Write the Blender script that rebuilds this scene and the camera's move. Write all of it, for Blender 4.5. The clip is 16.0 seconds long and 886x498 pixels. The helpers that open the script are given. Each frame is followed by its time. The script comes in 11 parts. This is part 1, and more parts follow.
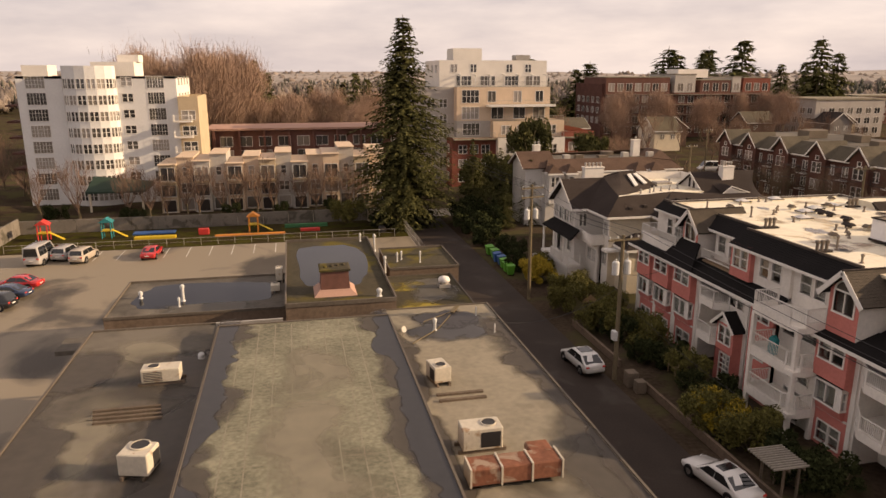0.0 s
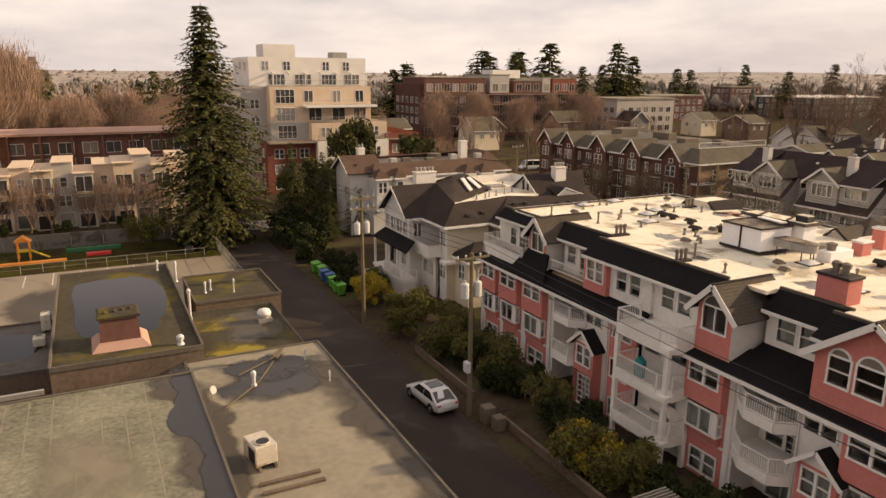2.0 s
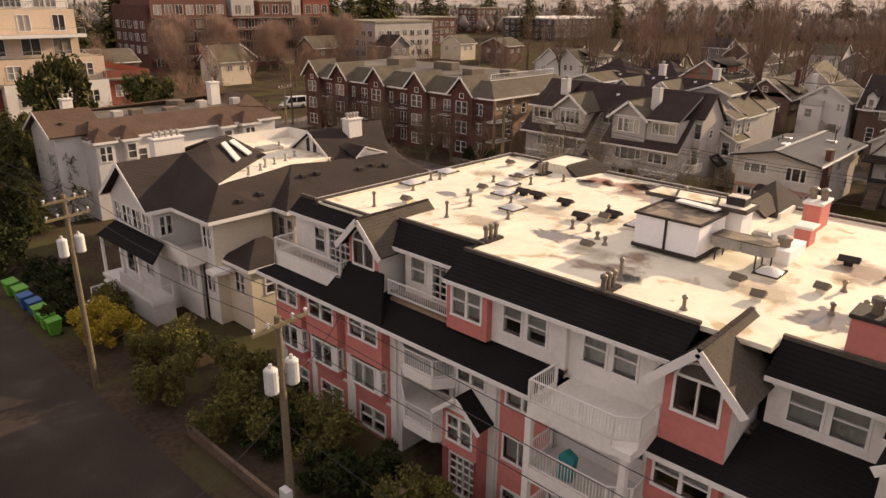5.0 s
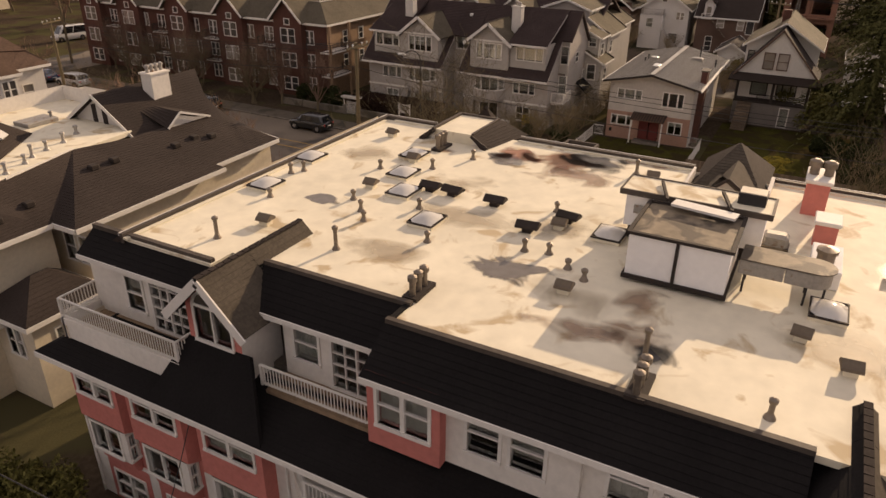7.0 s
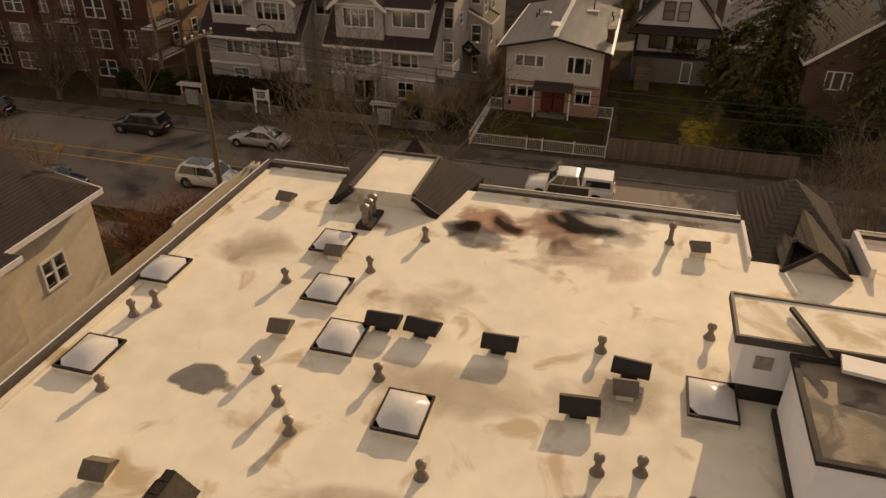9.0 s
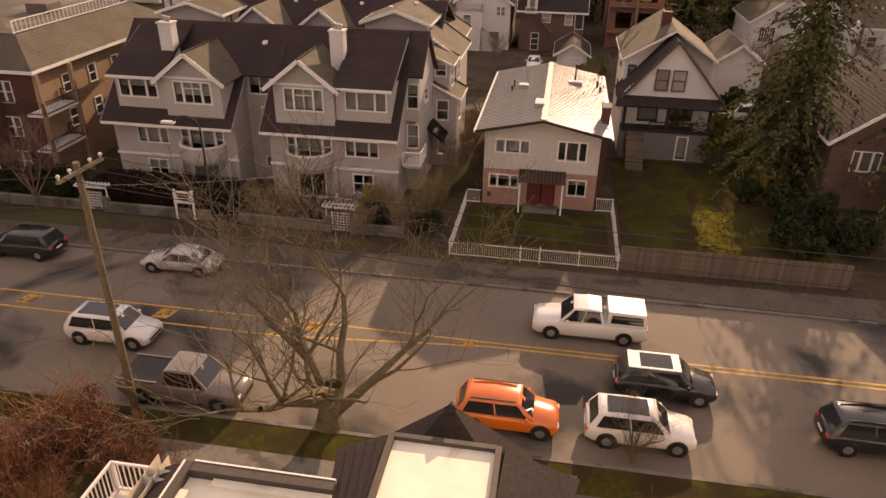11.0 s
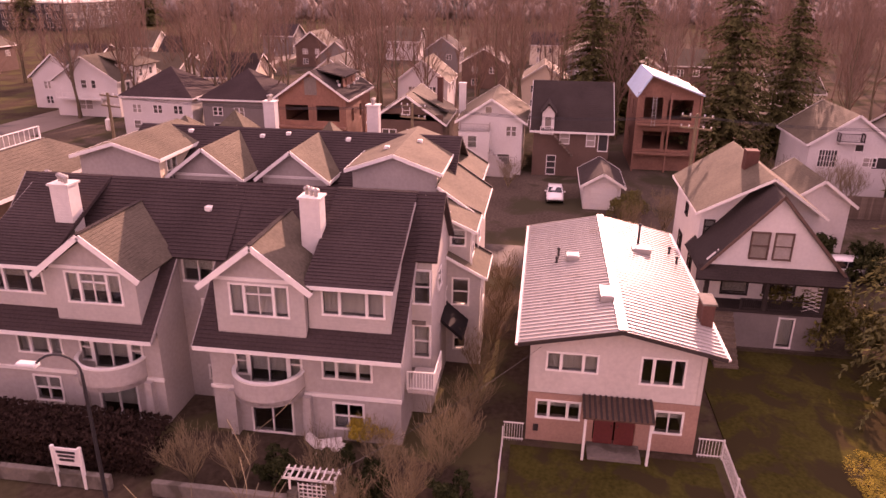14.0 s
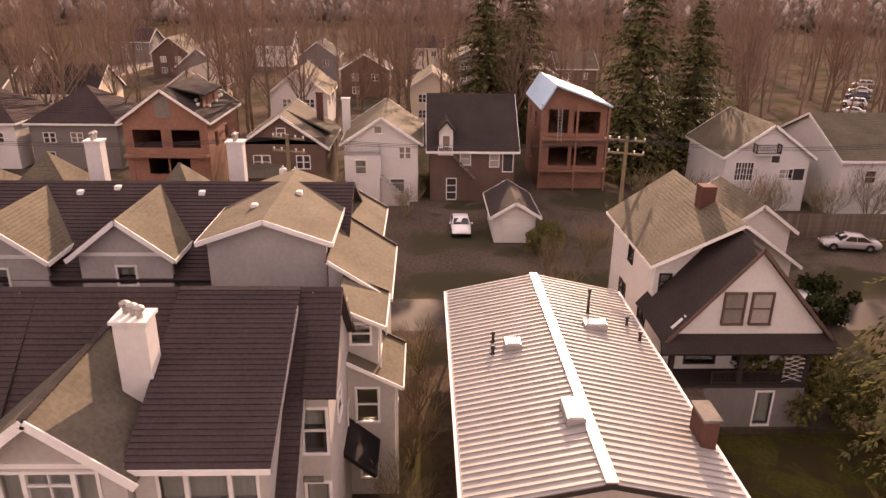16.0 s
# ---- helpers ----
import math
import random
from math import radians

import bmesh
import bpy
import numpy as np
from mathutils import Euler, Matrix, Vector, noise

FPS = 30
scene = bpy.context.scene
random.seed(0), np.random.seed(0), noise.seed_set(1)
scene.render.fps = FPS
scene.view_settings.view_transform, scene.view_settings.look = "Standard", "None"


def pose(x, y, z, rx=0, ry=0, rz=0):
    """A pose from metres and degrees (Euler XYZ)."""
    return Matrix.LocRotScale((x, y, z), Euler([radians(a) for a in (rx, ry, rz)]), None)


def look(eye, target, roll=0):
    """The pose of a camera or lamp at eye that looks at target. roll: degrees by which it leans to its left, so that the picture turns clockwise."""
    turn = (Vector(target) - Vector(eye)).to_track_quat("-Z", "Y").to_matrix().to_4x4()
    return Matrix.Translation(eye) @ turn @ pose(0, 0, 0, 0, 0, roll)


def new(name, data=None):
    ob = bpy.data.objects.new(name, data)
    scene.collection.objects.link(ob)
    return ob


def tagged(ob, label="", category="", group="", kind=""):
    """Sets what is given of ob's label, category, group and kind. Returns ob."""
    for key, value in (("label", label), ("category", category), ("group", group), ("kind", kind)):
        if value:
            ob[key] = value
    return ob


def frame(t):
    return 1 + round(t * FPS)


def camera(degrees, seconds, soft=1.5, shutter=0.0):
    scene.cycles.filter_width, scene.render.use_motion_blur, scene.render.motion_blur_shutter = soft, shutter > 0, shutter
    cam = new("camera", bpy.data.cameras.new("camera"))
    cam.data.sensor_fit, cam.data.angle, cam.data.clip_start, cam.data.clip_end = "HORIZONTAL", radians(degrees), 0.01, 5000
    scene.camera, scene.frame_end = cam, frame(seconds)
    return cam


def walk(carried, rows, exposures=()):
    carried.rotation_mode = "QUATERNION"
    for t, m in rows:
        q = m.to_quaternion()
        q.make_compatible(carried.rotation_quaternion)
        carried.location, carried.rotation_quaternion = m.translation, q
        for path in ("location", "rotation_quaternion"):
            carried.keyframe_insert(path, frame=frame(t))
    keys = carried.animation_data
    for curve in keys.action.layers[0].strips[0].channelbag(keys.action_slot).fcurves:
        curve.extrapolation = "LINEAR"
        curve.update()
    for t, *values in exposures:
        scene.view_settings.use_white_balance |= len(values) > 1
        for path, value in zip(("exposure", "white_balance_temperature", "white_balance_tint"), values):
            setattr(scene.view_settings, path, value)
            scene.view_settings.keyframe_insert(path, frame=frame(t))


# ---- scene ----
cam = camera(64.5, 16.0)
METRES, EYE, TILT, LEAN, TURN = 96.0, 22.1, -14.06, 0.0, -12.1
ROWS = [
    (0.0, 0.0, 0.0, 0.0, 0.0, 0.0, -0.0),
    (0.5, 0.0017, 0.0153, 0.0031, -4.07, -0.02, 0.91),
    (1.0, 0.0021, 0.0345, 0.006, -7.34, -0.06, 1.63),
    (1.5, 0.0031, 0.0579, 0.0102, -10.71, -0.16, 2.37),
    (2.0, 0.0044, 0.0842, 0.0162, -14.22, -0.32, 3.14),
    (2.5, 0.0075, 0.1134, 0.0226, -17.71, -0.77, 3.89),
    (3.0, 0.0124, 0.1441, 0.0303, -21.09, -2.16, 4.62),
    (3.5, 0.0192, 0.1761, 0.0382, -23.63, -3.27, 5.13),
    (4.0, 0.0275, 0.2076, 0.0464, -26.32, -4.41, 5.73),
    (4.5, 0.0376, 0.2394, 0.0544, -30.04, -6.1, 6.53),
    (7.0, 0.1103, 0.3888, 0.0922, -48.86, -17.33, 10.09),
    (7.5, 0.1293, 0.4159, 0.099, -52.59, -19.6, 10.64),
    (8.0, 0.1504, 0.442, 0.1051, -56.2, -21.52, 11.14),
    (10.5, 0.2764, 0.5511, 0.1318, -67.7, -25.33, 12.27),
    (11.0, 0.3042, 0.5691, 0.1359, -67.89, -22.86, 12.29),
    (11.5, 0.3326, 0.5859, 0.1398, -67.87, -20.32, 12.33),
    (12.0, 0.3615, 0.6007, 0.143, -67.78, -17.71, 12.35),
    (12.5, 0.3898, 0.6152, 0.1462, -67.76, -15.81, 12.32),
    (13.0, 0.4179, 0.6288, 0.1494, -67.74, -15.63, 12.35),
    (13.5, 0.4458, 0.6417, 0.1527, -68.2, -15.71, 12.41),
    (14.0, 0.4739, 0.6541, 0.1562, -69.14, -15.92, 12.5),
    (14.5, 0.5018, 0.6658, 0.1592, -71.1, -16.33, 12.62),
    (15.0, 0.5292, 0.6765, 0.1621, -73.73, -16.91, 12.83),
    (15.5, 0.5568, 0.6868, 0.1649, -76.43, -17.54, 12.95),
    (16.0, 0.5843, 0.6957, 0.167, -79.14, -18.15, 13.11),
]
EXPOSURES = [(0.0, 0.25, 7100.0, 22.0), (2.0, 0.35, 7000.0, 18.0), (4.5, 0.5, 6800.0, 22.0), (7.0, 0.0, 7000.0, 22.0), (7.5, -0.15, 7200.0, 24.0), (8.2, -0.4, 7600.0, 20.0), (10.5, -0.18, 7700.0, 22.0), (11.0, 0.52, 7500.0, 32.0),
             (11.5, 1.02, 7500.0, 30.0), (12.0, 1.37, 7200.0, 28.0), (12.5, 1.54, 7400.0, 52.0), (13.0, 1.49, 7500.0, 72.0), (14.5, 1.19, 7500.0, 90.0), (15.0, 1.19, 7500.0, 82.0), (15.5, 1.07, 7400.0, 52.0), (16.0, 1.17, 7300.0, 42.0)]
walk(cam, [(t, pose(0, 0, EYE, TILT, LEAN, TURN) @ pose(METRES * x, METRES * y, METRES * z, 90 + pitch, roll, yaw)) for t, x, y, z, yaw, pitch, roll in ROWS], EXPOSURES)

# ---- world and sun ----
SUN_AZ = radians(-11.8)          # direction of the sun in the plan, from the x axis
SUN_EL = radians(19)
world = bpy.data.worlds.new("sky")
scene.world = world
world.use_nodes = True
wt = world.node_tree
wt.nodes.clear()
w_out = wt.nodes.new("ShaderNodeOutputWorld")
w_bg = wt.nodes.new("ShaderNodeBackground")
w_sky = wt.nodes.new("ShaderNodeTexSky")
w_sky.sky_type = "NISHITA"
w_sky.sun_disc = False
w_sky.sun_elevation = SUN_EL
w_sky.sun_rotation = math.pi / 2 - SUN_AZ
w_sky.air_density, w_sky.dust_density, w_sky.ozone_density = 1.0, 3.0, 1.0
w_co = wt.nodes.new("ShaderNodeTexCoord")
w_map = wt.nodes.new("ShaderNodeMapping")
w_map.inputs["Scale"].default_value = (2.2, 2.2, 9.0)
w_no = wt.nodes.new("ShaderNodeTexNoise")
w_no.inputs["Scale"].default_value, w_no.inputs["Detail"].default_value = 1.6, 7
w_no.inputs["Roughness"].default_value = 0.55
w_ra = wt.nodes.new("ShaderNodeValToRGB")
w_ra.color_ramp.elements[0].position, w_ra.color_ramp.elements[0].color = 0.36, (5.6, 5.3, 5.3, 1)
w_ra.color_ramp.elements[1].position, w_ra.color_ramp.elements[1].color = 0.66, (8.6, 7.9, 7.2, 1)
w_mix = wt.nodes.new("ShaderNodeMix")
w_mix.data_type = "RGBA"
w_mix.inputs["Factor"].default_value = 0.8
wt.links.new(w_co.outputs["Generated"], w_map.inputs["Vector"])
wt.links.new(w_map.outputs["Vector"], w_no.inputs["Vector"])
wt.links.new(w_no.outputs["Fac"], w_ra.inputs["Fac"])
wt.links.new(w_sky.outputs["Color"], w_mix.inputs["A"])
wt.links.new(w_ra.outputs["Color"], w_mix.inputs["B"])
w_sep = wt.nodes.new("ShaderNodeSeparateXYZ")
w_grad = wt.nodes.new("ShaderNodeMapRange")              # the cloud cover thins and darkens towards the zenith
w_grad.inputs["From Min"].default_value, w_grad.inputs["From Max"].default_value = 0.05, 0.6
w_grad.inputs["To Min"].default_value, w_grad.inputs["To Max"].default_value = 1.05, 0.95
w_mul = wt.nodes.new("ShaderNodeVectorMath")
w_mul.operation = "SCALE"
wt.links.new(w_co.outputs["Generated"], w_sep.inputs["Vector"])
wt.links.new(w_sep.outputs["Z"], w_grad.inputs["Value"])
wt.links.new(w_mix.outputs["Result"], w_mul.inputs[0])
wt.links.new(w_grad.outputs["Result"], w_mul.inputs["Scale"])
wt.links.new(w_mul.outputs["Vector"], w_bg.inputs["Color"])
wt.links.new(w_bg.outputs["Background"], w_out.inputs["Surface"])
w_bg.inputs["Strength"].default_value = 0.1

sun_data = bpy.data.lights.new("sun", "SUN")
sun_data.energy, sun_data.angle, sun_data.color = 5.2, radians(0.6), (1.0, 0.80, 0.52)
sun = new("sun", sun_data)
sun_dir = Vector((math.cos(SUN_EL) * math.cos(SUN_AZ), math.cos(SUN_EL) * math.sin(SUN_AZ), math.sin(SUN_EL)))
sun.matrix_world = look(sun_dir * 200, (0, 0, 0))


# ---- materials ----
def node(nt, kind, **ins):
    n = nt.nodes.new(kind)
    for k, v in ins.items():
        n.inputs[k.replace("_", " ")].default_value = v
    return n


def mat(name, col, rough=0.8, metal=0.0, vary=0.25, fine=8.0, coarse=0.35, stain=None, stain_at=0.6, stain_scale=0.25,
        bump=0.3, bump_scale=30.0, courses=None, per_piece=0.0, per_island=0.0, spec=0.12, wet=None):
    """A weathered surface: grain and blotches in metres, optional stains, lap or course relief and piece-to-piece variation."""
    m = bpy.data.materials.new(name)
    m.use_nodes = True
    nt = m.node_tree
    b = nt.nodes["Principled BSDF"]
    b.inputs["Roughness"].default_value = rough
    b.inputs["Metallic"].default_value = metal
    b.inputs["Specular IOR Level"].default_value = spec
    co = nt.nodes.new("ShaderNodeTexCoord")
    n1 = node(nt, "ShaderNodeTexNoise", Scale=fine, Detail=4.0)
    n2 = node(nt, "ShaderNodeTexNoise", Scale=coarse, Detail=5.0)
    for n in (n1, n2):
        nt.links.new(co.outputs["Object"], n.inputs["Vector"])
    add = nt.nodes.new("ShaderNodeMath")
    add.operation = "ADD"
    nt.links.new(n1.outputs["Fac"], add.inputs[0])
    nt.links.new(n2.outputs["Fac"], add.inputs[1])
    rng = nt.nodes.new("ShaderNodeMapRange")
    rng.inputs["From Min"].default_value, rng.inputs["From Max"].default_value = 0.65, 1.35
    rng.inputs["To Min"].default_value, rng.inputs["To Max"].default_value = 1 - vary, 1 + vary
    nt.links.new(add.outputs[0], rng.inputs["Value"])
    value = rng.outputs["Result"]
    if per_piece or per_island:
        src = nt.nodes.new("ShaderNodeObjectInfo" if per_piece else "ShaderNodeNewGeometry")
        r2 = nt.nodes.new("ShaderNodeMapRange")
        amount = per_piece or per_island
        r2.inputs["To Min"].default_value, r2.inputs["To Max"].default_value = 1 - amount, 1 + amount
        nt.links.new(src.outputs["Random" if per_piece else "Random Per Island"], r2.inputs["Value"])
        mul = nt.nodes.new("ShaderNodeMath")
        mul.operation = "MULTIPLY"
        nt.links.new(value, mul.inputs[0])
        nt.links.new(r2.outputs["Result"], mul.inputs[1])
        value = mul.outputs[0]
    base = nt.nodes.new("ShaderNodeMix")
    base.data_type, base.blend_type = "RGBA", "MULTIPLY"
    base.inputs["Factor"].default_value = 1.0
    base.inputs["A"].default_value = (*col, 1)
    comb = nt.nodes.new("ShaderNodeCombineColor")
    for k in ("Red", "Green", "Blue"):
        nt.links.new(value, comb.inputs[k])
    nt.links.new(comb.outputs["Color"], base.inputs["B"])
    out = base.outputs["Result"]
    if stain:
        n3 = node(nt, "ShaderNodeTexNoise", Scale=stain_scale, Detail=6.0, Distortion=0.6)
        nt.links.new(co.outputs["Object"], n3.inputs["Vector"])
        ra = nt.nodes.new("ShaderNodeMapRange")
        ra.inputs["From Min"].default_value, ra.inputs["From Max"].default_value = stain_at - 0.04, stain_at + 0.05
        nt.links.new(n3.outputs["Fac"], ra.inputs["Value"])
        mx = nt.nodes.new("ShaderNodeMix")
        mx.data_type = "RGBA"
        mx.inputs["B"].default_value = (*stain, 1)
        nt.links.new(ra.outputs["Result"], mx.inputs["Factor"])
        nt.links.new(out, mx.inputs["A"])
        out = mx.outputs["Result"]
        if wet is not None:
            rr = nt.nodes.new("ShaderNodeMapRange")
            rr.inputs["To Min"].default_value, rr.inputs["To Max"].default_value = rough, wet
            nt.links.new(ra.outputs["Result"], rr.inputs["Value"])
            nt.links.new(rr.outputs["Result"], b.inputs["Roughness"])
    nt.links.new(out, b.inputs["Base Color"])
    bp = node(nt, "ShaderNodeBump", Strength=bump, Distance=0.02)
    n4 = node(nt, "ShaderNodeTexNoise", Scale=bump_scale, Detail=3.0)
    nt.links.new(co.outputs["Object"], n4.inputs["Vector"])
    nt.links.new(n4.outputs["Fac"], bp.inputs["Height"])
    nrm = bp.outputs["Normal"]
    if courses:
        wv = node(nt, "ShaderNodeTexWave", Scale=1.0 / courses / 1.0, Distortion=0.0)
        wv.wave_type, wv.bands_direction, wv.wave_profile = "BANDS", "Z", "SAW"
        wv.inputs["Scale"].default_value = 0.314 / courses
        nt.links.new(co.outputs["Object"], wv.inputs["Vector"])
        bp2 = node(nt, "ShaderNodeBump", Strength=0.7, Distance=0.03)
        nt.links.new(wv.outputs["Fac"], bp2.inputs["Height"])
        nt.links.new(nrm, bp2.inputs["Normal"])
        nrm = bp2.outputs["Normal"]
    nt.links.new(nrm, b.inputs["Normal"])
    return m


M = {}
M["asphalt"] = mat("asphalt", (0.16, 0.13, 0.10), 0.85, spec=0.3, vary=0.25, fine=14, coarse=0.2, stain=(0.035, 0.032, 0.03), stain_at=0.57, stain_scale=0.12)
M["alley"] = mat("alley_asphalt", (0.042, 0.032, 0.026), 0.7, vary=0.3, fine=10, coarse=0.3, stain=(0.06, 0.05, 0.042), stain_at=0.62, stain_scale=0.3)
M["lot"] = mat("lot_asphalt", (0.085, 0.074, 0.062), 0.6, vary=0.3, fine=8, coarse=0.1, stain=(0.25, 0.21, 0.155), stain_at=0.44, stain_scale=0.07)
M["soil"] = mat("soil", (0.062, 0.046, 0.032), 0.95, vary=0.45, fine=3, coarse=0.15, stain=(0.072, 0.064, 0.032), stain_at=0.52, stain_scale=0.2, bump=0.8, bump_scale=9, spec=0.0)
M["yard"] = mat("yard_gravel", (0.085, 0.066, 0.05), 0.95, vary=0.4, fine=4, coarse=0.12, stain=(0.05, 0.046, 0.028), stain_at=0.53, stain_scale=0.15, bump=0.8, bump_scale=9, spec=0.0)
M["grass"] = mat("grass", (0.052, 0.048, 0.013), 0.95, vary=0.4, fine=5, coarse=0.3, stain=(0.042, 0.033, 0.016), stain_at=0.5, stain_scale=0.5, bump=1.0, bump_scale=25, spec=0.0)
M["paving"] = mat("damp_paving", (0.105, 0.088, 0.068), 0.85, vary=0.25, fine=6, coarse=0.4, stain=(0.06, 0.052, 0.04), stain_at=0.55, stain_scale=0.4)
M["concrete"] = mat("concrete", (0.17, 0.15, 0.125), 0.85, vary=0.2, fine=6, coarse=0.5, stain=(0.09, 0.08, 0.062), stain_at=0.56, stain_scale=0.6)
M["pale_concrete"] = mat("pale_concrete", (0.30, 0.265, 0.21), 0.85, vary=0.2, fine=5, coarse=0.4, stain=(0.18, 0.155, 0.12), stain_at=0.6, stain_scale=0.3)
M["yellow_paint"] = mat("road_paint_yellow", (0.50, 0.30, 0.06), 0.7, vary=0.3, fine=6)
M["yellow_worn"] = mat("worn_yellow_paint", (0.42, 0.24, 0.045), 0.8, vary=0.4, fine=5, coarse=1.0, stain=(0.12, 0.095, 0.07), stain_at=0.55, stain_scale=2.0)
M["white_paint"] = mat("road_paint_white", (0.55, 0.53, 0.48), 0.7, vary=0.25, fine=6)
M["tar"] = mat("tar_roof", (0.25, 0.22, 0.165), 0.85, vary=0.2, fine=2.5, coarse=0.25, stain=(0.06, 0.055, 0.045), stain_at=0.60, stain_scale=0.16, wet=0.35)
M["tar_mid"] = mat("tar_roof_centre", (0.185, 0.175, 0.125), 0.85, vary=0.5, fine=5, coarse=0.3, stain=(0.125, 0.12, 0.082), stain_at=0.62, stain_scale=0.2)
M["tar_dark"] = mat("tar_roof_dark", (0.10, 0.088, 0.072), 0.75, vary=0.3, fine=2.5, coarse=0.2, stain=(0.16, 0.14, 0.11), stain_at=0.55, stain_scale=0.13)
M["moss_roof"] = mat("mossy_roof", (0.062, 0.053, 0.034), 0.9, vary=0.35, fine=3, coarse=0.3, stain=(0.115, 0.092, 0.02), stain_at=0.6, stain_scale=0.25, bump=0.8)
M["water"] = mat("standing_water", (0.010, 0.010, 0.012), 0.05, vary=0.1, bump=0.03, bump_scale=3, spec=0.1)
M["membrane"] = mat("roof_membrane", (0.73, 0.67, 0.53), 0.7, vary=0.12, fine=1.6, coarse=0.35, stain=(0.50, 0.40, 0.26), stain_at=0.62, stain_scale=0.75, bump=0.12)
M["shingle_black"] = mat("black_shingle", (0.011, 0.0098, 0.0098), 0.9, vary=0.3, fine=12, coarse=0.6, per_island=0.25, bump=0.5)
M["shingle_dark"] = mat("dark_grey_shingle", (0.040, 0.031, 0.027), 0.9, vary=0.3, fine=10, coarse=0.4, per_island=0.2, bump=0.5)
M["shingle_plum"] = mat("plum_shingle", (0.050, 0.036, 0.034), 0.9, vary=0.3, fine=8, coarse=0.4, per_island=0.25, bump=0.5)
M["shingle_olive"] = mat("olive_shingle", (0.10, 0.085, 0.062), 0.9, vary=0.3, fine=6, coarse=0.5, per_island=0.2, bump=0.6)
M["shingle_tan"] = mat("tan_shingle", (0.105, 0.088, 0.06), 0.9, vary=0.3, fine=6, coarse=0.5, per_island=0.15, bump=0.6)
M["tile_brown"] = mat("brown_tile", (0.10, 0.064, 0.046), 0.8, vary=0.3, fine=6, coarse=0.5, per_island=0.25, bump=0.6)
M["metal_roof"] = mat("painted_metal_roof", (0.30, 0.28, 0.25), 0.42, metal=0.0, vary=0.14, fine=3, coarse=0.5, stain=(0.27, 0.23, 0.18), stain_at=0.66, stain_scale=0.6, bump=0.05, spec=0.6)
M["stucco_white"] = mat("white_stucco", (0.70, 0.66, 0.60), 0.9, vary=0.10, fine=5, coarse=0.5, bump=0.3)
M["stucco_cream"] = mat("cream_stucco", (0.62, 0.54, 0.41), 0.9, vary=0.10, fine=5, coarse=0.4, bump=0.3)
M["stucco_warm"] = mat("pale_warm_stucco", (0.50, 0.46, 0.41), 0.9, vary=0.12, fine=5, coarse=0.5, bump=0.3)
M["stucco_grey"] = mat("grey_stucco", (0.39, 0.355, 0.32), 0.9, vary=0.12, fine=5, coarse=0.5, bump=0.3)
M["stucco_pale"] = mat("pale_grey_siding", (0.44, 0.41, 0.37), 0.85, vary=0.10, fine=5, coarse=0.5, courses=0.16)
M["stucco_tan"] = mat("tan_stucco", (0.46, 0.37, 0.25), 0.9, vary=0.12, fine=5, coarse=0.5, bump=0.3)
M["stucco_peach"] = mat("peach_stucco", (0.58, 0.45, 0.33), 0.9, vary=0.1, fine=5, coarse=0.5, bump=0.3)
M["pink"] = mat("salmon_stucco", (0.52, 0.185, 0.155), 0.85, vary=0.13, fine=5, coarse=0.6, bump=0.3)
M["siding_white"] = mat("white_lap_siding", (0.63, 0.60, 0.56), 0.75, vary=0.08, fine=5, coarse=0.4, courses=0.15)
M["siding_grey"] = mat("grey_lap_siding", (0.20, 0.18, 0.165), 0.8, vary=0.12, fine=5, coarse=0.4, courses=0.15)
M["siding_brown"] = mat("brown_shingle_siding", (0.13, 0.085, 0.065), 0.85, vary=0.2, fine=7, coarse=0.5, courses=0.18)
M["brick_red"] = mat("red_brick", (0.24, 0.085, 0.06), 0.9, vary=0.22, fine=9, coarse=0.4, courses=0.08)
M["brick_dull"] = mat("weathered_brick", (0.145, 0.072, 0.056), 0.9, vary=0.25, fine=2, coarse=0.3)
M["brick_brown"] = mat("brown_brick", (0.12, 0.058, 0.045), 0.9, vary=0.25, fine=9, coarse=0.4, courses=0.08)
M["brick_pink"] = mat("pale_red_brick", (0.42, 0.26, 0.20), 0.9, vary=0.15, fine=9, coarse=0.4, courses=0.08)
M["sheathing"] = mat("raw_wood_sheathing", (0.24, 0.125, 0.085), 0.8, vary=0.2, fine=4, coarse=0.6, bump=0.3)
M["trim"] = mat("white_trim", (0.70, 0.67, 0.62), 0.6, vary=0.06, fine=6)
# White trim darkened: shade put into the colour of the sloped verge boards.
M["trim_shade"] = mat("shaded_grey_trim", (0.30, 0.27, 0.25), 0.7, vary=0.15)
M["rail"] = mat("white_rail", (0.66, 0.63, 0.58), 0.5, vary=0.05)
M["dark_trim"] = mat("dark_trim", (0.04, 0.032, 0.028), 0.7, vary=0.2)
M["door_red"] = mat("red_door_paint", (0.13, 0.035, 0.03), 0.5, vary=0.15)
M["door_white"] = mat("white_door_paint", (0.62, 0.60, 0.56), 0.5, vary=0.06)
M["green_paint"] = mat("green_paint", (0.05, 0.16, 0.07), 0.6, vary=0.2)
M["canopy_green"] = mat("faded_dark_green_metal", (0.035, 0.06, 0.045), 0.6, vary=0.25)
M["curtain"] = mat("curtain_cloth", (0.58, 0.55, 0.48), 0.95, vary=0.15, fine=6)
M["stucco_umber"] = mat("umber_stucco", (0.27, 0.18, 0.115), 0.9, vary=0.18, fine=5, coarse=0.4)
M["edge_metal"] = mat("weathered_edge_flashing", (0.085, 0.07, 0.058), 0.6, vary=0.25, fine=5)
M["interior"] = mat("room_shade", (0.18, 0.155, 0.13), 0.95, vary=0.3)
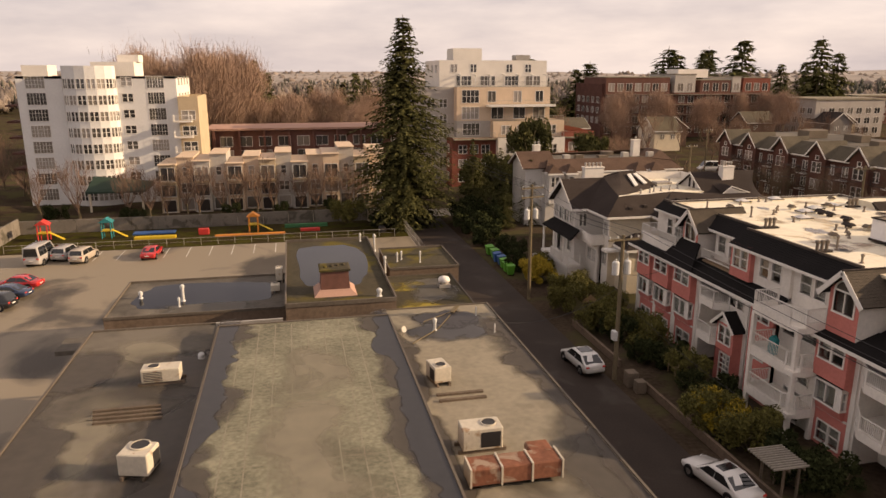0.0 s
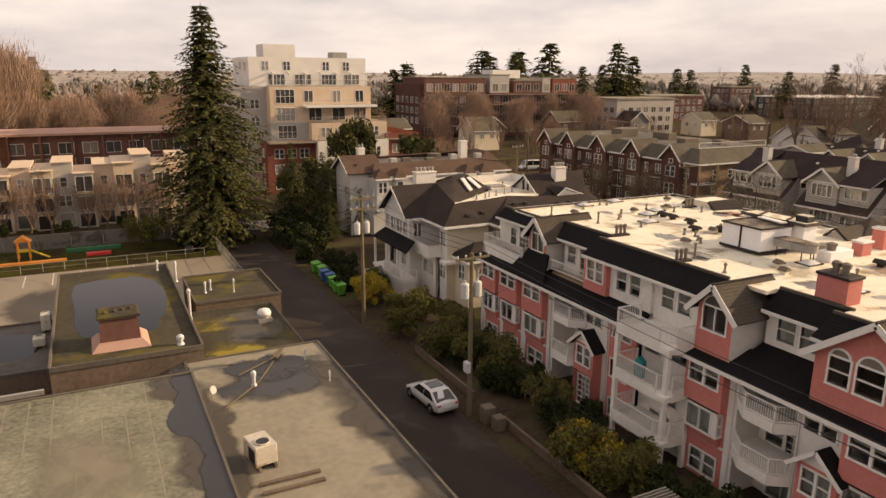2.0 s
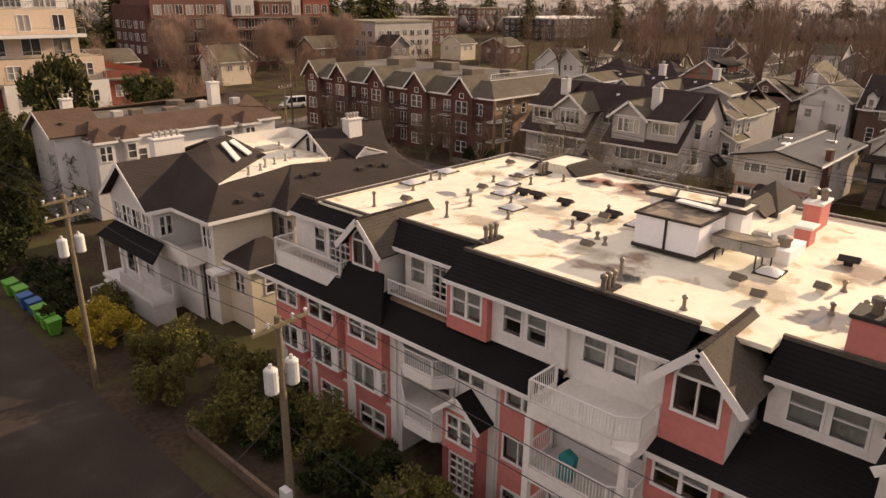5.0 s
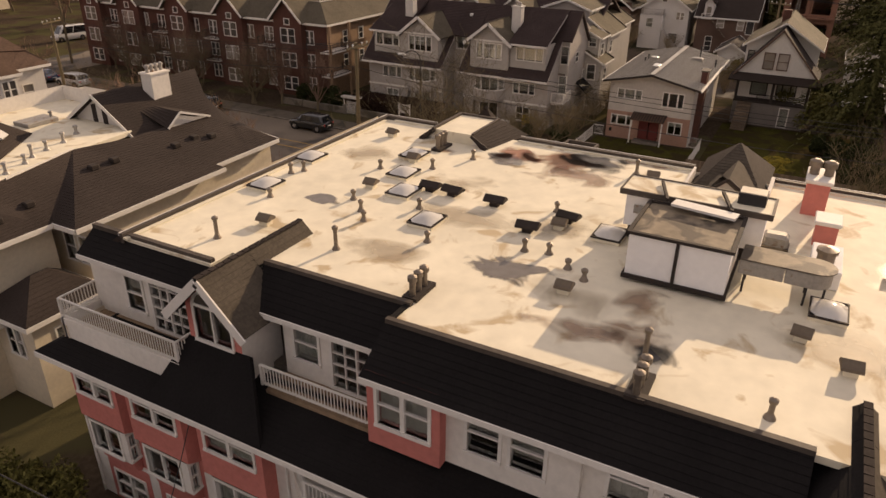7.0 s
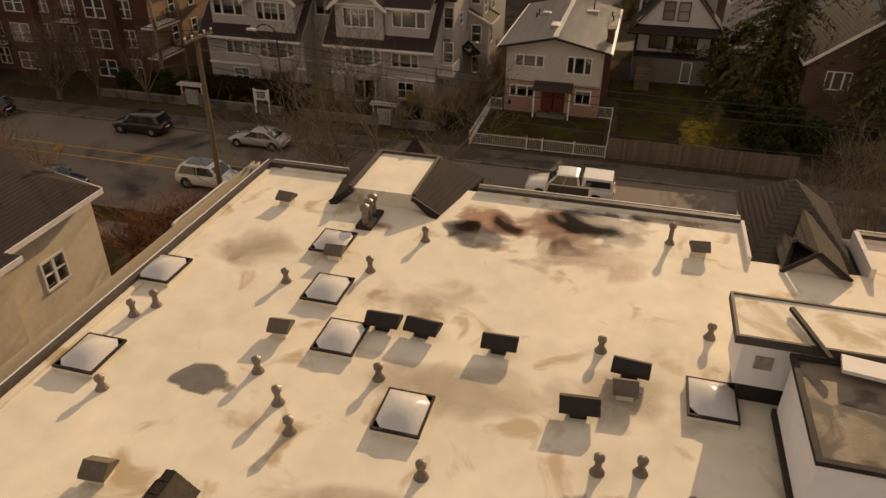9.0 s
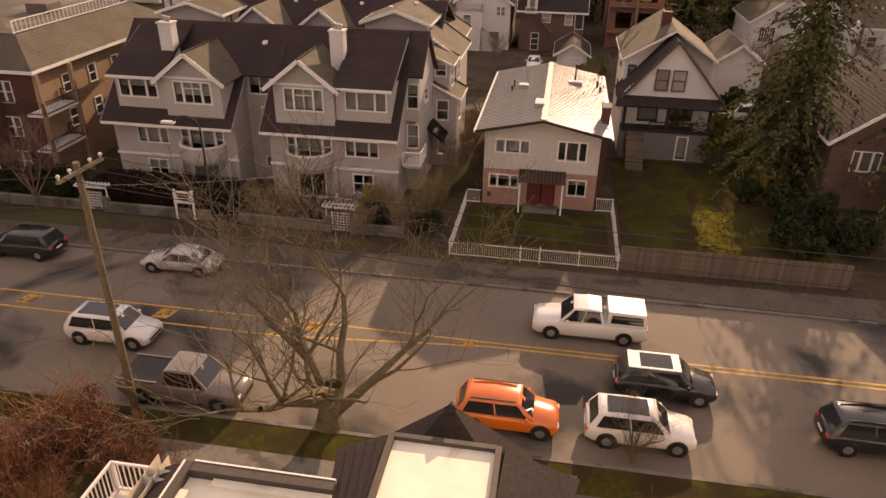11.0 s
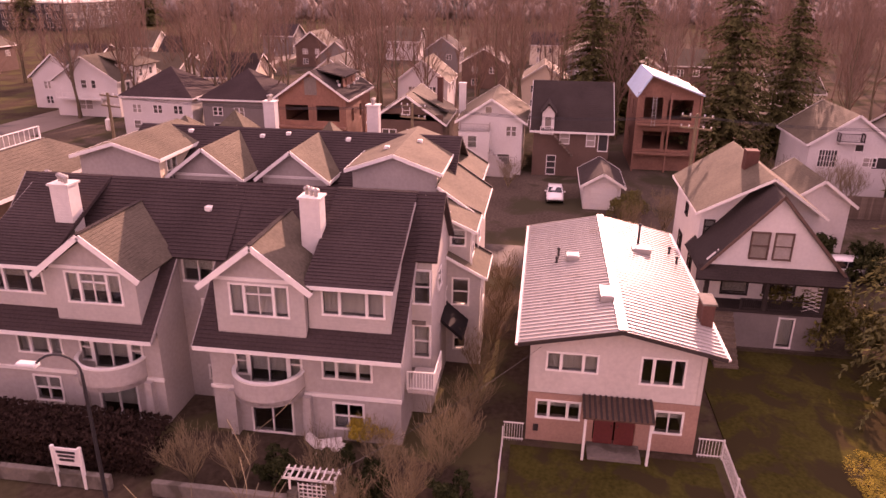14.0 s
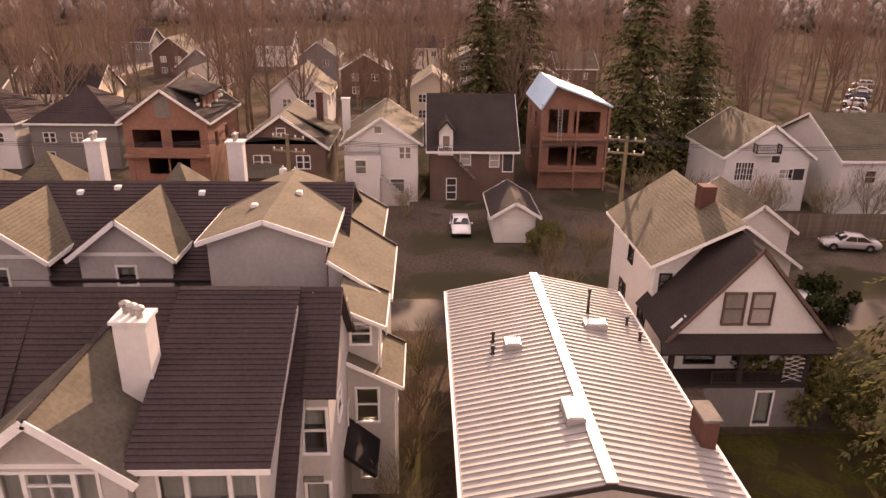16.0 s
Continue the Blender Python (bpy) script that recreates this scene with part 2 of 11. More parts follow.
M["galv"] = mat("galvanised_metal", (0.34, 0.32, 0.29), 0.62, metal=0.35, vary=0.2, fine=8, stain=(0.22, 0.13, 0.07), stain_at=0.66, stain_scale=3, spec=0.4)
M["ac_paint"] = mat("beige_unit_paint", (0.50, 0.45, 0.36), 0.6, vary=0.15, fine=6, stain=(0.28, 0.18, 0.10), stain_at=0.64, stain_scale=2, spec=0.4)
M["rust"] = mat("rusted_sheet", (0.20, 0.085, 0.052), 0.85, vary=0.35, fine=5, coarse=1.0, stain=(0.30, 0.22, 0.16), stain_at=0.58, stain_scale=1.2)
M["black_metal"] = mat("black_metal", (0.022, 0.02, 0.02), 0.55, vary=0.2, spec=0.4)
M["pole_wood"] = mat("weathered_pole_wood", (0.15, 0.12, 0.075), 0.9, vary=0.25, fine=9, coarse=0.8)
M["can_grey"] = mat("transformer_paint", (0.52, 0.52, 0.50), 0.5, vary=0.08, spec=0.4)
M["fence_wood"] = mat("weathered_fence_wood", (0.15, 0.115, 0.085), 0.9, vary=0.3, fine=7, coarse=0.7, per_piece=0.2)
M["deck_wood"] = mat("wooden_deck", (0.24, 0.17, 0.11), 0.85, vary=0.3, fine=6, per_island=0.15)
M["tyre"] = mat("tyre_rubber", (0.02, 0.02, 0.02), 0.85)
M["chrome"] = mat("bright_metal", (0.55, 0.55, 0.55), 0.25, metal=0.9, vary=0.05, spec=0.4)
M["leaf_dark"] = mat("dark_evergreen_leaf", (0.036, 0.042, 0.018), 0.95, spec=0.0, vary=0.3, per_island=0.45)
M["leaf_green"] = mat("green_leaf", (0.115, 0.105, 0.03), 0.75, vary=0.3, per_island=0.45)
M["leaf_yellow"] = mat("yellow_green_leaf", (0.34, 0.25, 0.03), 0.75, vary=0.3, per_island=0.45)
M["leaf_rust"] = mat("russet_twig", (0.17, 0.08, 0.045), 0.85, vary=0.3, per_island=0.4)
M["bark"] = mat("bark", (0.13, 0.105, 0.065), 0.95, vary=0.35, fine=9, coarse=1.0, bump=0.8)
M["hedge_brown"] = mat("dry_hedge_leaf", (0.035, 0.022, 0.017), 0.9, vary=0.3, per_island=0.5, spec=0.0)
M["twig"] = mat("winter_twig", (0.20, 0.155, 0.09), 0.95, vary=0.3, fine=9)
M["twig_russet"] = mat("russet_winter_twig", (0.30, 0.205, 0.15), 0.95, vary=0.3, fine=2)
M["twig_far"] = mat("winter_twig_far", (0.19, 0.125, 0.09), 0.95, vary=0.3, fine=2)
M["green_bin"] = mat("green_plastic", (0.09, 0.30, 0.03), 0.5, vary=0.1, spec=0.4)
M["blue_bin"] = mat("blue_plastic", (0.03, 0.09, 0.25), 0.5, vary=0.1, spec=0.4)
M["red_plastic"] = mat("red_plastic", (0.50, 0.04, 0.03), 0.5, vary=0.1, spec=0.4)
M["orange_plastic"] = mat("orange_plastic", (0.60, 0.22, 0.03), 0.5, vary=0.1, spec=0.4)
M["teal_cloth"] = mat("teal_cloth", (0.03, 0.20, 0.21), 0.9, vary=0.2)
M["wrap_blue"] = mat("pale_roof_underlay", (0.40, 0.56, 0.66), 0.5, vary=0.12, fine=3)
# Distance haze put into the pale base colour.
M["hill"] = mat("hazed_hill", (0.30, 0.265, 0.235), 1.0, vary=0.3, fine=0.02, coarse=0.005, bump=0)


def paint(name, col, rough=0.22):
    m = mat(name, col, rough, vary=0.05, bump=0.0, spec=0.5)
    m.node_tree.nodes["Principled BSDF"].inputs["Coat Weight"].default_value = 0.6
    return m


for key, col in (("car_white", (0.62, 0.61, 0.58)), ("car_silver", (0.36, 0.34, 0.32)), ("car_black", (0.012, 0.013, 0.014)), ("car_orange", (0.58, 0.13, 0.012)),
                 ("car_red", (0.42, 0.02, 0.02)), ("car_blue", (0.03, 0.045, 0.09)), ("car_green", (0.03, 0.04, 0.03)), ("car_beige", (0.42, 0.36, 0.29)), ("car_taupe", (0.15, 0.125, 0.105))):
    M[key] = paint(key, col)


def glass(name, tint, rough=0.03):
    m = bpy.data.materials.new(name)
    m.use_nodes = True
    b = m.node_tree.nodes["Principled BSDF"]
    b.inputs["Base Color"].default_value = (*tint, 1)
    b.inputs["Roughness"].default_value = rough
    b.inputs["Transmission Weight"].default_value = 1.0
    b.inputs["IOR"].default_value = 1.7
    return m


M["glass"] = glass("window_glass", (0.75, 0.78, 0.78))
M["car_glass"] = mat("tinted_glass", (0.015, 0.017, 0.018), 0.05, vary=0.05, bump=0.0, spec=0.7)


def blind_glass(name):
    """Glazing over rooms: dark panes, some with pale blinds behind them."""
    m = mat(name, (0.05, 0.047, 0.045), 0.06, vary=0.2, bump=0.02, bump_scale=0.6, spec=0.9)
    nt = m.node_tree
    b = nt.nodes["Principled BSDF"]
    old = b.inputs["Base Color"].links[0].from_socket
    info = nt.nodes.new("ShaderNodeObjectInfo")
    ramp = nt.nodes.new("ShaderNodeValToRGB")
    ramp.color_ramp.interpolation = "CONSTANT"
    e = ramp.color_ramp.elements
    e[0].position, e[0].color = 0.0, (1, 1, 1, 1)
    e[1].position, e[1].color = 0.42, (2.0, 1.9, 1.7, 1)
    for at, col in ((0.64, (4.2, 3.9, 3.4, 1)), (0.84, (7.0, 6.6, 6.0, 1))):
        n = e.new(at)
        n.color = col
    nt.links.new(info.outputs["Random"], ramp.inputs["Fac"])
    mul = nt.nodes.new("ShaderNodeMix")
    mul.data_type, mul.blend_type = "RGBA", "MULTIPLY"
    mul.inputs["Factor"].default_value = 1.0
    nt.links.new(old, mul.inputs["A"])
    nt.links.new(ramp.outputs["Color"], mul.inputs["B"])
    nt.links.new(mul.outputs["Result"], b.inputs["Base Color"])
    return m


M["glass_dark"] = blind_glass("dark_window_glass")
M["lamp_lens"] = mat("lamp_lens", (0.75, 0.75, 0.72), 0.2, vary=0.03)


# ---- mesh helpers ----
class MB:
    """Collects vertices and faces, with a material slot for each face."""

    def __init__(self):
        self.v, self.f, self.m = [], [], []

    def add(self, pts, faces, m=0):
        o = len(self.v)
        self.v += [tuple(p) for p in pts]
        self.f += [tuple(i + o for i in fc) for fc in faces]
        self.m += [m] * len(faces)

    def box(self, x0, y0, z0, x1, y1, z1, m=0):
        self.add([(x0, y0, z0), (x1, y0, z0), (x1, y1, z0), (x0, y1, z0), (x0, y0, z1), (x1, y0, z1), (x1, y1, z1), (x0, y1, z1)],
                 [(3, 2, 1, 0), (4, 5, 6, 7), (0, 1, 5, 4), (1, 2, 6, 5), (2, 3, 7, 6), (3, 0, 4, 7)], m)

    def bbox(self, x0, y0, z0, x1, y1, z1, r, m=0):
        """A box with chamfered edges."""
        pts, idx = [], {}
        for sx in (0, 1):
            for sy in (0, 1):
                for sz in (0, 1):
                    c = (x1 if sx else x0, y1 if sy else y0, z1 if sz else z0)
                    d = (-r if sx else r, -r if sy else r, -r if sz else r)
                    for ax in range(3):
                        idx[sx, sy, sz, ax] = len(pts)
                        pts.append(tuple(c[k] if k == ax else c[k] + d[k] for k in range(3)))
        fc = []
        for ax in range(3):
            a, b2 = [k for k in range(3) if k != ax]
            for s in (0, 1):
                ring = []
                for ua, ub in ((0, 0), (1, 0), (1, 1), (0, 1)):
                    k = [0, 0, 0]
                    k[ax], k[a], k[b2] = s, ua, ub
                    ring.append(idx[k[0], k[1], k[2], ax])
                flip = (s == 0) != (ax == 1)
                fc.append(tuple(ring[::-1]) if flip else tuple(ring))
        for ax in range(3):
            a, b2 = [k for k in range(3) if k != ax]
            for ua in (0, 1):
                for ub in (0, 1):
                    k0, k1 = [0, 0, 0], [0, 0, 0]
                    k1[ax] = 1
                    k0[a] = k1[a] = ua
                    k0[b2] = k1[b2] = ub
                    fc.append((idx[(*k0, a)], idx[(*k0, b2)], idx[(*k1, b2)], idx[(*k1, a)]))
        for sx in (0, 1):
            for sy in (0, 1):
                for sz in (0, 1):
                    fc.append(tuple(idx[sx, sy, sz, ax] for ax in range(3)))
        self.add(pts, fc, m)

    def prism(self, pts, off, m=0):
        """A planar polygon pushed along off."""
        n, off = len(pts), Vector(off)
        low = [tuple(Vector(p) + off) for p in pts]
        self.add(list(pts) + low, [tuple(range(n)), tuple(range(2 * n - 1, n - 1, -1))] + [(i, i + n, (i + 1) % n + n, (i + 1) % n) for i in range(n)], m)

    def cyl(self, p, q, r0, r1=None, n=8, m=0, caps=True):
        r1 = r0 if r1 is None else r1
        p, q = Vector(p), Vector(q)
        d = (q - p).normalized() if (q - p).length > 1e-6 else Vector((0, 0, 1))
        a = d.orthogonal().normalized()
        b = d.cross(a)
        pts = []
        for c, r in ((p, r0), (q, r1)):
            pts += [c + r * (math.cos(6.28318 * i / n) * a + math.sin(6.28318 * i / n) * b) for i in range(n)]
        fc = [(i, (i + 1) % n, (i + 1) % n + n, i + n) for i in range(n)]
        if caps:
            fc += [tuple(range(n - 1, -1, -1)), tuple(range(n, 2 * n))]
        self.add(pts, fc, m)

    def lathe(self, c, prof, n=12, m=0):
        c = Vector(c)
        pts, fc = [], []
        for r, z in prof:
            pts += [c + Vector((r * math.cos(6.28318 * i / n), r * math.sin(6.28318 * i / n), z)) for i in range(n)]
        for k in range(len(prof) - 1):
            fc += [(k * n + i, k * n + (i + 1) % n, (k + 1) * n + (i + 1) % n, (k + 1) * n + i) for i in range(n)]
        fc += [tuple(range(n - 1, -1, -1)), tuple(range((len(prof) - 1) * n, len(prof) * n))]
        self.add(pts, fc, m)

    def beam(self, p, q, w, h, m=0, up=(0, 0, 1)):
        p, q = Vector(p), Vector(q)
        d = (q - p).normalized()
        s = d.cross(Vector(up))
        s = s.normalized() if s.length > 1e-4 else d.orthogonal().normalized()
        u = s.cross(d).normalized()
        c = [-s * w / 2 - u * h / 2, s * w / 2 - u * h / 2, s * w / 2 + u * h / 2, -s * w / 2 + u * h / 2]
        self.add([p + k for k in c] + [q + k for k in c], [(3, 2, 1, 0), (4, 5, 6, 7), (0, 1, 5, 4), (1, 2, 6, 5), (2, 3, 7, 6), (3, 0, 4, 7)], m)

    def mesh(self, name, mats, smooth=False):
        me = bpy.data.meshes.new(name)
        me.from_pydata([tuple(p) for p in self.v], [], self.f)
        for k in (mats if isinstance(mats, (list, tuple)) else [mats]):
            me.materials.append(M[k])
        me.polygons.foreach_set("material_index", self.m)
        if smooth:
            me.polygons.foreach_set("use_smooth", [True] * len(self.f))
        me.update()
        return me


def thing(name, label, category, at=(0, 0, 0), group="", kind=""):
    """An empty at the thing's base; its parts hang under it."""
    ob = new(name)
    ob.empty_display_size = 0.3
    ob.location = at
    return tagged(ob, label, category, group, kind)


def hang(ob, parent):
    """Parents ob, built in world places, under a thing or a part."""
    ob.parent = parent
    base, up = Vector((0, 0, 0)), parent
    while up is not None:
        if up.parent is None:
            base = up.location
        up = up.parent
    if parent.parent is None:
        ob.matrix_parent_inverse = Matrix.Translation(-Vector(base)) if parent.type == "EMPTY" else parent.matrix_basis.inverted()
    return ob


def part(name, mb, mats, parent=None, label="", smooth=False):
    me = mb.mesh(name, mats, smooth) if isinstance(mb, MB) else mb
    ob = new(name, me)
    if parent is not None:
        hang(ob, parent)
    if label:
        ob["label"] = label
    return ob


def whole(name, mb, mats, label, category, group="", kind="", smooth=False):
    """A thing that is one mesh."""
    return tagged(part(name, mb, mats, None, "", smooth), label, category, group, kind)


def box_part(name, dims, mats, parent, label=""):
    mb = MB()
    mb.box(*dims)
    return part(name, mb, mats, parent, label)


def place(mesh, name, m, parent=None, label=""):
    """An object on shared mesh data, at a pose in the world."""
    ob = new(name, mesh)
    ob.matrix_basis = m
    if parent is not None:
        hang(ob, parent)
    if label:
        ob["label"] = label
    return ob




def stain_mat(name, col, rough, amount=0.9, scale=1.2, edge=0.5, seedoff=0.0, long_axis=None):
    """A thin film of grime or water that fades out raggedly towards its rim."""
    m = bpy.data.materials.new(name)
    m.use_nodes = True
    nt = m.node_tree
    b = nt.nodes["Principled BSDF"]
    b.inputs["Roughness"].default_value = rough
    co = nt.nodes.new("ShaderNodeTexCoord")
    n1 = node(nt, "ShaderNodeTexNoise", Scale=scale, Detail=5.0, Distortion=0.5)
    nt.links.new(co.outputs["Object"], n1.inputs["Vector"])
    n2 = node(nt, "ShaderNodeTexNoise", Scale=scale * 4, Detail=4.0)
    nt.links.new(co.outputs["Object"], n2.inputs["Vector"])
    sep = nt.nodes.new("ShaderNodeSeparateXYZ")
    nt.links.new(co.outputs["Generated"], sep.inputs["Vector"])

    def op(kind, a, b2=None):
        n = nt.nodes.new("ShaderNodeMath")
        n.operation = kind
        for i, v in enumerate((a, b2)):
            if v is None:
                continue
            if isinstance(v, (int, float)):
                n.inputs[i].default_value = v
            else:
                nt.links.new(v, n.inputs[i])
        return n.outputs[0]

    dx = op("MULTIPLY", op("SUBTRACT", sep.outputs["X"], 0.5), 2.0)
    dy = op("MULTIPLY", op("SUBTRACT", sep.outputs["Y"], 0.5), 2.0)
    px = op("POWER", op("ABSOLUTE", dx), 2.0 if long_axis != "x" else 10.0)
    py = op("POWER", op("ABSOLUTE", dy), 2.0 if long_axis != "y" else 10.0)
    fall = op("SUBTRACT", 1.0, op("SQRT", op("ADD", px, py)))
    val = op("ADD", fall, op("MULTIPLY", op("SUBTRACT", n1.outputs["Fac"], 0.5), 2.6))
    rg_n = nt.nodes.new("ShaderNodeMapRange")
    rg_n.inputs["From Min"].default_value, rg_n.inputs["From Max"].default_value = 0.22, 0.22 + edge
    rg_n.inputs["To Max"].default_value = amount
    nt.links.new(val, rg_n.inputs["Value"])
    rim = op("MINIMUM", op("MULTIPLY", fall, 6.0), 1.0)
    fac = op("MULTIPLY", rg_n.outputs["Result"], op("MAXIMUM", rim, 0.0))
    mx = nt.nodes.new("ShaderNodeMix")
    mx.data_type = "RGBA"
    mx.inputs["A"].default_value = (*[c * 0.7 for c in col], 1)
    mx.inputs["B"].default_value = (*[c * 1.35 for c in col], 1)
    nt.links.new(n2.outputs["Fac"], mx.inputs["Factor"])
    nt.links.new(mx.outputs["Result"], b.inputs["Base Color"])
    tr = nt.nodes.new("ShaderNodeBsdfTransparent")
    ms = nt.nodes.new("ShaderNodeMixShader")
    nt.links.new(fac, ms.inputs[0])
    nt.links.new(tr.outputs[0], ms.inputs[1])
    nt.links.new(b.outputs[0], ms.inputs[2])
    nt.links.new(ms.outputs[0], nt.nodes["Material Output"].inputs["Surface"])
    return m


def band_mat(name, col, rough, amount, level, edge, scale, side=1, reach=1.1):
    """A film of silt, also used for painted shade, against one side of a roof, with a scalloped inner rim."""
    m = bpy.data.materials.new(name)
    m.use_nodes = True
    nt = m.node_tree
    b = nt.nodes["Principled BSDF"]
    b.inputs["Roughness"].default_value = rough
    co = nt.nodes.new("ShaderNodeTexCoord")
    mp = nt.nodes.new("ShaderNodeMapping")
    mp.inputs["Scale"].default_value = (0.7, 1.0, 1.0)
    nt.links.new(co.outputs["Object"], mp.inputs["Vector"])
    n1 = node(nt, "ShaderNodeTexNoise", Scale=scale, Detail=2.5, Distortion=0.6)
    nt.links.new(mp.outputs["Vector"], n1.inputs["Vector"])
    n2 = node(nt, "ShaderNodeTexNoise", Scale=1.6, Detail=5.0)
    nt.links.new(co.outputs["Object"], n2.inputs["Vector"])
    sep = nt.nodes.new("ShaderNodeSeparateXYZ")
    nt.links.new(co.outputs["Generated"], sep.inputs["Vector"])

    def op(kind, a, b2, c=None):
        n = nt.nodes.new("ShaderNodeMath")
        n.operation = kind
        for i, v in enumerate((a, b2, c)):
            if isinstance(v, (int, float)):
                n.inputs[i].default_value = v
            elif v is not None:
                nt.links.new(v, n.inputs[i])
        return n.outputs[0]

    g = sep.outputs["X"] if side > 0 else op("SUBTRACT", 1.0, sep.outputs["X"])
    val = op("ADD", g, op("MULTIPLY", op("SUBTRACT", n1.outputs["Fac"], 0.5), reach * 2))
    val = op("ADD", val, op("MULTIPLY", op("SUBTRACT", n2.outputs["Fac"], 0.5), 0.16))
    rn = nt.nodes.new("ShaderNodeMapRange")
    rn.interpolation_type = "SMOOTHSTEP"
    rn.inputs["From Min"].default_value, rn.inputs["From Max"].default_value = level, level + edge
    rn.inputs["To Max"].default_value = amount
    nt.links.new(val, rn.inputs["Value"])
    ends = op("MINIMUM", op("MULTIPLY", op("MINIMUM", sep.outputs["Y"], op("SUBTRACT", 1.0, sep.outputs["Y"])), 30.0), 1.0)
    inner = op("MINIMUM", op("MULTIPLY", g, 5.0), 1.0)
    fac = op("MULTIPLY", rn.outputs["Result"], op("MULTIPLY", ends, inner))
    mx = nt.nodes.new("ShaderNodeMix")
    mx.data_type = "RGBA"
    mx.inputs["A"].default_value = (*[c * 0.65 for c in col], 1)
    mx.inputs["B"].default_value = (*[c * 1.4 for c in col], 1)
    nt.links.new(n2.outputs["Fac"], mx.inputs["Factor"])
    nt.links.new(mx.outputs["Result"], b.inputs["Base Color"])
    tr = nt.nodes.new("ShaderNodeBsdfTransparent")
    ms = nt.nodes.new("ShaderNodeMixShader")
    nt.links.new(fac, ms.inputs[0])
    nt.links.new(tr.outputs[0], ms.inputs[1])
    nt.links.new(b.outputs[0], ms.inputs[2])
    nt.links.new(ms.outputs[0], nt.nodes["Material Output"].inputs["Surface"])
    return m


for sd, key in ((1, "e"), (-1, "w")):
    M["silt_" + key] = band_mat("silt_shade_band", (0.07, 0.058, 0.045), 0.7, 0.8, 0.46, 0.22, 0.2, sd)
    M["damp_" + key] = band_mat("dark_damp_band", (0.028, 0.026, 0.026), 0.42, 0.93, 0.46, 0.1, 0.22, sd)
    M["haze_" + key] = band_mat("dirt_shade_band", (0.07, 0.06, 0.048), 0.75, 0.8, 0.3, 0.45, 0.16, sd)
M["puddle"] = stain_mat("puddled_grime", (0.16, 0.14, 0.12), 0.25, 0.95, 0.7, 0.22)
M["puddle_brown"] = stain_mat("rust_brown_grime", (0.30, 0.20, 0.13), 0.45, 0.75, 0.6, 0.6)
M["puddle_pale"] = stain_mat("pale_silt_film", (0.42, 0.35, 0.25), 0.6, 0.6, 0.5, 0.7)
M["puddle_rust"] = stain_mat("red_algae_film", (0.30, 0.13, 0.07), 0.5, 0.9, 0.6, 0.4)
M["puddle_dark"] = stain_mat("black_algae_film", (0.035, 0.03, 0.028), 0.45, 0.95, 0.7, 0.3)
M["tar_film_soft"] = stain_mat("brown_silt_film", (0.09, 0.08, 0.062), 0.6, 0.8, 0.3, 0.5, long_axis="y")
M["tar_patch"] = stain_mat("dark_damp_patch", (0.04, 0.036, 0.032), 0.35, 0.92, 0.3, 0.3)
M["sun_dust"] = stain_mat("pale_tan_film", (0.24, 0.21, 0.15), 0.8, 0.7, 0.25, 0.5)
M["flue_bronze"] = mat("weathered_flue_metal", (0.20, 0.165, 0.13), 0.5, metal=0.5, vary=0.3, fine=8, bump=0.1, spec=0.4)
M["render_white"] = mat("clean_white_render", (0.82, 0.80, 0.78), 0.85, vary=0.05, fine=4, coarse=0.5)
M["grimy_felt"] = mat("grimy_felt", (0.22, 0.18, 0.13), 0.6, vary=0.3, fine=3, coarse=0.6, stain=(0.09, 0.075, 0.06), stain_at=0.5, stain_scale=1.0)
# Paler brown shingle with sunlight put into its colour.
M["shingle_worn"] = mat("lit_worn_brown_shingle", (0.075, 0.062, 0.048), 0.9, vary=0.3, fine=10, coarse=0.6, bump=0.4)
M["dome"] = mat("acrylic_dome", (0.55, 0.53, 0.49), 0.12, vary=0.06, bump=0.0, spec=0.6)
M["hood_tan"] = mat("weathered_hood", (0.15, 0.12, 0.09), 0.7, vary=0.25, fine=6)
M["leaf_fir"] = mat("fir_needle", (0.078, 0.076, 0.03), 0.9, vary=0.3, per_island=0.5, spec=0.0)
# Bright yellow holds the sunlight of the lawn patch in its colour.
M["leaf_lawn"] = mat("sunlit_lawn_blade", (0.21, 0.17, 0.03), 0.85, vary=0.3, per_island=0.4, spec=0.0)
M["far_fir"] = mat("far_fir", (0.09, 0.088, 0.07), 1.0, vary=0.3, fine=0.8, coarse=0.02, per_island=0.25, bump=0)
M["stucco_tower"] = mat("white_tower_render", (0.66, 0.65, 0.63), 0.85, vary=0.08, fine=3, coarse=0.3)
# Paled for distance: haze is part of this colour.
M["far_wood"] = mat("far_wood", (0.20, 0.165, 0.14), 1.0, vary=0.35, fine=0.8, coarse=0.02, per_island=0.25, bump=0)
M["wall_brown"] = mat("brown_render", (0.15, 0.11, 0.08), 0.9, vary=0.25, fine=4, coarse=0.5)
M["cap_brown"] = mat("brown_edge_metal", (0.12, 0.10, 0.08), 0.6, vary=0.25, fine=5)
M["tar_seam"] = mat("felt_seam", (0.235, 0.21, 0.155), 0.85, vary=0.2)
M["fence_grey"] = mat("grey_weathered_wood", (0.30, 0.27, 0.23), 0.9, vary=0.25, fine=7)
M["moss_film"] = stain_mat("yellow_moss_mat", (0.25, 0.19, 0.018), 0.9, 0.9, 0.55, 0.6)
M["yellow_plastic"] = mat("yellow_plastic", (0.55, 0.38, 0.03), 0.5, vary=0.1)


# ---- building helpers ----
WIN = {}
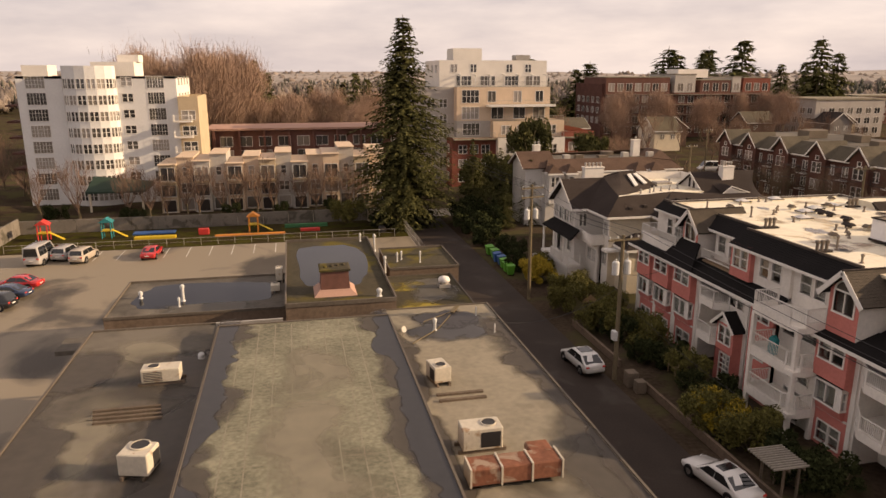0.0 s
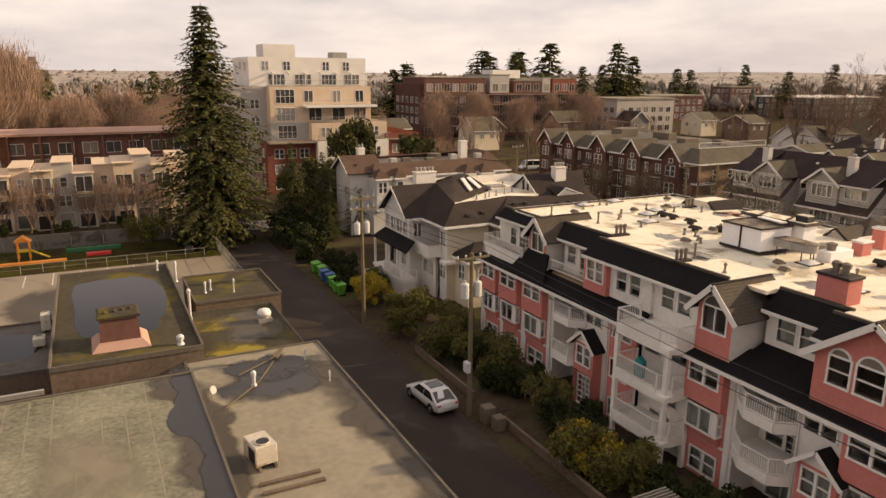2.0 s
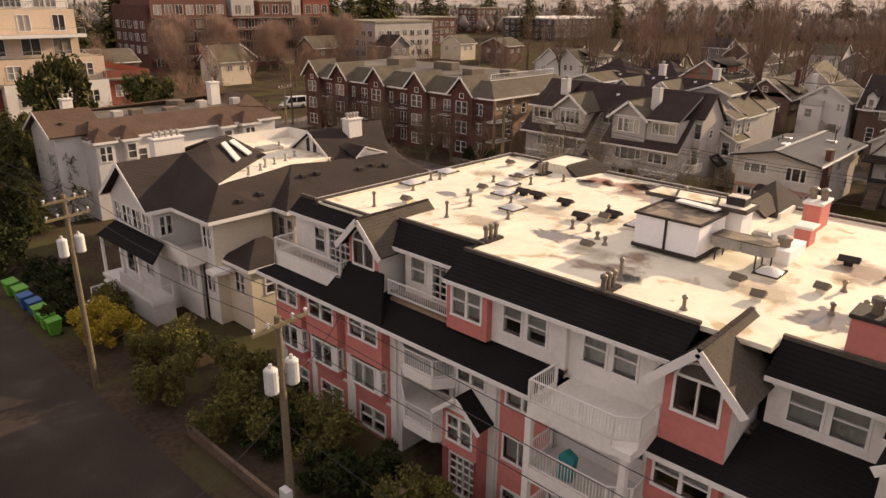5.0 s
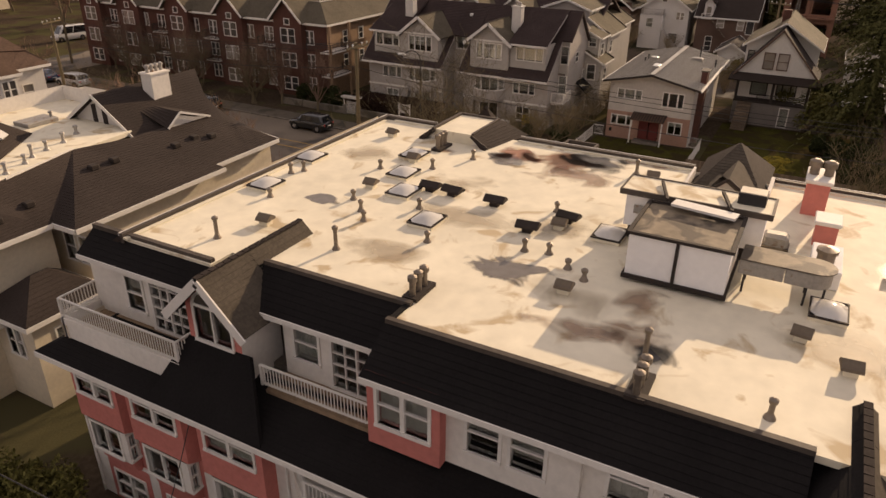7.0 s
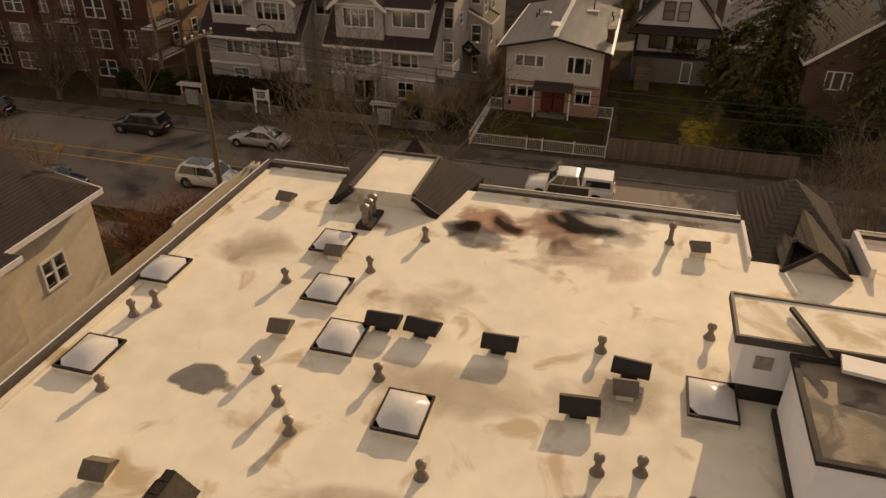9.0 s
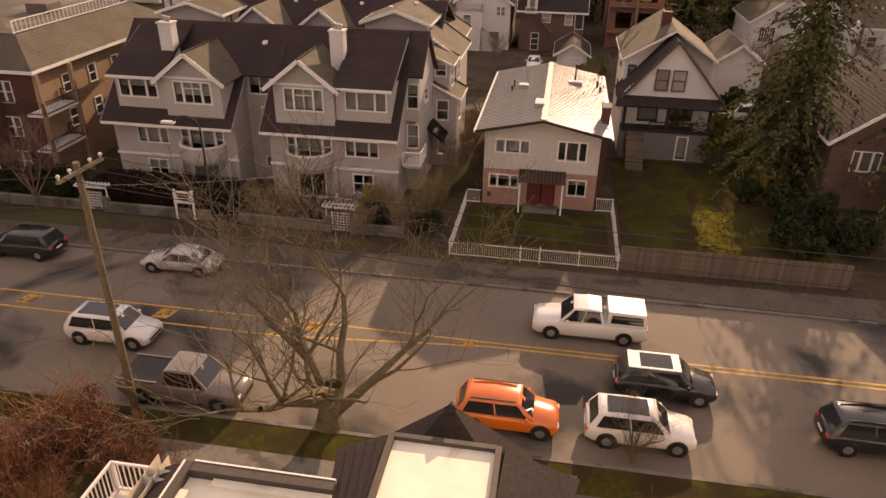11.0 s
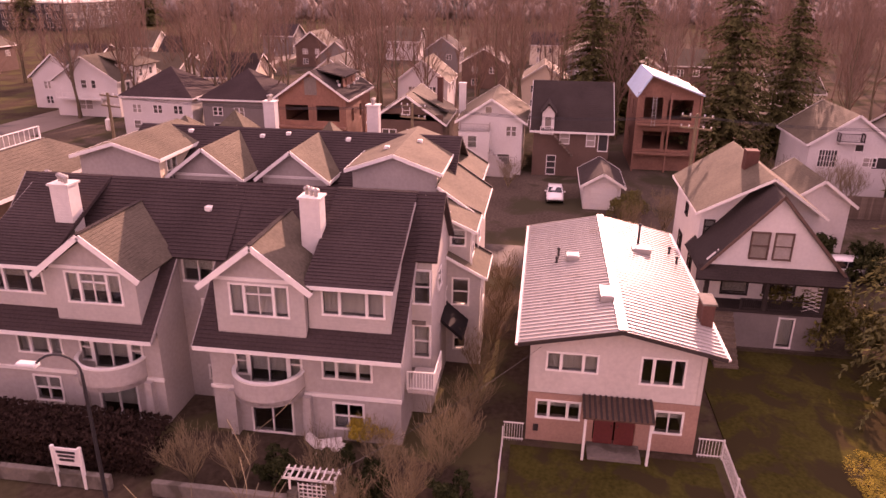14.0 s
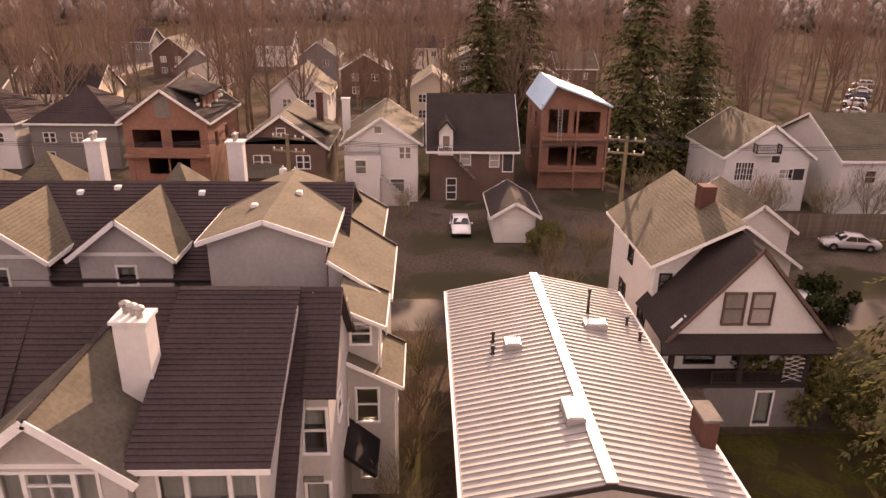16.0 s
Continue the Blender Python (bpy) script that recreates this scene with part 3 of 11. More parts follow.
# styles: widths of the lights across, and rows in each; a door style reaches the floor
STYLES = {"plain": [(1, 1)], "dh": [(1, 2)], "dh2": [(1, 2), (1, 2)], "tri": [(0.55, 1), (1.2, 2), (0.55, 1)], "slider": [(1, 1), (1, 1)], "slider3": [(0.6, 1), (1, 1), (0.6, 1)],
          "cross": [(1, 2), (1, 2)], "french": [(1, 5), (1, 5)], "grid": [(1, 3), (1, 3), (1, 3)], "wide": [(1, 1), (1, 1), (1, 1)], "tall": [(1, 3)], "strip": [(1, 2), (1, 2), (1, 2), (1, 2)]}


def window_meshes(style, w, h, trim, far):
    key = (style, round(w, 2), round(h, 2), trim, far)
    if key in WIN:
        return WIN[key]
    fr, pn = MB(), MB()
    c = 0.10 if not far else 0.08
    d0, d1 = -0.10, 0.045
    fr.box(-w / 2 - c, d0, -c, w / 2 + c, d1 + 0.04, 0)
    fr.box(-w / 2 - c, d0, h, w / 2 + c, d1, h + c)
    fr.box(-w / 2 - c, d0, 0, -w / 2, d1, h)
    fr.box(w / 2, d0, 0, w / 2 + c, d1, h)
    cols = STYLES[style]
    tot = sum(k for k, _ in cols)
    x = -w / 2
    for i, (k, rows) in enumerate(cols):
        cw = w * k / tot
        if i:
            b = 0.07 if style in ("dh2", "tri", "slider3") else 0.03
            fr.box(x - b, d0 + 0.02, 0, x + b, d1 - 0.01, h)
        for r in range(1, rows):
            zz = h * r / rows
            if style == "tri":
                zz = h * 0.7
            t = 0.03 if style not in ("french", "grid") else 0.018
            fr.box(x, d0 + 0.03, zz - t, x + cw, d1 - 0.03, zz + t)
        if style in ("french", "grid", "tri") and k >= 1:
            fr.box(x + cw / 2 - 0.018, d0 + 0.03, 0, x + cw / 2 + 0.018, d1 - 0.03, h)
        x += cw
    pn.box(-w / 2, -0.075, 0, w / 2, -0.067, h)
    WIN[key] = (fr.mesh("window", trim), pn.mesh("pane", "glass_dark" if far else "glass"))
    return WIN[key]


CURT = {}
rnd = random.Random(7)


def add_window(parent, m, style, w, h, trim="trim", far=False, name="window", curtain=None):
    fm, pm = window_meshes(style, w, h, trim, far)
    wob = place(fm, name, m, parent)
    pane = new("pane", pm)
    pane.parent = wob
    if not far:
        pane.visible_shadow = False
        kind = rnd.random() if curtain is None else curtain
        if style in ("french", "grid"):
            kind = 0.95
        if kind < 0.88:
            drop = h * (0.97 if kind < 0.42 else 0.35 + 0.4 * rnd.random())
            key = (round(w, 1), round(drop, 1))
            if key not in CURT:
                cu = MB()
                n = max(6, int(w / 0.12))
                pts = []
                for i in range(n + 1):
                    pts += [(-w / 2 + w * i / n, -0.2 + 0.02 * (i % 2), 0), (-w / 2 + w * i / n, -0.2 + 0.02 * (i % 2), -drop)]
                cu.add(pts, [(2 * i, 2 * i + 1, 2 * i + 3, 2 * i + 2) for i in range(n)])
                CURT[key] = cu.mesh("curtain", "curtain")
            co = new("curtain", CURT[key])
            co.location = (0, 0, h)
            co.parent = wob
    return wob


def wall(parent, p0, p1, z0, z1, holes=(), mats="stucco_white", th=0.22, trim="trim", far=False, gable=None, name="wall", label=""):
    """A wall from p0 to p1, its outside on the right; holes: (distance from p0 of the middle, sill height, width, height, style)."""
    p0, p1 = Vector((*p0, 0)), Vector((*p1, 0))
    length = (p1 - p0).length
    u = (p1 - p0) / length
    n = Vector((u.y, -u.x, 0))
    xs, zs = {0.0, length}, {z0, z1}
    hs = []
    for hole in holes:
        s, z, w, h = hole[:4]
        a, b, c, d = max(0.02, s - w / 2), min(length - 0.02, s + w / 2), max(z0 + 0.01, z), min(z1 - 0.01, z + h)
        hs.append((a, b, c, d))
        xs |= {a, b}
        zs |= {c, d}
    xs, zs = sorted(xs), sorted(zs)
    mb = MB()

    def at(s, z, back):
        return p0 + u * s - n * (th if back else 0) + Vector((0, 0, z))
    for i in range(len(xs) - 1):
        run = None
        for j in range(len(zs) - 1):
            cx, cz = (xs[i] + xs[i + 1]) / 2, (zs[j] + zs[j + 1]) / 2
            if any(a < cx < b and c < cz < d for a, b, c, d in hs):
                continue
            q = [(xs[i], zs[j]), (xs[i + 1], zs[j]), (xs[i + 1], zs[j + 1]), (xs[i], zs[j + 1])]
            mb.add([at(s, z, 0) for s, z in q], [(0, 1, 2, 3)])
            mb.add([at(s, z, 1) for s, z in q], [(3, 2, 1, 0)])
    for a, b, c, d in hs:
        q = [(a, c), (b, c), (b, d), (a, d)]
        for k in range(4):
            s0, s1 = q[k], q[(k + 1) % 4]
            mb.add([at(*s0, 0), at(*s0, 1), at(*s1, 1), at(*s1, 0)], [(3, 2, 1, 0)])
    if gable:
        gs, gz = gable
        mb.prism([at(0, z1, 0), at(length, z1, 0), at(gs, gz, 0)], -n * th)
    ob = part(name, mb, mats, parent, label)
    rot = Matrix((( -u.x, n.x, 0, 0), (-u.y, n.y, 0, 0), (0, 0, 1, 0), (0, 0, 0, 1)))
    for hole in holes:
        s, z, w, h, style = hole[:5]
        if style == "open":
            continue
        nm = "door" if style in ("french",) else "window"
        add_window(parent, Matrix.Translation(p0 + u * s + Vector((0, 0, z))) @ rot, style, w, h, trim, far, nm, hole[5] if len(hole) > 5 else None)
    return ob


def coursed(mb, a, b, c, d, step=0.22, th=0.16, lip=0.014, m=0):
    """A roof plane in overlapping courses: a, b the eave, c, d the ridge (c above b)."""
    a, b, c, d = (Vector(p) for p in (a, b, c, d))
    nrm = (b - a).cross((d + c - a - b) / 2).normalized()
    if nrm.z < 0:
        nrm = -nrm
    n = max(2, round(((c + d) / 2 - (a + b) / 2).length / step))
    pts = []
    for i in range(n + 1):
        l0, r0 = a.lerp(d, i / n), b.lerp(c, i / n)
        up = nrm * (lip if i < n else 0)
        pts += [l0, r0, l0 + up, r0 + up]
    fc = []
    for i in range(n):
        o = 4 * i
        fc += [(o, o + 1, o + 3, o + 2), (o + 2, o + 3, o + 5, o + 4), (o, o + 2, o + 4), (o + 1, o + 5, o + 3)]
    low = -nrm * th
    e = 4 * n
    ids = [0, 1, e + 1, e] if (c - d).length >= 0.02 else [0, 1, e + 1]
    k, base = len(ids), len(pts)
    pts += [pts[i] + low for i in ids]
    lo = [base + i for i in range(k)]
    fc += [tuple(reversed(lo))] + [(ids[i], lo[i], lo[(i + 1) % k], ids[(i + 1) % k]) for i in range(k)]
    mb.add(pts, fc, m)


def roof_plane(parent, a, b, c, d, mats, step=0.22, name="roof", label="", th=0.16):
    mb = MB()
    coursed(mb, a, b, c, d, step, th, 0.035 if mats == "shingle_plum" else 0.014)
    return part(name, mb, mats, parent, label)


def boards(parent, lines, mats="trim", w=0.05, h=0.24, name="fascia"):
    for p, q in lines:
        mb = MB()
        mb.beam(p, q, w, h)
        part(name, mb, mats, parent)


def gable_roof(parent, x0, x1, y0, y1, z, rise, axis="x", over=0.4, mats="shingle_dark", step=0.25, trim="trim"):
    """Two planes over a box; the ridge runs along axis."""
    if axis == "x":
        ym, slope = (y0 + y1) / 2, rise / ((y1 - y0) / 2)
        e = z - over * slope
        xa, xb = x0 - over, x1 + over
        r0, r1 = (xa, ym, z + rise), (xb, ym, z + rise)
        roof_plane(parent, (xa, y0 - over, e), (xb, y0 - over, e), r1, r0, mats, step)
        roof_plane(parent, (xb, y1 + over, e), (xa, y1 + over, e), r0, r1, mats, step)
        boards(parent, [((q, y0 - over, e - 0.1), (q, ym, z + rise - 0.1)) for q in (xa, xb)] + [((q, ym, z + rise - 0.1), (q, y1 + over, e - 0.1)) for q in (xa, xb)]
               + [((xa, y, e - 0.1), (xb, y, e - 0.1)) for y in (y0 - over, y1 + over)], trim)
    else:
        xm, slope = (x0 + x1) / 2, rise / ((x1 - x0) / 2)
        e = z - over * slope
        ya, yb = y0 - over, y1 + over
        r0, r1 = (xm, ya, z + rise), (xm, yb, z + rise)
        roof_plane(parent, (x0 - over, yb, e), (x0 - over, ya, e), r0, r1, mats, step)
        roof_plane(parent, (x1 + over, ya, e), (x1 + over, yb, e), r1, r0, mats, step)
        boards(parent, [((x0 - over, q, e - 0.1), (xm, q, z + rise - 0.1)) for q in (ya, yb)] + [((xm, q, z + rise - 0.1), (x1 + over, q, e - 0.1)) for q in (ya, yb)]
               + [((x, ya, e - 0.1), (x, yb, e - 0.1)) for x in (x0 - over, x1 + over)], trim)


def hip_roof(parent, x0, x1, y0, y1, z, rise, over=0.4, mats="shingle_dark", step=0.25, trim="trim", flat=0.0):
    x0, x1, y0, y1 = x0 - over, x1 + over, y0 - over, y1 + over
    dx, dy = x1 - x0, y1 - y0
    k = min(dx, dy) / 2 * (1 - flat)
    ra, rb = (x0 + k, y0 + k), (x1 - k, y1 - k)
    a, b, c, d = (x0, y0, z), (x1, y0, z), (x1, y1, z), (x0, y1, z)
    e, f2, g, h = (ra[0], ra[1], z + rise), (rb[0], ra[1], z + rise), (rb[0], rb[1], z + rise), (ra[0], rb[1], z + rise)
    for q in ((a, b, f2, e), (b, c, g, f2), (c, d, h, g), (d, a, e, h)):
        roof_plane(parent, *q, mats, step)
    boards(parent, [((x0, y0, z - 0.1), (x1, y0, z - 0.1)), ((x1, y0, z - 0.1), (x1, y1, z - 0.1)), ((x1, y1, z - 0.1), (x0, y1, z - 0.1)), ((x0, y1, z - 0.1), (x0, y0, z - 0.1))], trim)
    return (e, f2, g, h)


def box_walls(parent, x0, x1, y0, y1, z0, z1, mats, west=(), south=(), east=(), north=(), trim="trim", far=False, gables=None, th=0.22):
    """Four walls round a box. Distances of holes run: west from north to south, south from west to east, east from south to north, north from east to west."""
    g = gables or {}
    wall(parent, (x0, y1), (x0, y0), z0, z1, west, mats, th, trim, far, g.get("west"))
    wall(parent, (x0, y0), (x1, y0), z0, z1, south, mats, th, trim, far, g.get("south"))
    wall(parent, (x1, y0), (x1, y1), z0, z1, east, mats, th, trim, far, g.get("east"))
    wall(parent, (x1, y1), (x0, y1), z0, z1, north, mats, th, trim, far, g.get("north"))


def slab(parent, x0, x1, y0, y1, z0, z1, mats="interior", name="floor_slab", label=""):
    mb = MB()
    mb.box(x0, y0, z0, x1, y1, z1)
    return part(name, mb, mats, parent, label)


def row(length, n, z, w, h, style, edge=1.0):
    """n equal holes in a row."""
    gap = (length - 2 * edge) / n
    return [(edge + gap * (i + 0.5), z, w, h, style) for i in range(n)]


def chimney(parent, x, y, z0, z1, w=0.9, d=0.7, mats="siding_white", pots=3, name="chimney"):
    mb = MB()
    mb.box(x - w / 2, y - d / 2, z0, x + w / 2, y + d / 2, z1)
    mb.box(x - w / 2 - 0.08, y - d / 2 - 0.08, z1, x + w / 2 + 0.08, y + d / 2 + 0.08, z1 + 0.1)
    ch = part(name, mb, mats, parent)
    for i in range(pots):
        pt = MB()
        q = (i - (pots - 1) / 2) * (w / max(1, pots)) if pots > 1 else 0
        pt.lathe((x + q, y, z1 + 0.1), [(0.11, 0), (0.11, 0.3), (0.17, 0.32), (0.17, 0.42), (0.05, 0.5)], 10)
        po = part("flue_pot", pt, "galv")
        po.parent = ch
    return ch


def picket_rail(parent, pts, z, h=1.0, gap=0.14, mats="rail", name="railing", t=0.025, posts=True):
    """A railing with upright bars along the points."""
    mb = MB()
    first = Vector((*pts[0], z))
    for p, q in zip(pts[:-1], pts[1:]):
        p, q = Vector((*p, z)), Vector((*q, z))
        L = (q - p).length
        d = (q - p) / L
        for zz in (0.08, h):
            mb.beam(p + Vector((0, 0, zz)), q + Vector((0, 0, zz)), 0.06, 0.06)
        n = max(1, int(L / gap))
        for i in range(0 if p == first else 1, n + 1):
            s = p + d * (L * i / n)
            w = 0.09 if posts and i in (0, n) else t
            mb.box(s.x - w / 2, s.y - w / 2, z, s.x + w / 2, s.y + w / 2, z + h)
    return part(name, mb, mats, parent)


def simple_house(name, label, x0, x1, y0, y1, eave, rise, axis, walls, roof, z0=0.0, over=0.45, far=True, wins=None, group="", step=0.3, trim="trim", chim=None, cat="house"):
    t = thing(name, label, cat, ((x0 + x1) / 2, (y0 + y1) / 2, z0), group)
    wins = wins or {}
    g = {}
    if axis == "x":
        g = {"west": ((y1 - y0) / 2, eave + rise - 0.05), "east": ((y1 - y0) / 2, eave + rise - 0.05)}
    elif axis == "y":
        g = {"south": ((x1 - x0) / 2, eave + rise - 0.05), "north": ((x1 - x0) / 2, eave + rise - 0.05)}
    box_walls(t, x0, x1, y0, y1, z0, eave, walls, wins.get("west", ()), wins.get("south", ()), wins.get("east", ()), wins.get("north", ()), trim, far, g)
    if axis == "hip":
        hip_roof(t, x0, x1, y0, y1, eave, rise, over, roof, step, trim)
    else:
        gable_roof(t, x0, x1, y0, y1, eave, rise, axis, over, roof, step, trim)
    if chim:
        chimney(t, *chim)
    return t


# ---- ground, roads and pavements ----
def sheet(name, x0, x1, y0, y1, z, mats, label, cat, th=0.0, nx=1, ny=1):
    mb = MB()
    if th:
        mb.box(x0, y0, z - th, x1, y1, z)
    else:
        mb.add([(x0, y0, z), (x1, y0, z), (x1, y1, z), (x0, y1, z)], [(0, 1, 2, 3)])
    return whole(name, mb, mats, label, cat, kind="structure")


sheet("ground", -2200, 2600, -600, 3000, -0.02, "soil", "bare winter ground with thin grass", "ground")
sheet("road", 62.5, 75.8, -300, 700, 0.004, "asphalt", "worn grey asphalt street with a yellow centre line", "road")
sheet("alley", 15.6, 22.3, -60, 118, 0.004, "alley", "dark patched asphalt lane behind the buildings", "road")
sheet("cross_lane", -120, 62.4, 107.5, 113.5, 0.008, "pale_concrete", "pale concrete lane crossing the alley", "road")
sheet("cross_road", 76, 420, 126, 136, 0.004, "asphalt", "asphalt side street", "road")
sheet("back_yards", 99.5, 420, -220, 125.5, -0.012, "yard", "bare brown gravel and soil of the back yards", "ground")
sheet("back_lane", 110.5, 115.5, -200, 120, 0.004, "alley", "narrow back lane with puddles", "road")
sheet("parking_lot", -70, 15.5, -40, 94.5, 0.002, "lot", "wet asphalt parking lot with dry streaks", "parking lot")
sheet("kerb_east", 75.8, 76.0, -200, 420, 0.13, "concrete", "concrete kerb", "kerb", 0.15)
sheet("pavement_east", 76.0, 78.4, -200, 420, 0.12, "paving", "concrete pavement along the street", "pavement", 0.14)
sheet("pavement_west", 58.9, 60.7, -200, 105, 0.12, "concrete", "concrete pavement along the street", "pavement", 0.14)
sheet("kerb_west", 62.3, 62.5, -200, 105, 0.13, "concrete", "concrete kerb", "kerb", 0.15)
sheet("verge_west", 60.7, 62.3, -200, 105, 0.11, "grass", "grass verge between kerb and pavement", "verge", 0.12)
sheet("playground_lawn", -60, 15.5, 94.5, 106.5, 0.06, "grass", "tired winter lawn of a playground", "lawn", 0.1)
sheet("front_lawn", 79.4, 87.2, 44.5, 54.2, 0.06, "grass", "fenced front lawn", "lawn", 0.1)
sheet("side_lawn", 79.6, 99.0, 30.5, 43.6, 0.05, "grass", "open front lawn with a lit yellow patch", "lawn", 0.1)
for xa, xb, label in ((70.42, 70.3, "thin yellow centre line on the street"), (68.9, 69.95, "thin yellow lane line on the street")):
    mb = MB()
    st = [(400, xa), (62, xa), (51, xb), (-150, xb)]
    mb.add([(x + k, y, 0.009) for y, x in st for k in (-0.06, 0.06)], [(2 * i, 2 * i + 2, 2 * i + 3, 2 * i + 1) for i in range(3)])
    whole("centre_line", mb, "yellow_paint", label, "road marking", kind="structure")
for y, w in ((101.5, 1.0), (93.4, 1.0), (85.2, 1.0), (77.1, 1.0), (68.9, 1.0), (60.4, 0.9), (52.2, 0.5)):
    mb = MB()
    xm = 69.75 if y > 62 else 69.95
    mb.add([(xm - w * 0.45, y - 0.35, 0.01), (xm + w * 0.45, y - 0.6, 0.01), (xm + w * 0.45, y + 0.35, 0.01), (xm - w * 0.45, y + 0.6, 0.01)], [(0, 1, 2, 3)])
    whole("road_mark", mb, "yellow_worn", "short worn yellow road mark between the lines", "road marking", group="road marks", kind="structure")
mb = MB()
for i in range(14):
    x = -27 + 2.7 * i
    mb.box(x - 0.05, 89.2, 0.003, x + 0.05, 94.2, 0.008)
whole("stall_lines", mb, "white_paint", "white parking stall lines", "road marking", kind="structure")


# ---- flat-roofed shops below the start ----
def flat_block(name, label, x0, x1, y0, y1, z, mats, par=0.25, wallm="wall_brown", cap="cap_brown"):
    t = thing(name, label, "flat-roofed building", ((x0 + x1) / 2, (y0 + y1) / 2, 0), "shop block")
    box_walls(t, x0, x1, y0, y1, 0, z - 0.05, wallm)
    mb = MB()
    mb.box(x0 + 0.02, y0 + 0.02, z - 0.25, x1 - 0.02, y1 - 0.02, z)
    part("roof", mb, mats, t)
    for a, b in (((x0, y0), (x1, y0)), ((x1, y0), (x1, y1)), ((x1, y1), (x0, y1)), ((x0, y1), (x0, y0))):
        mb = MB()
        mb.beam((*a, z + par / 2 - 0.03), (*b, z + par / 2 - 0.03), 0.12, par)
        part("parapet", mb, cap, t)
    return t


left_roof = flat_block("shop_building", "flat tar roof with weathered stains and painted shade", -13.4, -5.3, -10, 47.2, 5.6, "tar_dark", 0.14)
mid_roof = flat_block("shop_building", "wide flat roof of grey-green felt strips", -5.2, 5.8, -10, 44.6, 6.3, "tar_mid", 0.1)
right_roof = flat_block("shop_building", "flat tan-grey felt roof with dark damp stains", 5.9, 13.9, -10, 49.0, 5.1, "tar", 0.12)
pond_roof = flat_block("shop_building", "flat roof flooded with rain water", -1.0, 7.0, 49.1, 69.4, 5.8, "moss_roof", 0.3)
low_roof = flat_block("shop_building", "low dark flat roof under rain water", -14.1, -1.1, 52.6, 62.0, 4.6, "tar_dark", 0.2)
moss_roof = flat_block("shop_building", "small flat roof with yellow moss", 7.1, 13.8, 49.2, 61.4, 4.0, "moss_roof", 0.12)
shed_roof = flat_block("shop_building", "small brown flat roof", 8.2, 14.7, 61.6, 69.4, 4.6, "moss_roof", 0.2)


# ---- salmon and white apartment building ----
pk = thing("apartment_building", "salmon and white four-storey apartment building with black skirt roofs", "apartment building", (40, 38, 0))
WX = 30.7                                   # face of the three lower storeys
SILL = (0.35, 3.05, 5.75)
S_END, N_END = 17.0, 57.2


def west_wall(y1, y0, z0, z1, holes=(), mats="stucco_white", x=WX):
    """A stretch of west wall; holes given by the place of their middle along y."""
    return wall(pk, (x, y1), (x, y0), z0, z1, [(y1 - h[0], *h[1:]) for h in holes], mats)


def side_wall(x0, x1, y, z0, z1, mats, north, holes=()):
    """A short return wall facing north or south."""
    p, q = ((x1, y), (x0, y)) if north else ((x0, y), (x1, y))
    return wall(pk, p, q, z0, z1, holes, mats, 0.12)


def bay(y0, y1):
    """A salmon bay: projecting upper box, white box window below it, flush salmon ground floor."""
    ym, w = (y0 + y1) / 2, y1 - y0
    west_wall(y1, y0, 0, 2.35, [(ym, SILL[0], w * 0.68, 1.2, "dh2")], "pink", WX - 0.02)
    xb = WX - 0.55
    west_wall(y1, y0, 4.55, 7.12, [(ym, SILL[2], w * 0.74, 1.16, "dh2")], "pink", xb)
    side_wall(xb, WX, y1, 4.55, 7.12, "pink", True)
    side_wall(xb, WX, y0, 4.55, 7.12, "pink", False)
    mb = MB()
    mb.prism([(xb, y0, 4.55), (WX, y0, 4.25), (WX, y0, 4.55)], (0, w, 0))
    part("bay_soffit", mb, "pink", pk)
    xw = WX - 0.42
    a, b = ym - w * 0.40, ym + w * 0.40
    west_wall(b, a, 2.9, 4.4, [(ym + 0.25 * w * 0.3, SILL[1], w * 0.62, 1.2, "slider")], "trim", xw)
    side_wall(xw, WX, b, 2.9, 4.4, "trim", True)
    side_wall(xw, WX, a, 2.9, 4.4, "trim", False, [(0.21, SILL[1], 0.26, 1.1, "dh")])
    mb = MB()
    mb.prism([(xw - 0.05, a - 0.05, 4.4), (WX, a - 0.05, 4.4), (WX, a - 0.05, 4.62)], (0, b - a + 0.1, 0))
    part("window_hood", mb, "dark_trim", pk)
    mb = MB()
    mb.prism([(xw + 0.05, a, 2.9), (WX, a, 2.9), (WX, a, 2.3), (xw + 0.2, a, 2.4)], (0, b - a, 0))
    part("bay_panel", mb, "pink", pk)
    west_wall(y1, y0, 2.35, 4.55, [(ym, 2.95, w * 0.7, 1.4, "open")], "pink", WX + 0.02)
    box_part("band", (WX - 0.06, y0, 2.28, WX + 0.02, y1, 2.4), "trim", pk)


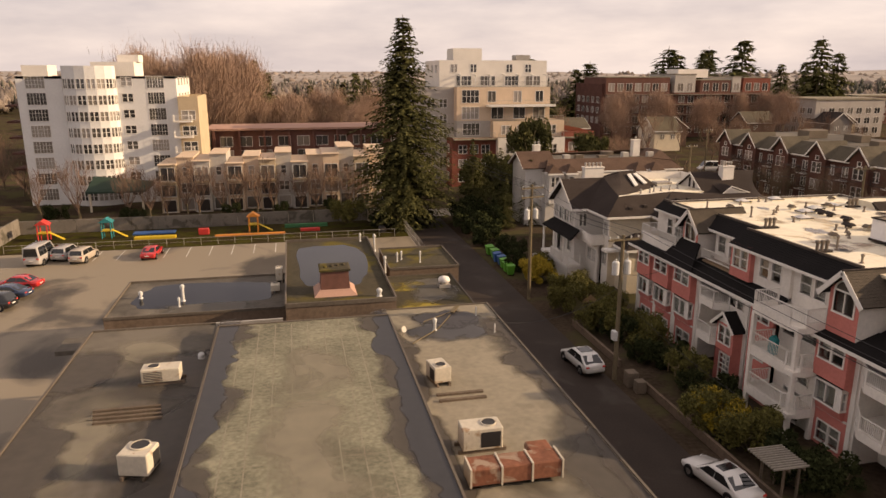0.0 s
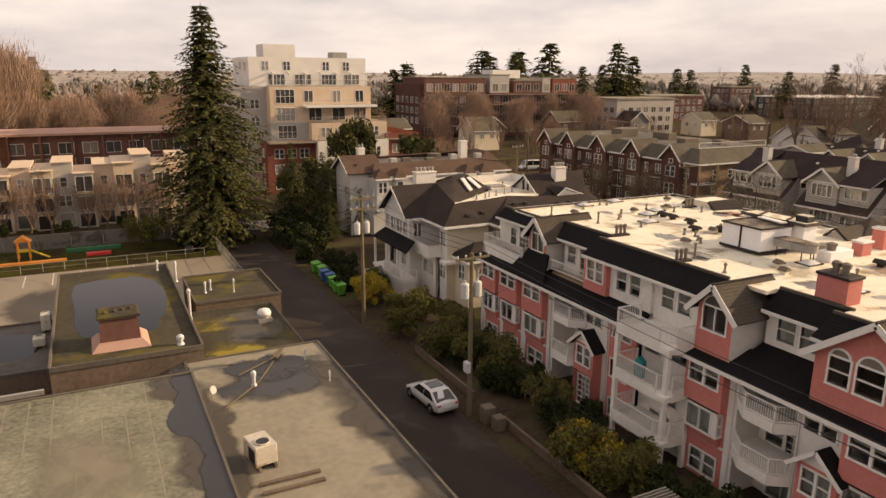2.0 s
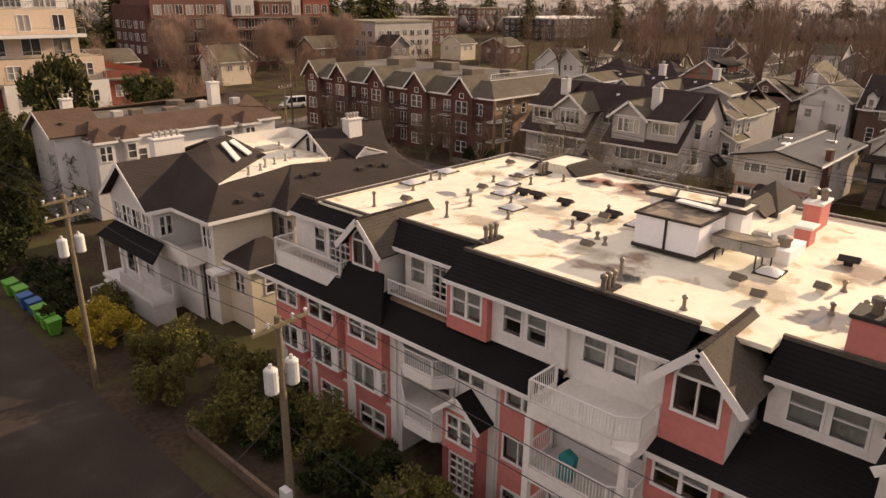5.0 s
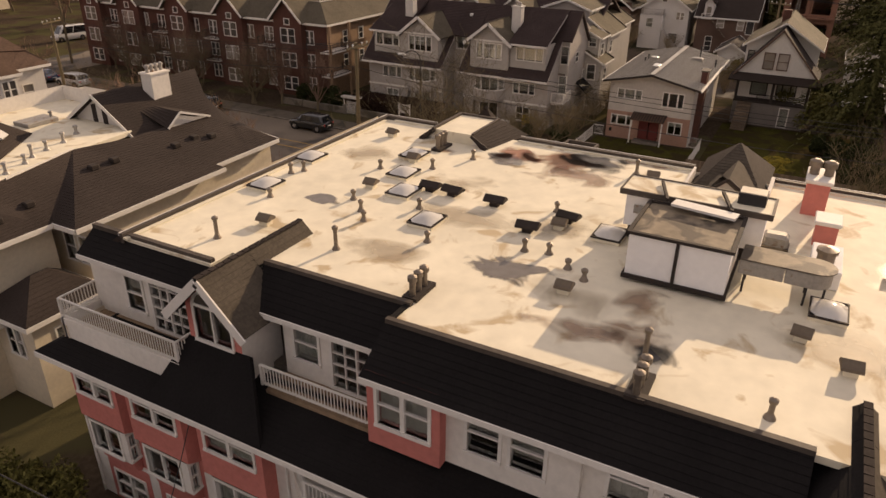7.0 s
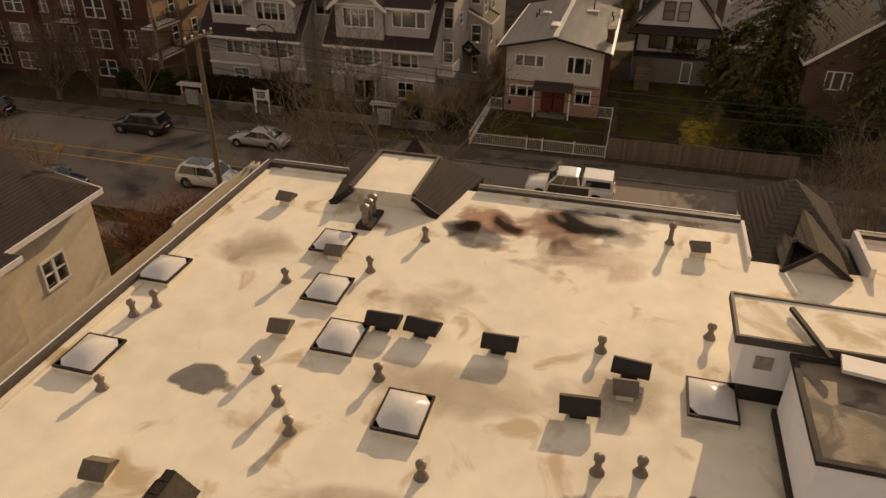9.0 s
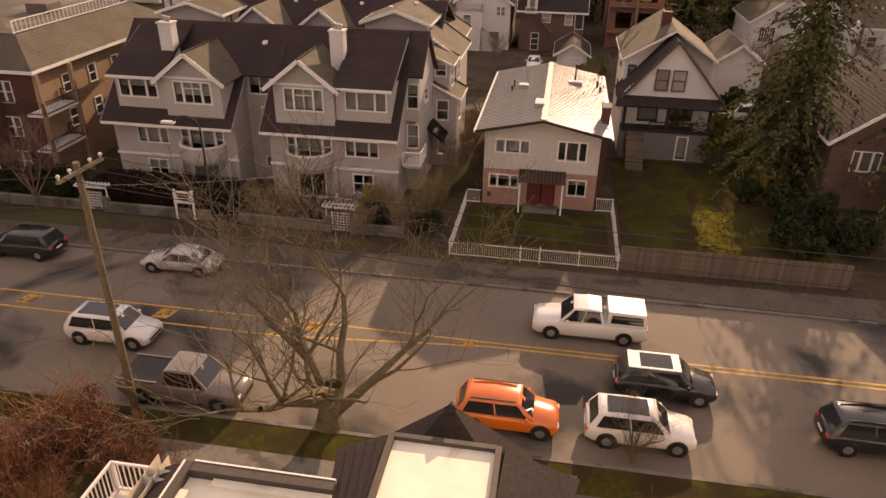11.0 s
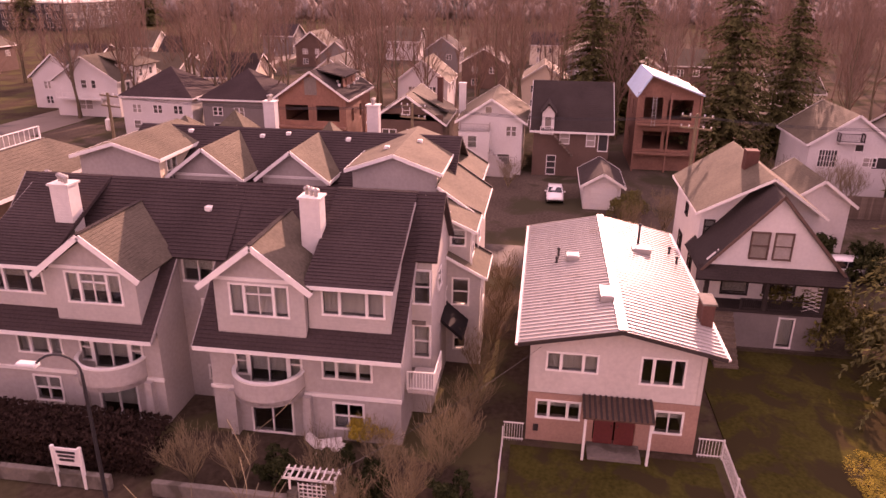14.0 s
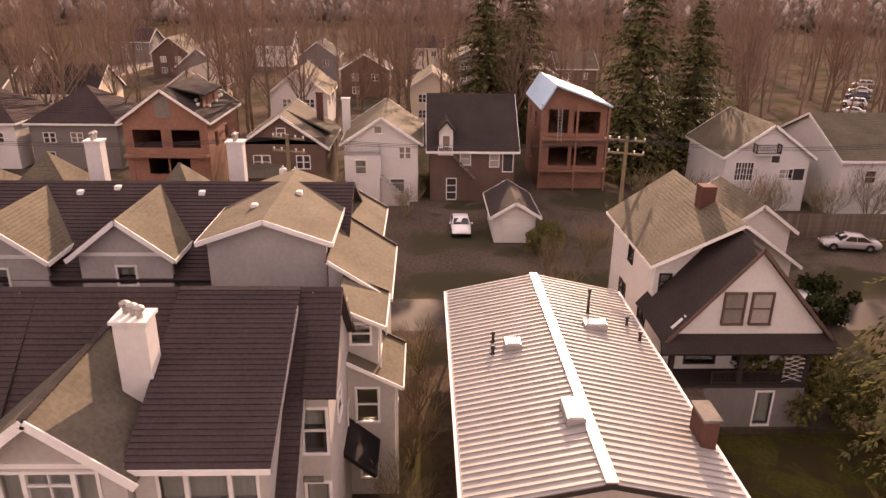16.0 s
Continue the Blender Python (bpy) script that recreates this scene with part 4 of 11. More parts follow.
def recess(y0, y1, depth=1.9):
    """Two stacked balconies let into the wall, with a canted front and white railings."""
    xb = WX + depth
    west_wall(y1, y0, 0, 7.3, [(y1 - 0.95, SILL[2], 1.0, 1.1, "dh"), (y0 + 1.0, 5.5, 1.5, 1.8, "french"), (y1 - 0.95, SILL[1], 1.0, 1.1, "dh"),
                               (y0 + 1.0, 2.75, 1.5, 1.9, "french"), ((y0 + y1) / 2, 0.1, 1.8, 2.0, "slider")], "stucco_white", xb)
    for y, north in ((y0, True), (y1, False)):
        side_wall(WX, xb, y, 0, 7.3, "stucco_white", north)
    for z in (2.35, 5.1):
        mb = MB()
        mb.prism([(xb, y1, z + 0.62), (WX, y1, z + 0.62), (WX - 0.85, y1 - 1.1, z + 0.62), (WX - 0.85, y0 + 0.6, z + 0.62), (WX, y0, z + 0.62), (xb, y0, z + 0.62)], (0, 0, -0.3))
        part("balcony_floor", mb, "stucco_white", pk)
        rim = MB()
        pts = [(WX, y1), (WX - 0.85, y1 - 1.1), (WX - 0.85, y0 + 0.6), (WX, y0)]
        for p, q in zip(pts[:-1], pts[1:]):
            rim.beam((*p, z + 0.35), (*q, z + 0.35), 0.12, 0.55)
        part("balcony_apron", rim, "stucco_white", pk)
        picket_rail(pk, pts, z + 0.62, 0.85, 0.13)


# lower three storeys, from north to south
west_wall(N_END, 56.5, 0, 7.2)
bay(54.2, 56.5)
west_wall(54.2, 53.7, 0, 7.2)
bay(51.1, 53.7)
west_wall(51.1, 50.4, 0, 7.2)
bay(47.7, 50.4)
west_wall(47.7, 46.9, 0, 7.2)
recess(43.4, 46.9)
west_wall(43.4, 40.75, 0, 7.2, [(42.5, SILL[2], 1.55, 1.16, "dh2")])
west_wall(40.75, 38.3, 0, 7.2, [(39.6, SILL[2], 1.6, 1.16, "dh2"), (39.7, SILL[1], 1.5, 1.1, "slider"), (39.7, SILL[0], 1.4, 1.1, "dh2")], "pink", WX - 0.12)
west_wall(38.3, 34.1, 0, 7.2, [(37.4, 5.6, 1.2, 1.5, "dh"), (35.7, 5.75, 0.9, 0.7, "plain"), (34.8, 5.75, 0.7, 0.7, "plain"), (37.2, 2.9, 0.8, 0.45, "plain"), (35.6, 2.9, 0.8, 0.45, "plain"),
                               (36.4, 0.1, 1.6, 2.0, "slider")], "stucco_white", WX + 0.35)
west_wall(34.1, 33.9, 0, 7.2)
bay(31.35, 33.9)
west_wall(31.35, 30.75, 0, 7.2)
recess(27.35, 30.75)
west_wall(27.35, 24.8, 0, 7.2, [(26.2, SILL[2], 1.6, 1.16, "dh2"), (26.2, SILL[1], 1.2, 1.1, "dh2")])
bay(22.2, 24.8)
west_wall(22.2, S_END, 0, 7.2, [(20.5, SILL[2], 1.6, 1.16, "dh2"), (20.5, SILL[1], 1.6, 1.16, "dh2")])
wall(pk, (WX, S_END), (50, S_END), 0, 10.9, (), "stucco_white")
wall(pk, (49.6, S_END), (49.6, 56.2), 0, 10.9, [q for z in (0.4, 3.1, 5.8, 8.4) for q in row(39, 9, z, 1.6, 1.2, "dh2")], "stucco_white")
wall(pk, (50, N_END), (WX, N_END), 0, 7.9, [q for z in (0.4, 3.1, 5.8) for q in row(19.3, 5, z, 1.5, 1.2, "dh2")], "stucco_cream")
wall(pk, (50, 56.2), (33, 56.2), 7.9, 10.9, (), "stucco_cream")
for z in (2.4, 5.15, 7.6):
    slab(pk, WX + 2.0, 49.7, S_END + 0.3, N_END - 0.3, z, z + 0.2)
for y in (57.1, 47.2, 43.2, 41.0, 34.2, 30.95, 27.2):
    mb = MB()
    mb.cyl((WX - 0.08, y, 0.1), (WX - 0.08, y, 7.0), 0.045, n=6)
    part("downpipe", mb, "trim", pk)

# small gabled entrance bays
for yc in (42.45, 25.6):
    a, b, x = yc - 1.0, yc + 1.0, WX - 0.75
    west_wall(b, a, 2.5, 4.55, [(yc, 3.1, 1.35, 1.2, "dh2")], "pink", x)
    west_wall(b, a, 0, 2.3, [(yc, 0.1, 1.5, 2.0, "french")], "pink", x + 0.3)
    for y, nn in ((b, True), (a, False)):
        side_wall(x, WX, y, 0, 4.55, "pink", nn)
    mb = MB()
    mb.prism([(x, b, 4.55), (x, a, 4.55), (x, yc, 5.35)], (0.1, 0, 0))
    part("gable", mb, "trim", pk)
    for s in (1, -1):
        e0, e1 = (x - 0.3, yc + s * 1.35, 4.3), (WX, yc + s * 1.35, 4.3)
        r0, r1 = (x - 0.3, yc, 5.5), (WX, yc, 5.5)
        roof_plane(pk, *((e0, e1, r1, r0) if s < 0 else (e1, e0, r0, r1)), "shingle_black", 0.2)
        boards(pk, [((x - 0.33, yc + s * 1.38, 4.22), (x - 0.33, yc, 5.42))], h=0.2)

# skirt roof over the third storey
EZ, TZ = 7.05, 7.8


def skirt(y1, y0, xt=32.1, north_hip=False, tz=TZ):
    e = WX - 0.85
    yt = y1 - (1.6 if north_hip else 0)
    roof_plane(pk, (e, y1, EZ), (e, y0, EZ), (xt, y0, tz), (xt, yt, tz), "shingle_black", 0.2)
    boards(pk, [((e - 0.02, y1, EZ - 0.1), (e - 0.02, y0, EZ - 0.1))], h=0.2, name="gutter")


skirt(N_END + 0.6, 50.6, north_hip=True)
roof_plane(pk, (50.4, N_END + 0.6, EZ), (WX - 0.85, N_END + 0.6, EZ), (32.1, 56.2, TZ), (49, 56.2, TZ), "shingle_black", 0.2)
skirt(50.6, 38.35)
skirt(34.1, 31.2)
skirt(31.2, 27.2, 33.1, tz=8.4)
skirt(27.2, S_END - 0.4)

# top storey: walls
TX = 31.5
west_wall(N_END, 51.2, 7.7, 10.3, [(55.0, 8.3, 0.8, 1.3, "dh"), (53.3, 7.85, 1.7, 2.1, "french")], "stucco_white", 32.3)
west_wall(48.5, 44.4, 7.7, 10.3, [(47.6, 8.5, 0.9, 1.2, "dh"), (45.7, 7.9, 1.8, 2.1, "french")], "stucco_white", 32.55)
west_wall(44.4, 42.1, 7.7, 10.2, [(43.25, 8.5, 1.6, 1.35, "dh2")], "pink", TX - 0.35)
side_wall(TX - 0.35, 32.6, 44.4, 7.7, 10.2, "pink", True)
side_wall(TX - 0.35, TX, 42.1, 7.7, 10.2, "pink", False)
west_wall(42.1, 38.35, 7.7, 10.2, [(39.75, 8.4, 0.9, 1.3, "dh"), (41.0, 8.4, 0.9, 1.3, "dh")], "stucco_white", TX)
west_wall(38.35, 34.0, 7.3, 10.2, [(37.2, 8.35, 0.95, 1.3, "dh"), (35.9, 8.35, 0.95, 1.3, "dh")], "stucco_white", TX + 0.25)
side_wall(TX, TX + 0.25, 38.35, 7.3, 10.2, "stucco_white", False)
west_wall(31.1, 27.4, 7.7, 10.2, [(29.9, 8.6, 1.0, 1.25, "dh"), (28.6, 8.6, 1.0, 1.25, "dh")], "stucco_white", 32.6)
west_wall(27.4, 26.9, 7.7, 10.2, (), "stucco_white", TX)
side_wall(TX, 32.6, 27.4, 7.7, 10.2, "stucco_white", True)
west_wall(21.4, S_END, 7.7, 10.2, [(19.5, 8.6, 1.6, 1.2, "dh2")], "stucco_white", TX)


def mansard(y1, y0, xe, xt, ze=10.08, zt=11.06, hip0=False):
    roof_plane(pk, (xe, y1, ze), (xe, y0, ze), (xt, y0, zt), (xt, y1, zt), "shingle_black", 0.2)
    boards(pk, [((xe - 0.02, y1, ze - 0.08), (xe - 0.02, y0, ze - 0.08))], h=0.18, name="gutter")
    box_part("roof_edge", (xt - 0.12, min(y0, y1), zt - 0.1, xt + 0.06, max(y0, y1), zt + 0.07), "edge_metal", pk)


mansard(N_END - 0.2, 51.3, 31.75, 32.7, 10.3)
mansard(49.8, 44.3, 32.1, 33.5, 10.12)
mansard(44.5, 33.6, 30.95, 32.45, 10.05)
mansard(31.2, 27.2, 32.2, 33.5)
mansard(27.5, S_END - 0.3, 30.95, 32.45, 10.05)
roof_plane(pk, (33.5, 44.5, 11.06), (32.1, 44.5, 10.12), (30.95, 44.5, 10.05), (32.45, 44.5, 11.06), "shingle_black", 0.3)


def arched_gable(yc, half, x, z0, windows, ridge_end, zr, ze, sill=8.45, head=1.25):
    """A salmon gabled dormer with an arched window and white barge boards."""
    a, b = yc - half, yc + half
    west_wall(b, a, z0, ze, [(yc + dy, sill, w, head, "slider" if w > 1.3 else "dh", 0.9) for dy, w in windows], "pink", x)
    side_wall(x, 33.2, b, z0, ze, "stucco_white", True)
    side_wall(x, 33.2, a, z0, ze, "stucco_white", False)
    mb = MB()
    mb.prism([(x, b, ze), (x, a, ze), (x, yc, zr - 0.1)], (0.15, 0, 0))
    part("gable", mb, "pink", pk)
    for dy, w in windows:
        r = w / 2
        arc = [(yc + dy + r * math.cos(k * math.pi / 12), sill + head + 0.04 + 0.85 * r * math.sin(k * math.pi / 12)) for k in range(13)]
        pane = MB()
        pane.prism([(x - 0.02, y, z) for y, z in arc], (0.015, 0, 0))
        part("arched_pane", pane, "glass_dark", pk)
        fr = MB()
        for p, q in zip(arc[:-1], arc[1:]):
            fr.beam((x - 0.03, *p), (x - 0.03, *q), 0.09, 0.09)
        part("arch_frame", fr, "trim", pk)
    sl = (zr - ze) / (half + 0.05)
    o = 0.55
    for s in (1, -1):
        e0, e1 = (x - 0.4, yc + s * (half + o), ze - o * sl), (33.2, yc + s * (half + o), ze - o * sl)
        r0, r1 = (x - 0.4, yc, zr), (33.2, yc, zr)
        # South slopes take the paler shingle: grazing sunlight put into the colour.
        roof_plane(pk, *((e0, e1, r1, r0) if s < 0 else (e1, e0, r0, r1)), "shingle_worn" if s < 0 else "shingle_black", 0.2)
        boards(pk, [((x - 0.43, yc + s * (half + o), ze - o * sl - 0.12), (x - 0.43, yc, zr - 0.12))], h=0.3, name="barge_board")
        w2 = (zr - 11.0) / sl
        e0, e1 = (33.2, yc + s * w2, 11.0), (ridge_end, yc + s * w2, 11.0)
        roof_plane(pk, *((e0, e1, (ridge_end, yc, zr), (33.2, yc, zr)) if s < 0 else (e1, e0, (33.2, yc, zr), (ridge_end, yc, zr))), "shingle_worn" if s < 0 else "shingle_black", 0.2)
    mb = MB()
    n = int((ridge_end - x) / 0.26)
    for i in range(n):
        xa = x - 0.4 + (ridge_end - x + 0.4) * i / n
        mb.beam((xa, yc, zr + 0.015), (xa + 0.24, yc, zr + 0.03), 0.2, 0.025)
    ob = part("ridge_cap", mb, "shingle_dark", pk)
    ob["kind"] = "stuff"


arched_gable(50.3, 1.1, 31.4, 7.6, [(0, 1.45)], 36.0, 11.45, 10.35, 8.95, 1.2)
roof_plane(pk, (29.88, 52.2, 7.08), (29.88, 47.4, 7.08), (31.4, 48.9, 8.9), (31.4, 51.5, 8.9), "shingle_black", 0.2)
arched_gable(32.65, 1.15, 30.55, 7.3, [(0, 1.5)], 34.6, 11.25, 10.1, 8.65, 1.25)
arched_gable(24.2, 2.7, 30.6, 7.3, [(-1.35, 0.95), (0.1, 1.2), (1.5, 0.95)], 35.0, 11.9, 9.9)

# roof decks of the top storey
slab(pk, 30.9, 33.2, 51.4, N_END - 0.1, 7.55, 7.75, "deck_wood", "deck_floor")
mb = MB()
mb.box(30.75, 51.5, 7.35, 30.9, N_END, 8.15)
mb.box(30.75, 51.4, 7.35, 32.2, 51.55, 8.15)
mb.box(30.75, N_END - 0.1, 7.35, 33.2, N_END + 0.05, 8.15)
part("deck_apron", mb, "stucco_white", pk)
picket_rail(pk, [(33.2, N_END), (30.83, N_END), (30.83, 51.5), (32.3, 51.5)], 8.15, 0.75, 0.12)
slab(pk, 31.5, 33.2, 44.5, 48.5, 7.55, 7.75, "deck_wood", "deck_floor")
picket_rail(pk, [(31.5, 48.6), (31.5, 44.5)], 7.9, 0.75, 0.12)

# projecting balcony stack
for z, h in ((7.15, 0.95), (4.35, 0.95), (1.6, 0.95)):
    mb = MB()
    mb.box(28.75, 33.85, z - 0.05, WX + (1.2 if z > 7 else 0.36), 38.1, z + 0.25)
    part("balcony_floor", mb, "stucco_white", pk)
    mb = MB()
    for p, q in (((WX - 0.2, 38.05), (28.8, 38.05)), ((28.8, 38.05), (28.8, 34.6)), ((28.8, 34.6), (29.3, 33.9)), ((29.3, 33.9), (WX, 33.9))):
        mb.beam((*p, z + 0.2), (*q, z + 0.2), 0.12, 0.62)
    part("balcony_apron", mb, "stucco_white", pk)
    picket_rail(pk, [(WX - 0.2, 38.05), (28.8, 38.05), (28.8, 34.6), (29.3, 33.9), (WX - 0.1, 33.9)], z + 0.5, h - 0.05, 0.13)
for x, y, z1 in ((28.85, 38.0, 7.1), (29.1, 34.2, 7.1), (30.5, 33.95, 7.1)):
    mb = MB()
    mb.bbox(x - 0.14, y - 0.14, 0, x + 0.14, y + 0.14, z1, 0.02)
    part("balcony_post", mb, "stucco_white", pk)

# roof membrane and its edges
mb = MB()
outline = [(33.5, S_END), (49.5, S_END), (49.5, 36.1), (47.3, 36.1), (47.3, 39.25), (49.5, 39.25), (49.5, 55.3), (32.5, 55.3), (32.5, 51.25), (33.5, 51.25), (33.5, 44.4), (32.4, 44.4), (32.4, 31.2), (33.5, 31.2), (33.5, 27.3), (32.4, 27.3), (32.4, S_END)]
mb.prism([(x, y, 11.0) for x, y in outline], (0, 0, -0.2))
part("roof", mb, "membrane", pk, "cream roof membrane with ponding stains")
for d in ((32.4, 55.2, 49.65, 55.36), (49.42, 52.3, 49.65, 55.18), (49.42, 39.3, 49.65, 47.6), (49.42, S_END, 49.65, 36.0)):
    box_part("roof_edge", (d[0], d[1], 10.85, d[2], d[3], 11.2), "edge_metal", pk)
    box_part("drip_edge", ((d[2] + 0.002, d[1], 11.1, d[2] + 0.04, d[3], 11.215) if d[2] - d[0] < 1 else (d[0], d[3] + 0.002, 11.1, d[2], d[3] + 0.04, 11.215)), "trim", pk)
    box_part("edge_flashing", (d[0] - 0.18 if d[2] - d[0] < 1 else d[0], d[1] - (0.18 if d[2] - d[0] > 1 else 0), 11.0, d[0] - 0.01 if d[2] - d[0] < 1 else d[2] - 0.6, d[1] - 0.01 if d[2] - d[0] > 1 else d[3] - (0.5 if d[3] > 50 else 0), 11.08), "membrane", pk)
for x, y, rx, ry, m in ((37.0, 42.8, 1.2, 1.6, "puddle"), (38.7, 51.3, 0.6, 1.3, "puddle"), (46.6, 46.9, 1.0, 1.9, "puddle"), (47.4, 46.9, 1.5, 1.5, "puddle_rust"), (48.2, 43.8, 1.5, 2.2, "puddle_dark"), (47.6, 44.8, 1.8, 2.2, "puddle_rust"), (46.4, 44.0, 1.6, 2.6, "puddle_brown"), (49.2, 41.0, 0.7, 1.8, "puddle_brown"), (36.6, 38.3, 1.4, 1.1, "puddle_brown"), (35.3, 38.2, 0.9, 1.2, "puddle_brown"), (34.5, 37.5, 0.8, 0.9, "puddle_dark"), (34.8, 38.9, 0.35, 0.5, "puddle"),
                       (46.4, 50.0, 0.6, 1.0, "puddle_brown"), (34.6, 39.6, 0.7, 2.6, "puddle_brown"), (40.0, 46.0, 1.2, 2.2, "puddle_pale"), (44.4, 53.0, 1.4, 1.6, "puddle_pale"), (36.0, 46.6, 1.0, 2.0, "puddle_pale"), (36.2, 41.0, 1.6, 2.6, "puddle_pale"),
                       (43.0, 47.8, 1.4, 2.2, "puddle_pale"), (37.0, 33.2, 1.6, 2.0, "puddle_pale"), (40.4, 42.0, 1.2, 2.4, "puddle_pale"), (36.0, 30.5, 1.4, 1.8, "puddle"), (42.0, 31.0, 2.0, 2.0, "puddle_brown")):
    blob = MB()
    blob.add([(x - rx, y - ry, 11.006), (x + rx, y - ry, 11.006), (x + rx, y + ry, 11.006), (x - rx, y + ry, 11.006)], [(0, 1, 2, 3)])
    part("puddle_stain", blob, m, pk)

# dark slope along the north edge
roof_plane(pk, (49.9, 56.25, 10.55), (32.4, 56.25, 10.55), (32.4, 55.37, 11.1), (49.7, 55.37, 11.1), "shingle_dark", 0.2)
boards(pk, [((49.9, 56.28, 10.46), (32.4, 56.28, 10.46))], h=0.16, name="gutter")
# raised dormer and hips along the street side
for a, b, c, d in (((47.25, 48.45, 11.02), (50.75, 47.65, 10.95), (50.7, 49.15, 11.55), (47.55, 49.3, 11.55)), ((50.75, 52.6, 10.95), (47.3, 52.05, 11.02), (47.55, 51.4, 11.55), (50.7, 51.5, 11.55))):
    roof_plane(pk, a, b, c, d, "shingle_dark", 0.2)
box_part("dormer_top", (47.72, 49.3, 11.0, 50.7, 51.4, 11.5), "membrane", pk)
for y0, y1 in ((49.22, 49.34), (51.36, 51.48)):
    box_part("dormer_rim", (47.6, y0, 11.46, 50.7, y1, 11.62), "edge_metal", pk)
box_part("dormer_rim", (50.62, 49.34, 11.46, 50.74, 51.36, 11.6), "edge_metal", pk)
for ya, yb in ((48.4, 49.3), (52.1, 51.4)):
    mb = MB()
    mb.prism([(47.7, ya, 11.0), (47.7, yb, 11.0), (47.7, yb, 11.5)], (0.1, 0, 0))
    part("dormer_cheek", mb, "stucco_white", pk)
    boards(pk, [((47.45, ya, 11.0), (47.45, yb, 11.52))], "dark_trim", 0.06, 0.14, "barge_board")
box_part("dormer_edge", (50.7, 47.7, 8.0, 50.85, 52.5, 10.95), "dark_trim", pk)
# small light well outside the roof edge
for d in ((49.66, 43.9, 10.7, 50.4, 44.0, 11.2), (49.66, 45.35, 10.7, 50.4, 45.45, 11.2), (50.3, 44.0, 10.7, 50.4, 45.35, 11.2)):
    box_part("well_rim", d, "edge_metal", pk)
box_part("well_floor", (49.66, 44.0, 10.6, 50.3, 45.35, 10.68), "grimy_felt", pk)
for e0, e1 in (((50.86, 48.6, 9.4), (52.9, 48.6, 9.4)), ((52.9, 48.6, 9.4), (52.9, 52.1, 9.4)), ((52.9, 52.1, 9.4), (50.86, 52.1, 9.4)), ((50.86, 52.1, 9.4), (50.86, 48.6, 9.4))):
    roof_plane(pk, e0, e1, (51.35, 50.35, 11.95), (51.35, 50.35, 11.95), "shingle_dark", 0.2)
box_part("eave_board", (50.9, 48.65, 9.2, 52.85, 52.05, 9.38), "trim", pk)
# steep pyramid roof set into a notch of the flat roof, with a small gable before it
TP = (51.0, 37.75, 12.1)
for e0, e1 in (((47.7, 36.2, 10.75), (52.4, 36.2, 10.75)), ((52.4, 36.2, 10.75), (52.4, 39.15, 10.75)), ((52.4, 39.15, 10.75), (47.7, 39.15, 10.75)), ((47.7, 39.15, 10.75), (47.7, 36.2, 10.75))):
    # Light put into colour: east and west faces paler than north and south.
    roof_plane(pk, e0, e1, TP, TP, "shingle_dark" if e0[1] == e1[1] else "shingle_worn", 0.2)
box_part("pyramid_base", (49.7, 36.3, 10.45, 52.3, 39.05, 10.72), "dark_trim", pk)
for e0, e1 in (((46.95, 36.66, 11.05), (49.6, 36.66, 11.05)), ((49.6, 38.4, 11.05), (46.95, 38.4, 11.05))):
    roof_plane(pk, e0, e1, (49.6, 37.6, 11.72), (46.95, 37.6, 11.72), "shingle_worn", 0.2)
mb = MB()
mb.prism([(47.05, 38.3, 11.0), (47.05, 36.76, 11.0), (47.05, 37.6, 11.66)], (0.1, 0, 0))
part("gable", mb, "stucco_pale", pk)
boards(pk, [((46.93, 36.62, 11.0), (46.93, 37.6, 11.72)), ((46.93, 37.6, 11.72), (46.93, 38.44, 11.0))], "dark_trim", 0.06, 0.12, "barge_board")
for d in ((47.2, 36.02, 10.8, 49.4, 36.16, 11.32), (47.2, 39.2, 10.8, 49.4, 39.3, 11.2)):
    box_part("notch_kerb", d, "stucco_white", pk)
box_walls(pk, 50.1, 52.6, 48.9, 51.8, 0, 9.2, "stucco_white")
box_walls(pk, 50.1, 52.2, 36.4, 38.95, 0, 10.45, "stucco_white")

# roof penthouses
pent = thing("lift_penthouse", "white rendered lift penthouse with dark trim and metal roof edge", "roof structure", (39.5, 38, 11))
mb = MB()
mb.box(38.1, 36.4, 11.25, 40.8, 39.35, 12.6)
part("body", mb, "render_white", pent)
for d in ((38.02, 36.32, 11.1, 40.85, 39.43, 11.25), (38.02, 36.32, 12.6, 38.14, 39.43, 12.7), (40.76, 36.32, 12.6, 40.88, 39.43, 12.7), (38.14, 36.32, 12.6, 40.76, 36.44, 12.7), (38.14, 39.31, 12.6, 40.76, 39.43, 12.7),
          (38.04, 37.84, 11.25, 38.1, 37.94, 12.6)):
    box_part("trim", d, "dark_trim", pent)
box_part("roof_top", (38.14, 36.44, 12.58, 40.76, 39.31, 12.64), "grimy_felt", pent)
mb = MB()
mb.beam((40.3, 36.6, 12.85), (40.6, 38.6, 12.85), 0.5, 0.08)
part("loose_panel", mb, "trim", pent)
pent2 = thing("stair_penthouse", "long white rendered stair penthouse with pale flat roof", "roof structure", (43, 38, 11))
mb = MB()
mb.box(41.15, 35.8, 11.5, 42.35, 40.25, 12.66)
mb.box(41.25, 35.95, 11.0, 42.25, 40.1, 11.5, 1)
part("body", mb, ["render_white", "dark_trim"], pent2)
box_part("roof_top", (41.0, 35.67, 12.66, 42.5, 40.4, 12.84), "membrane", pent2)
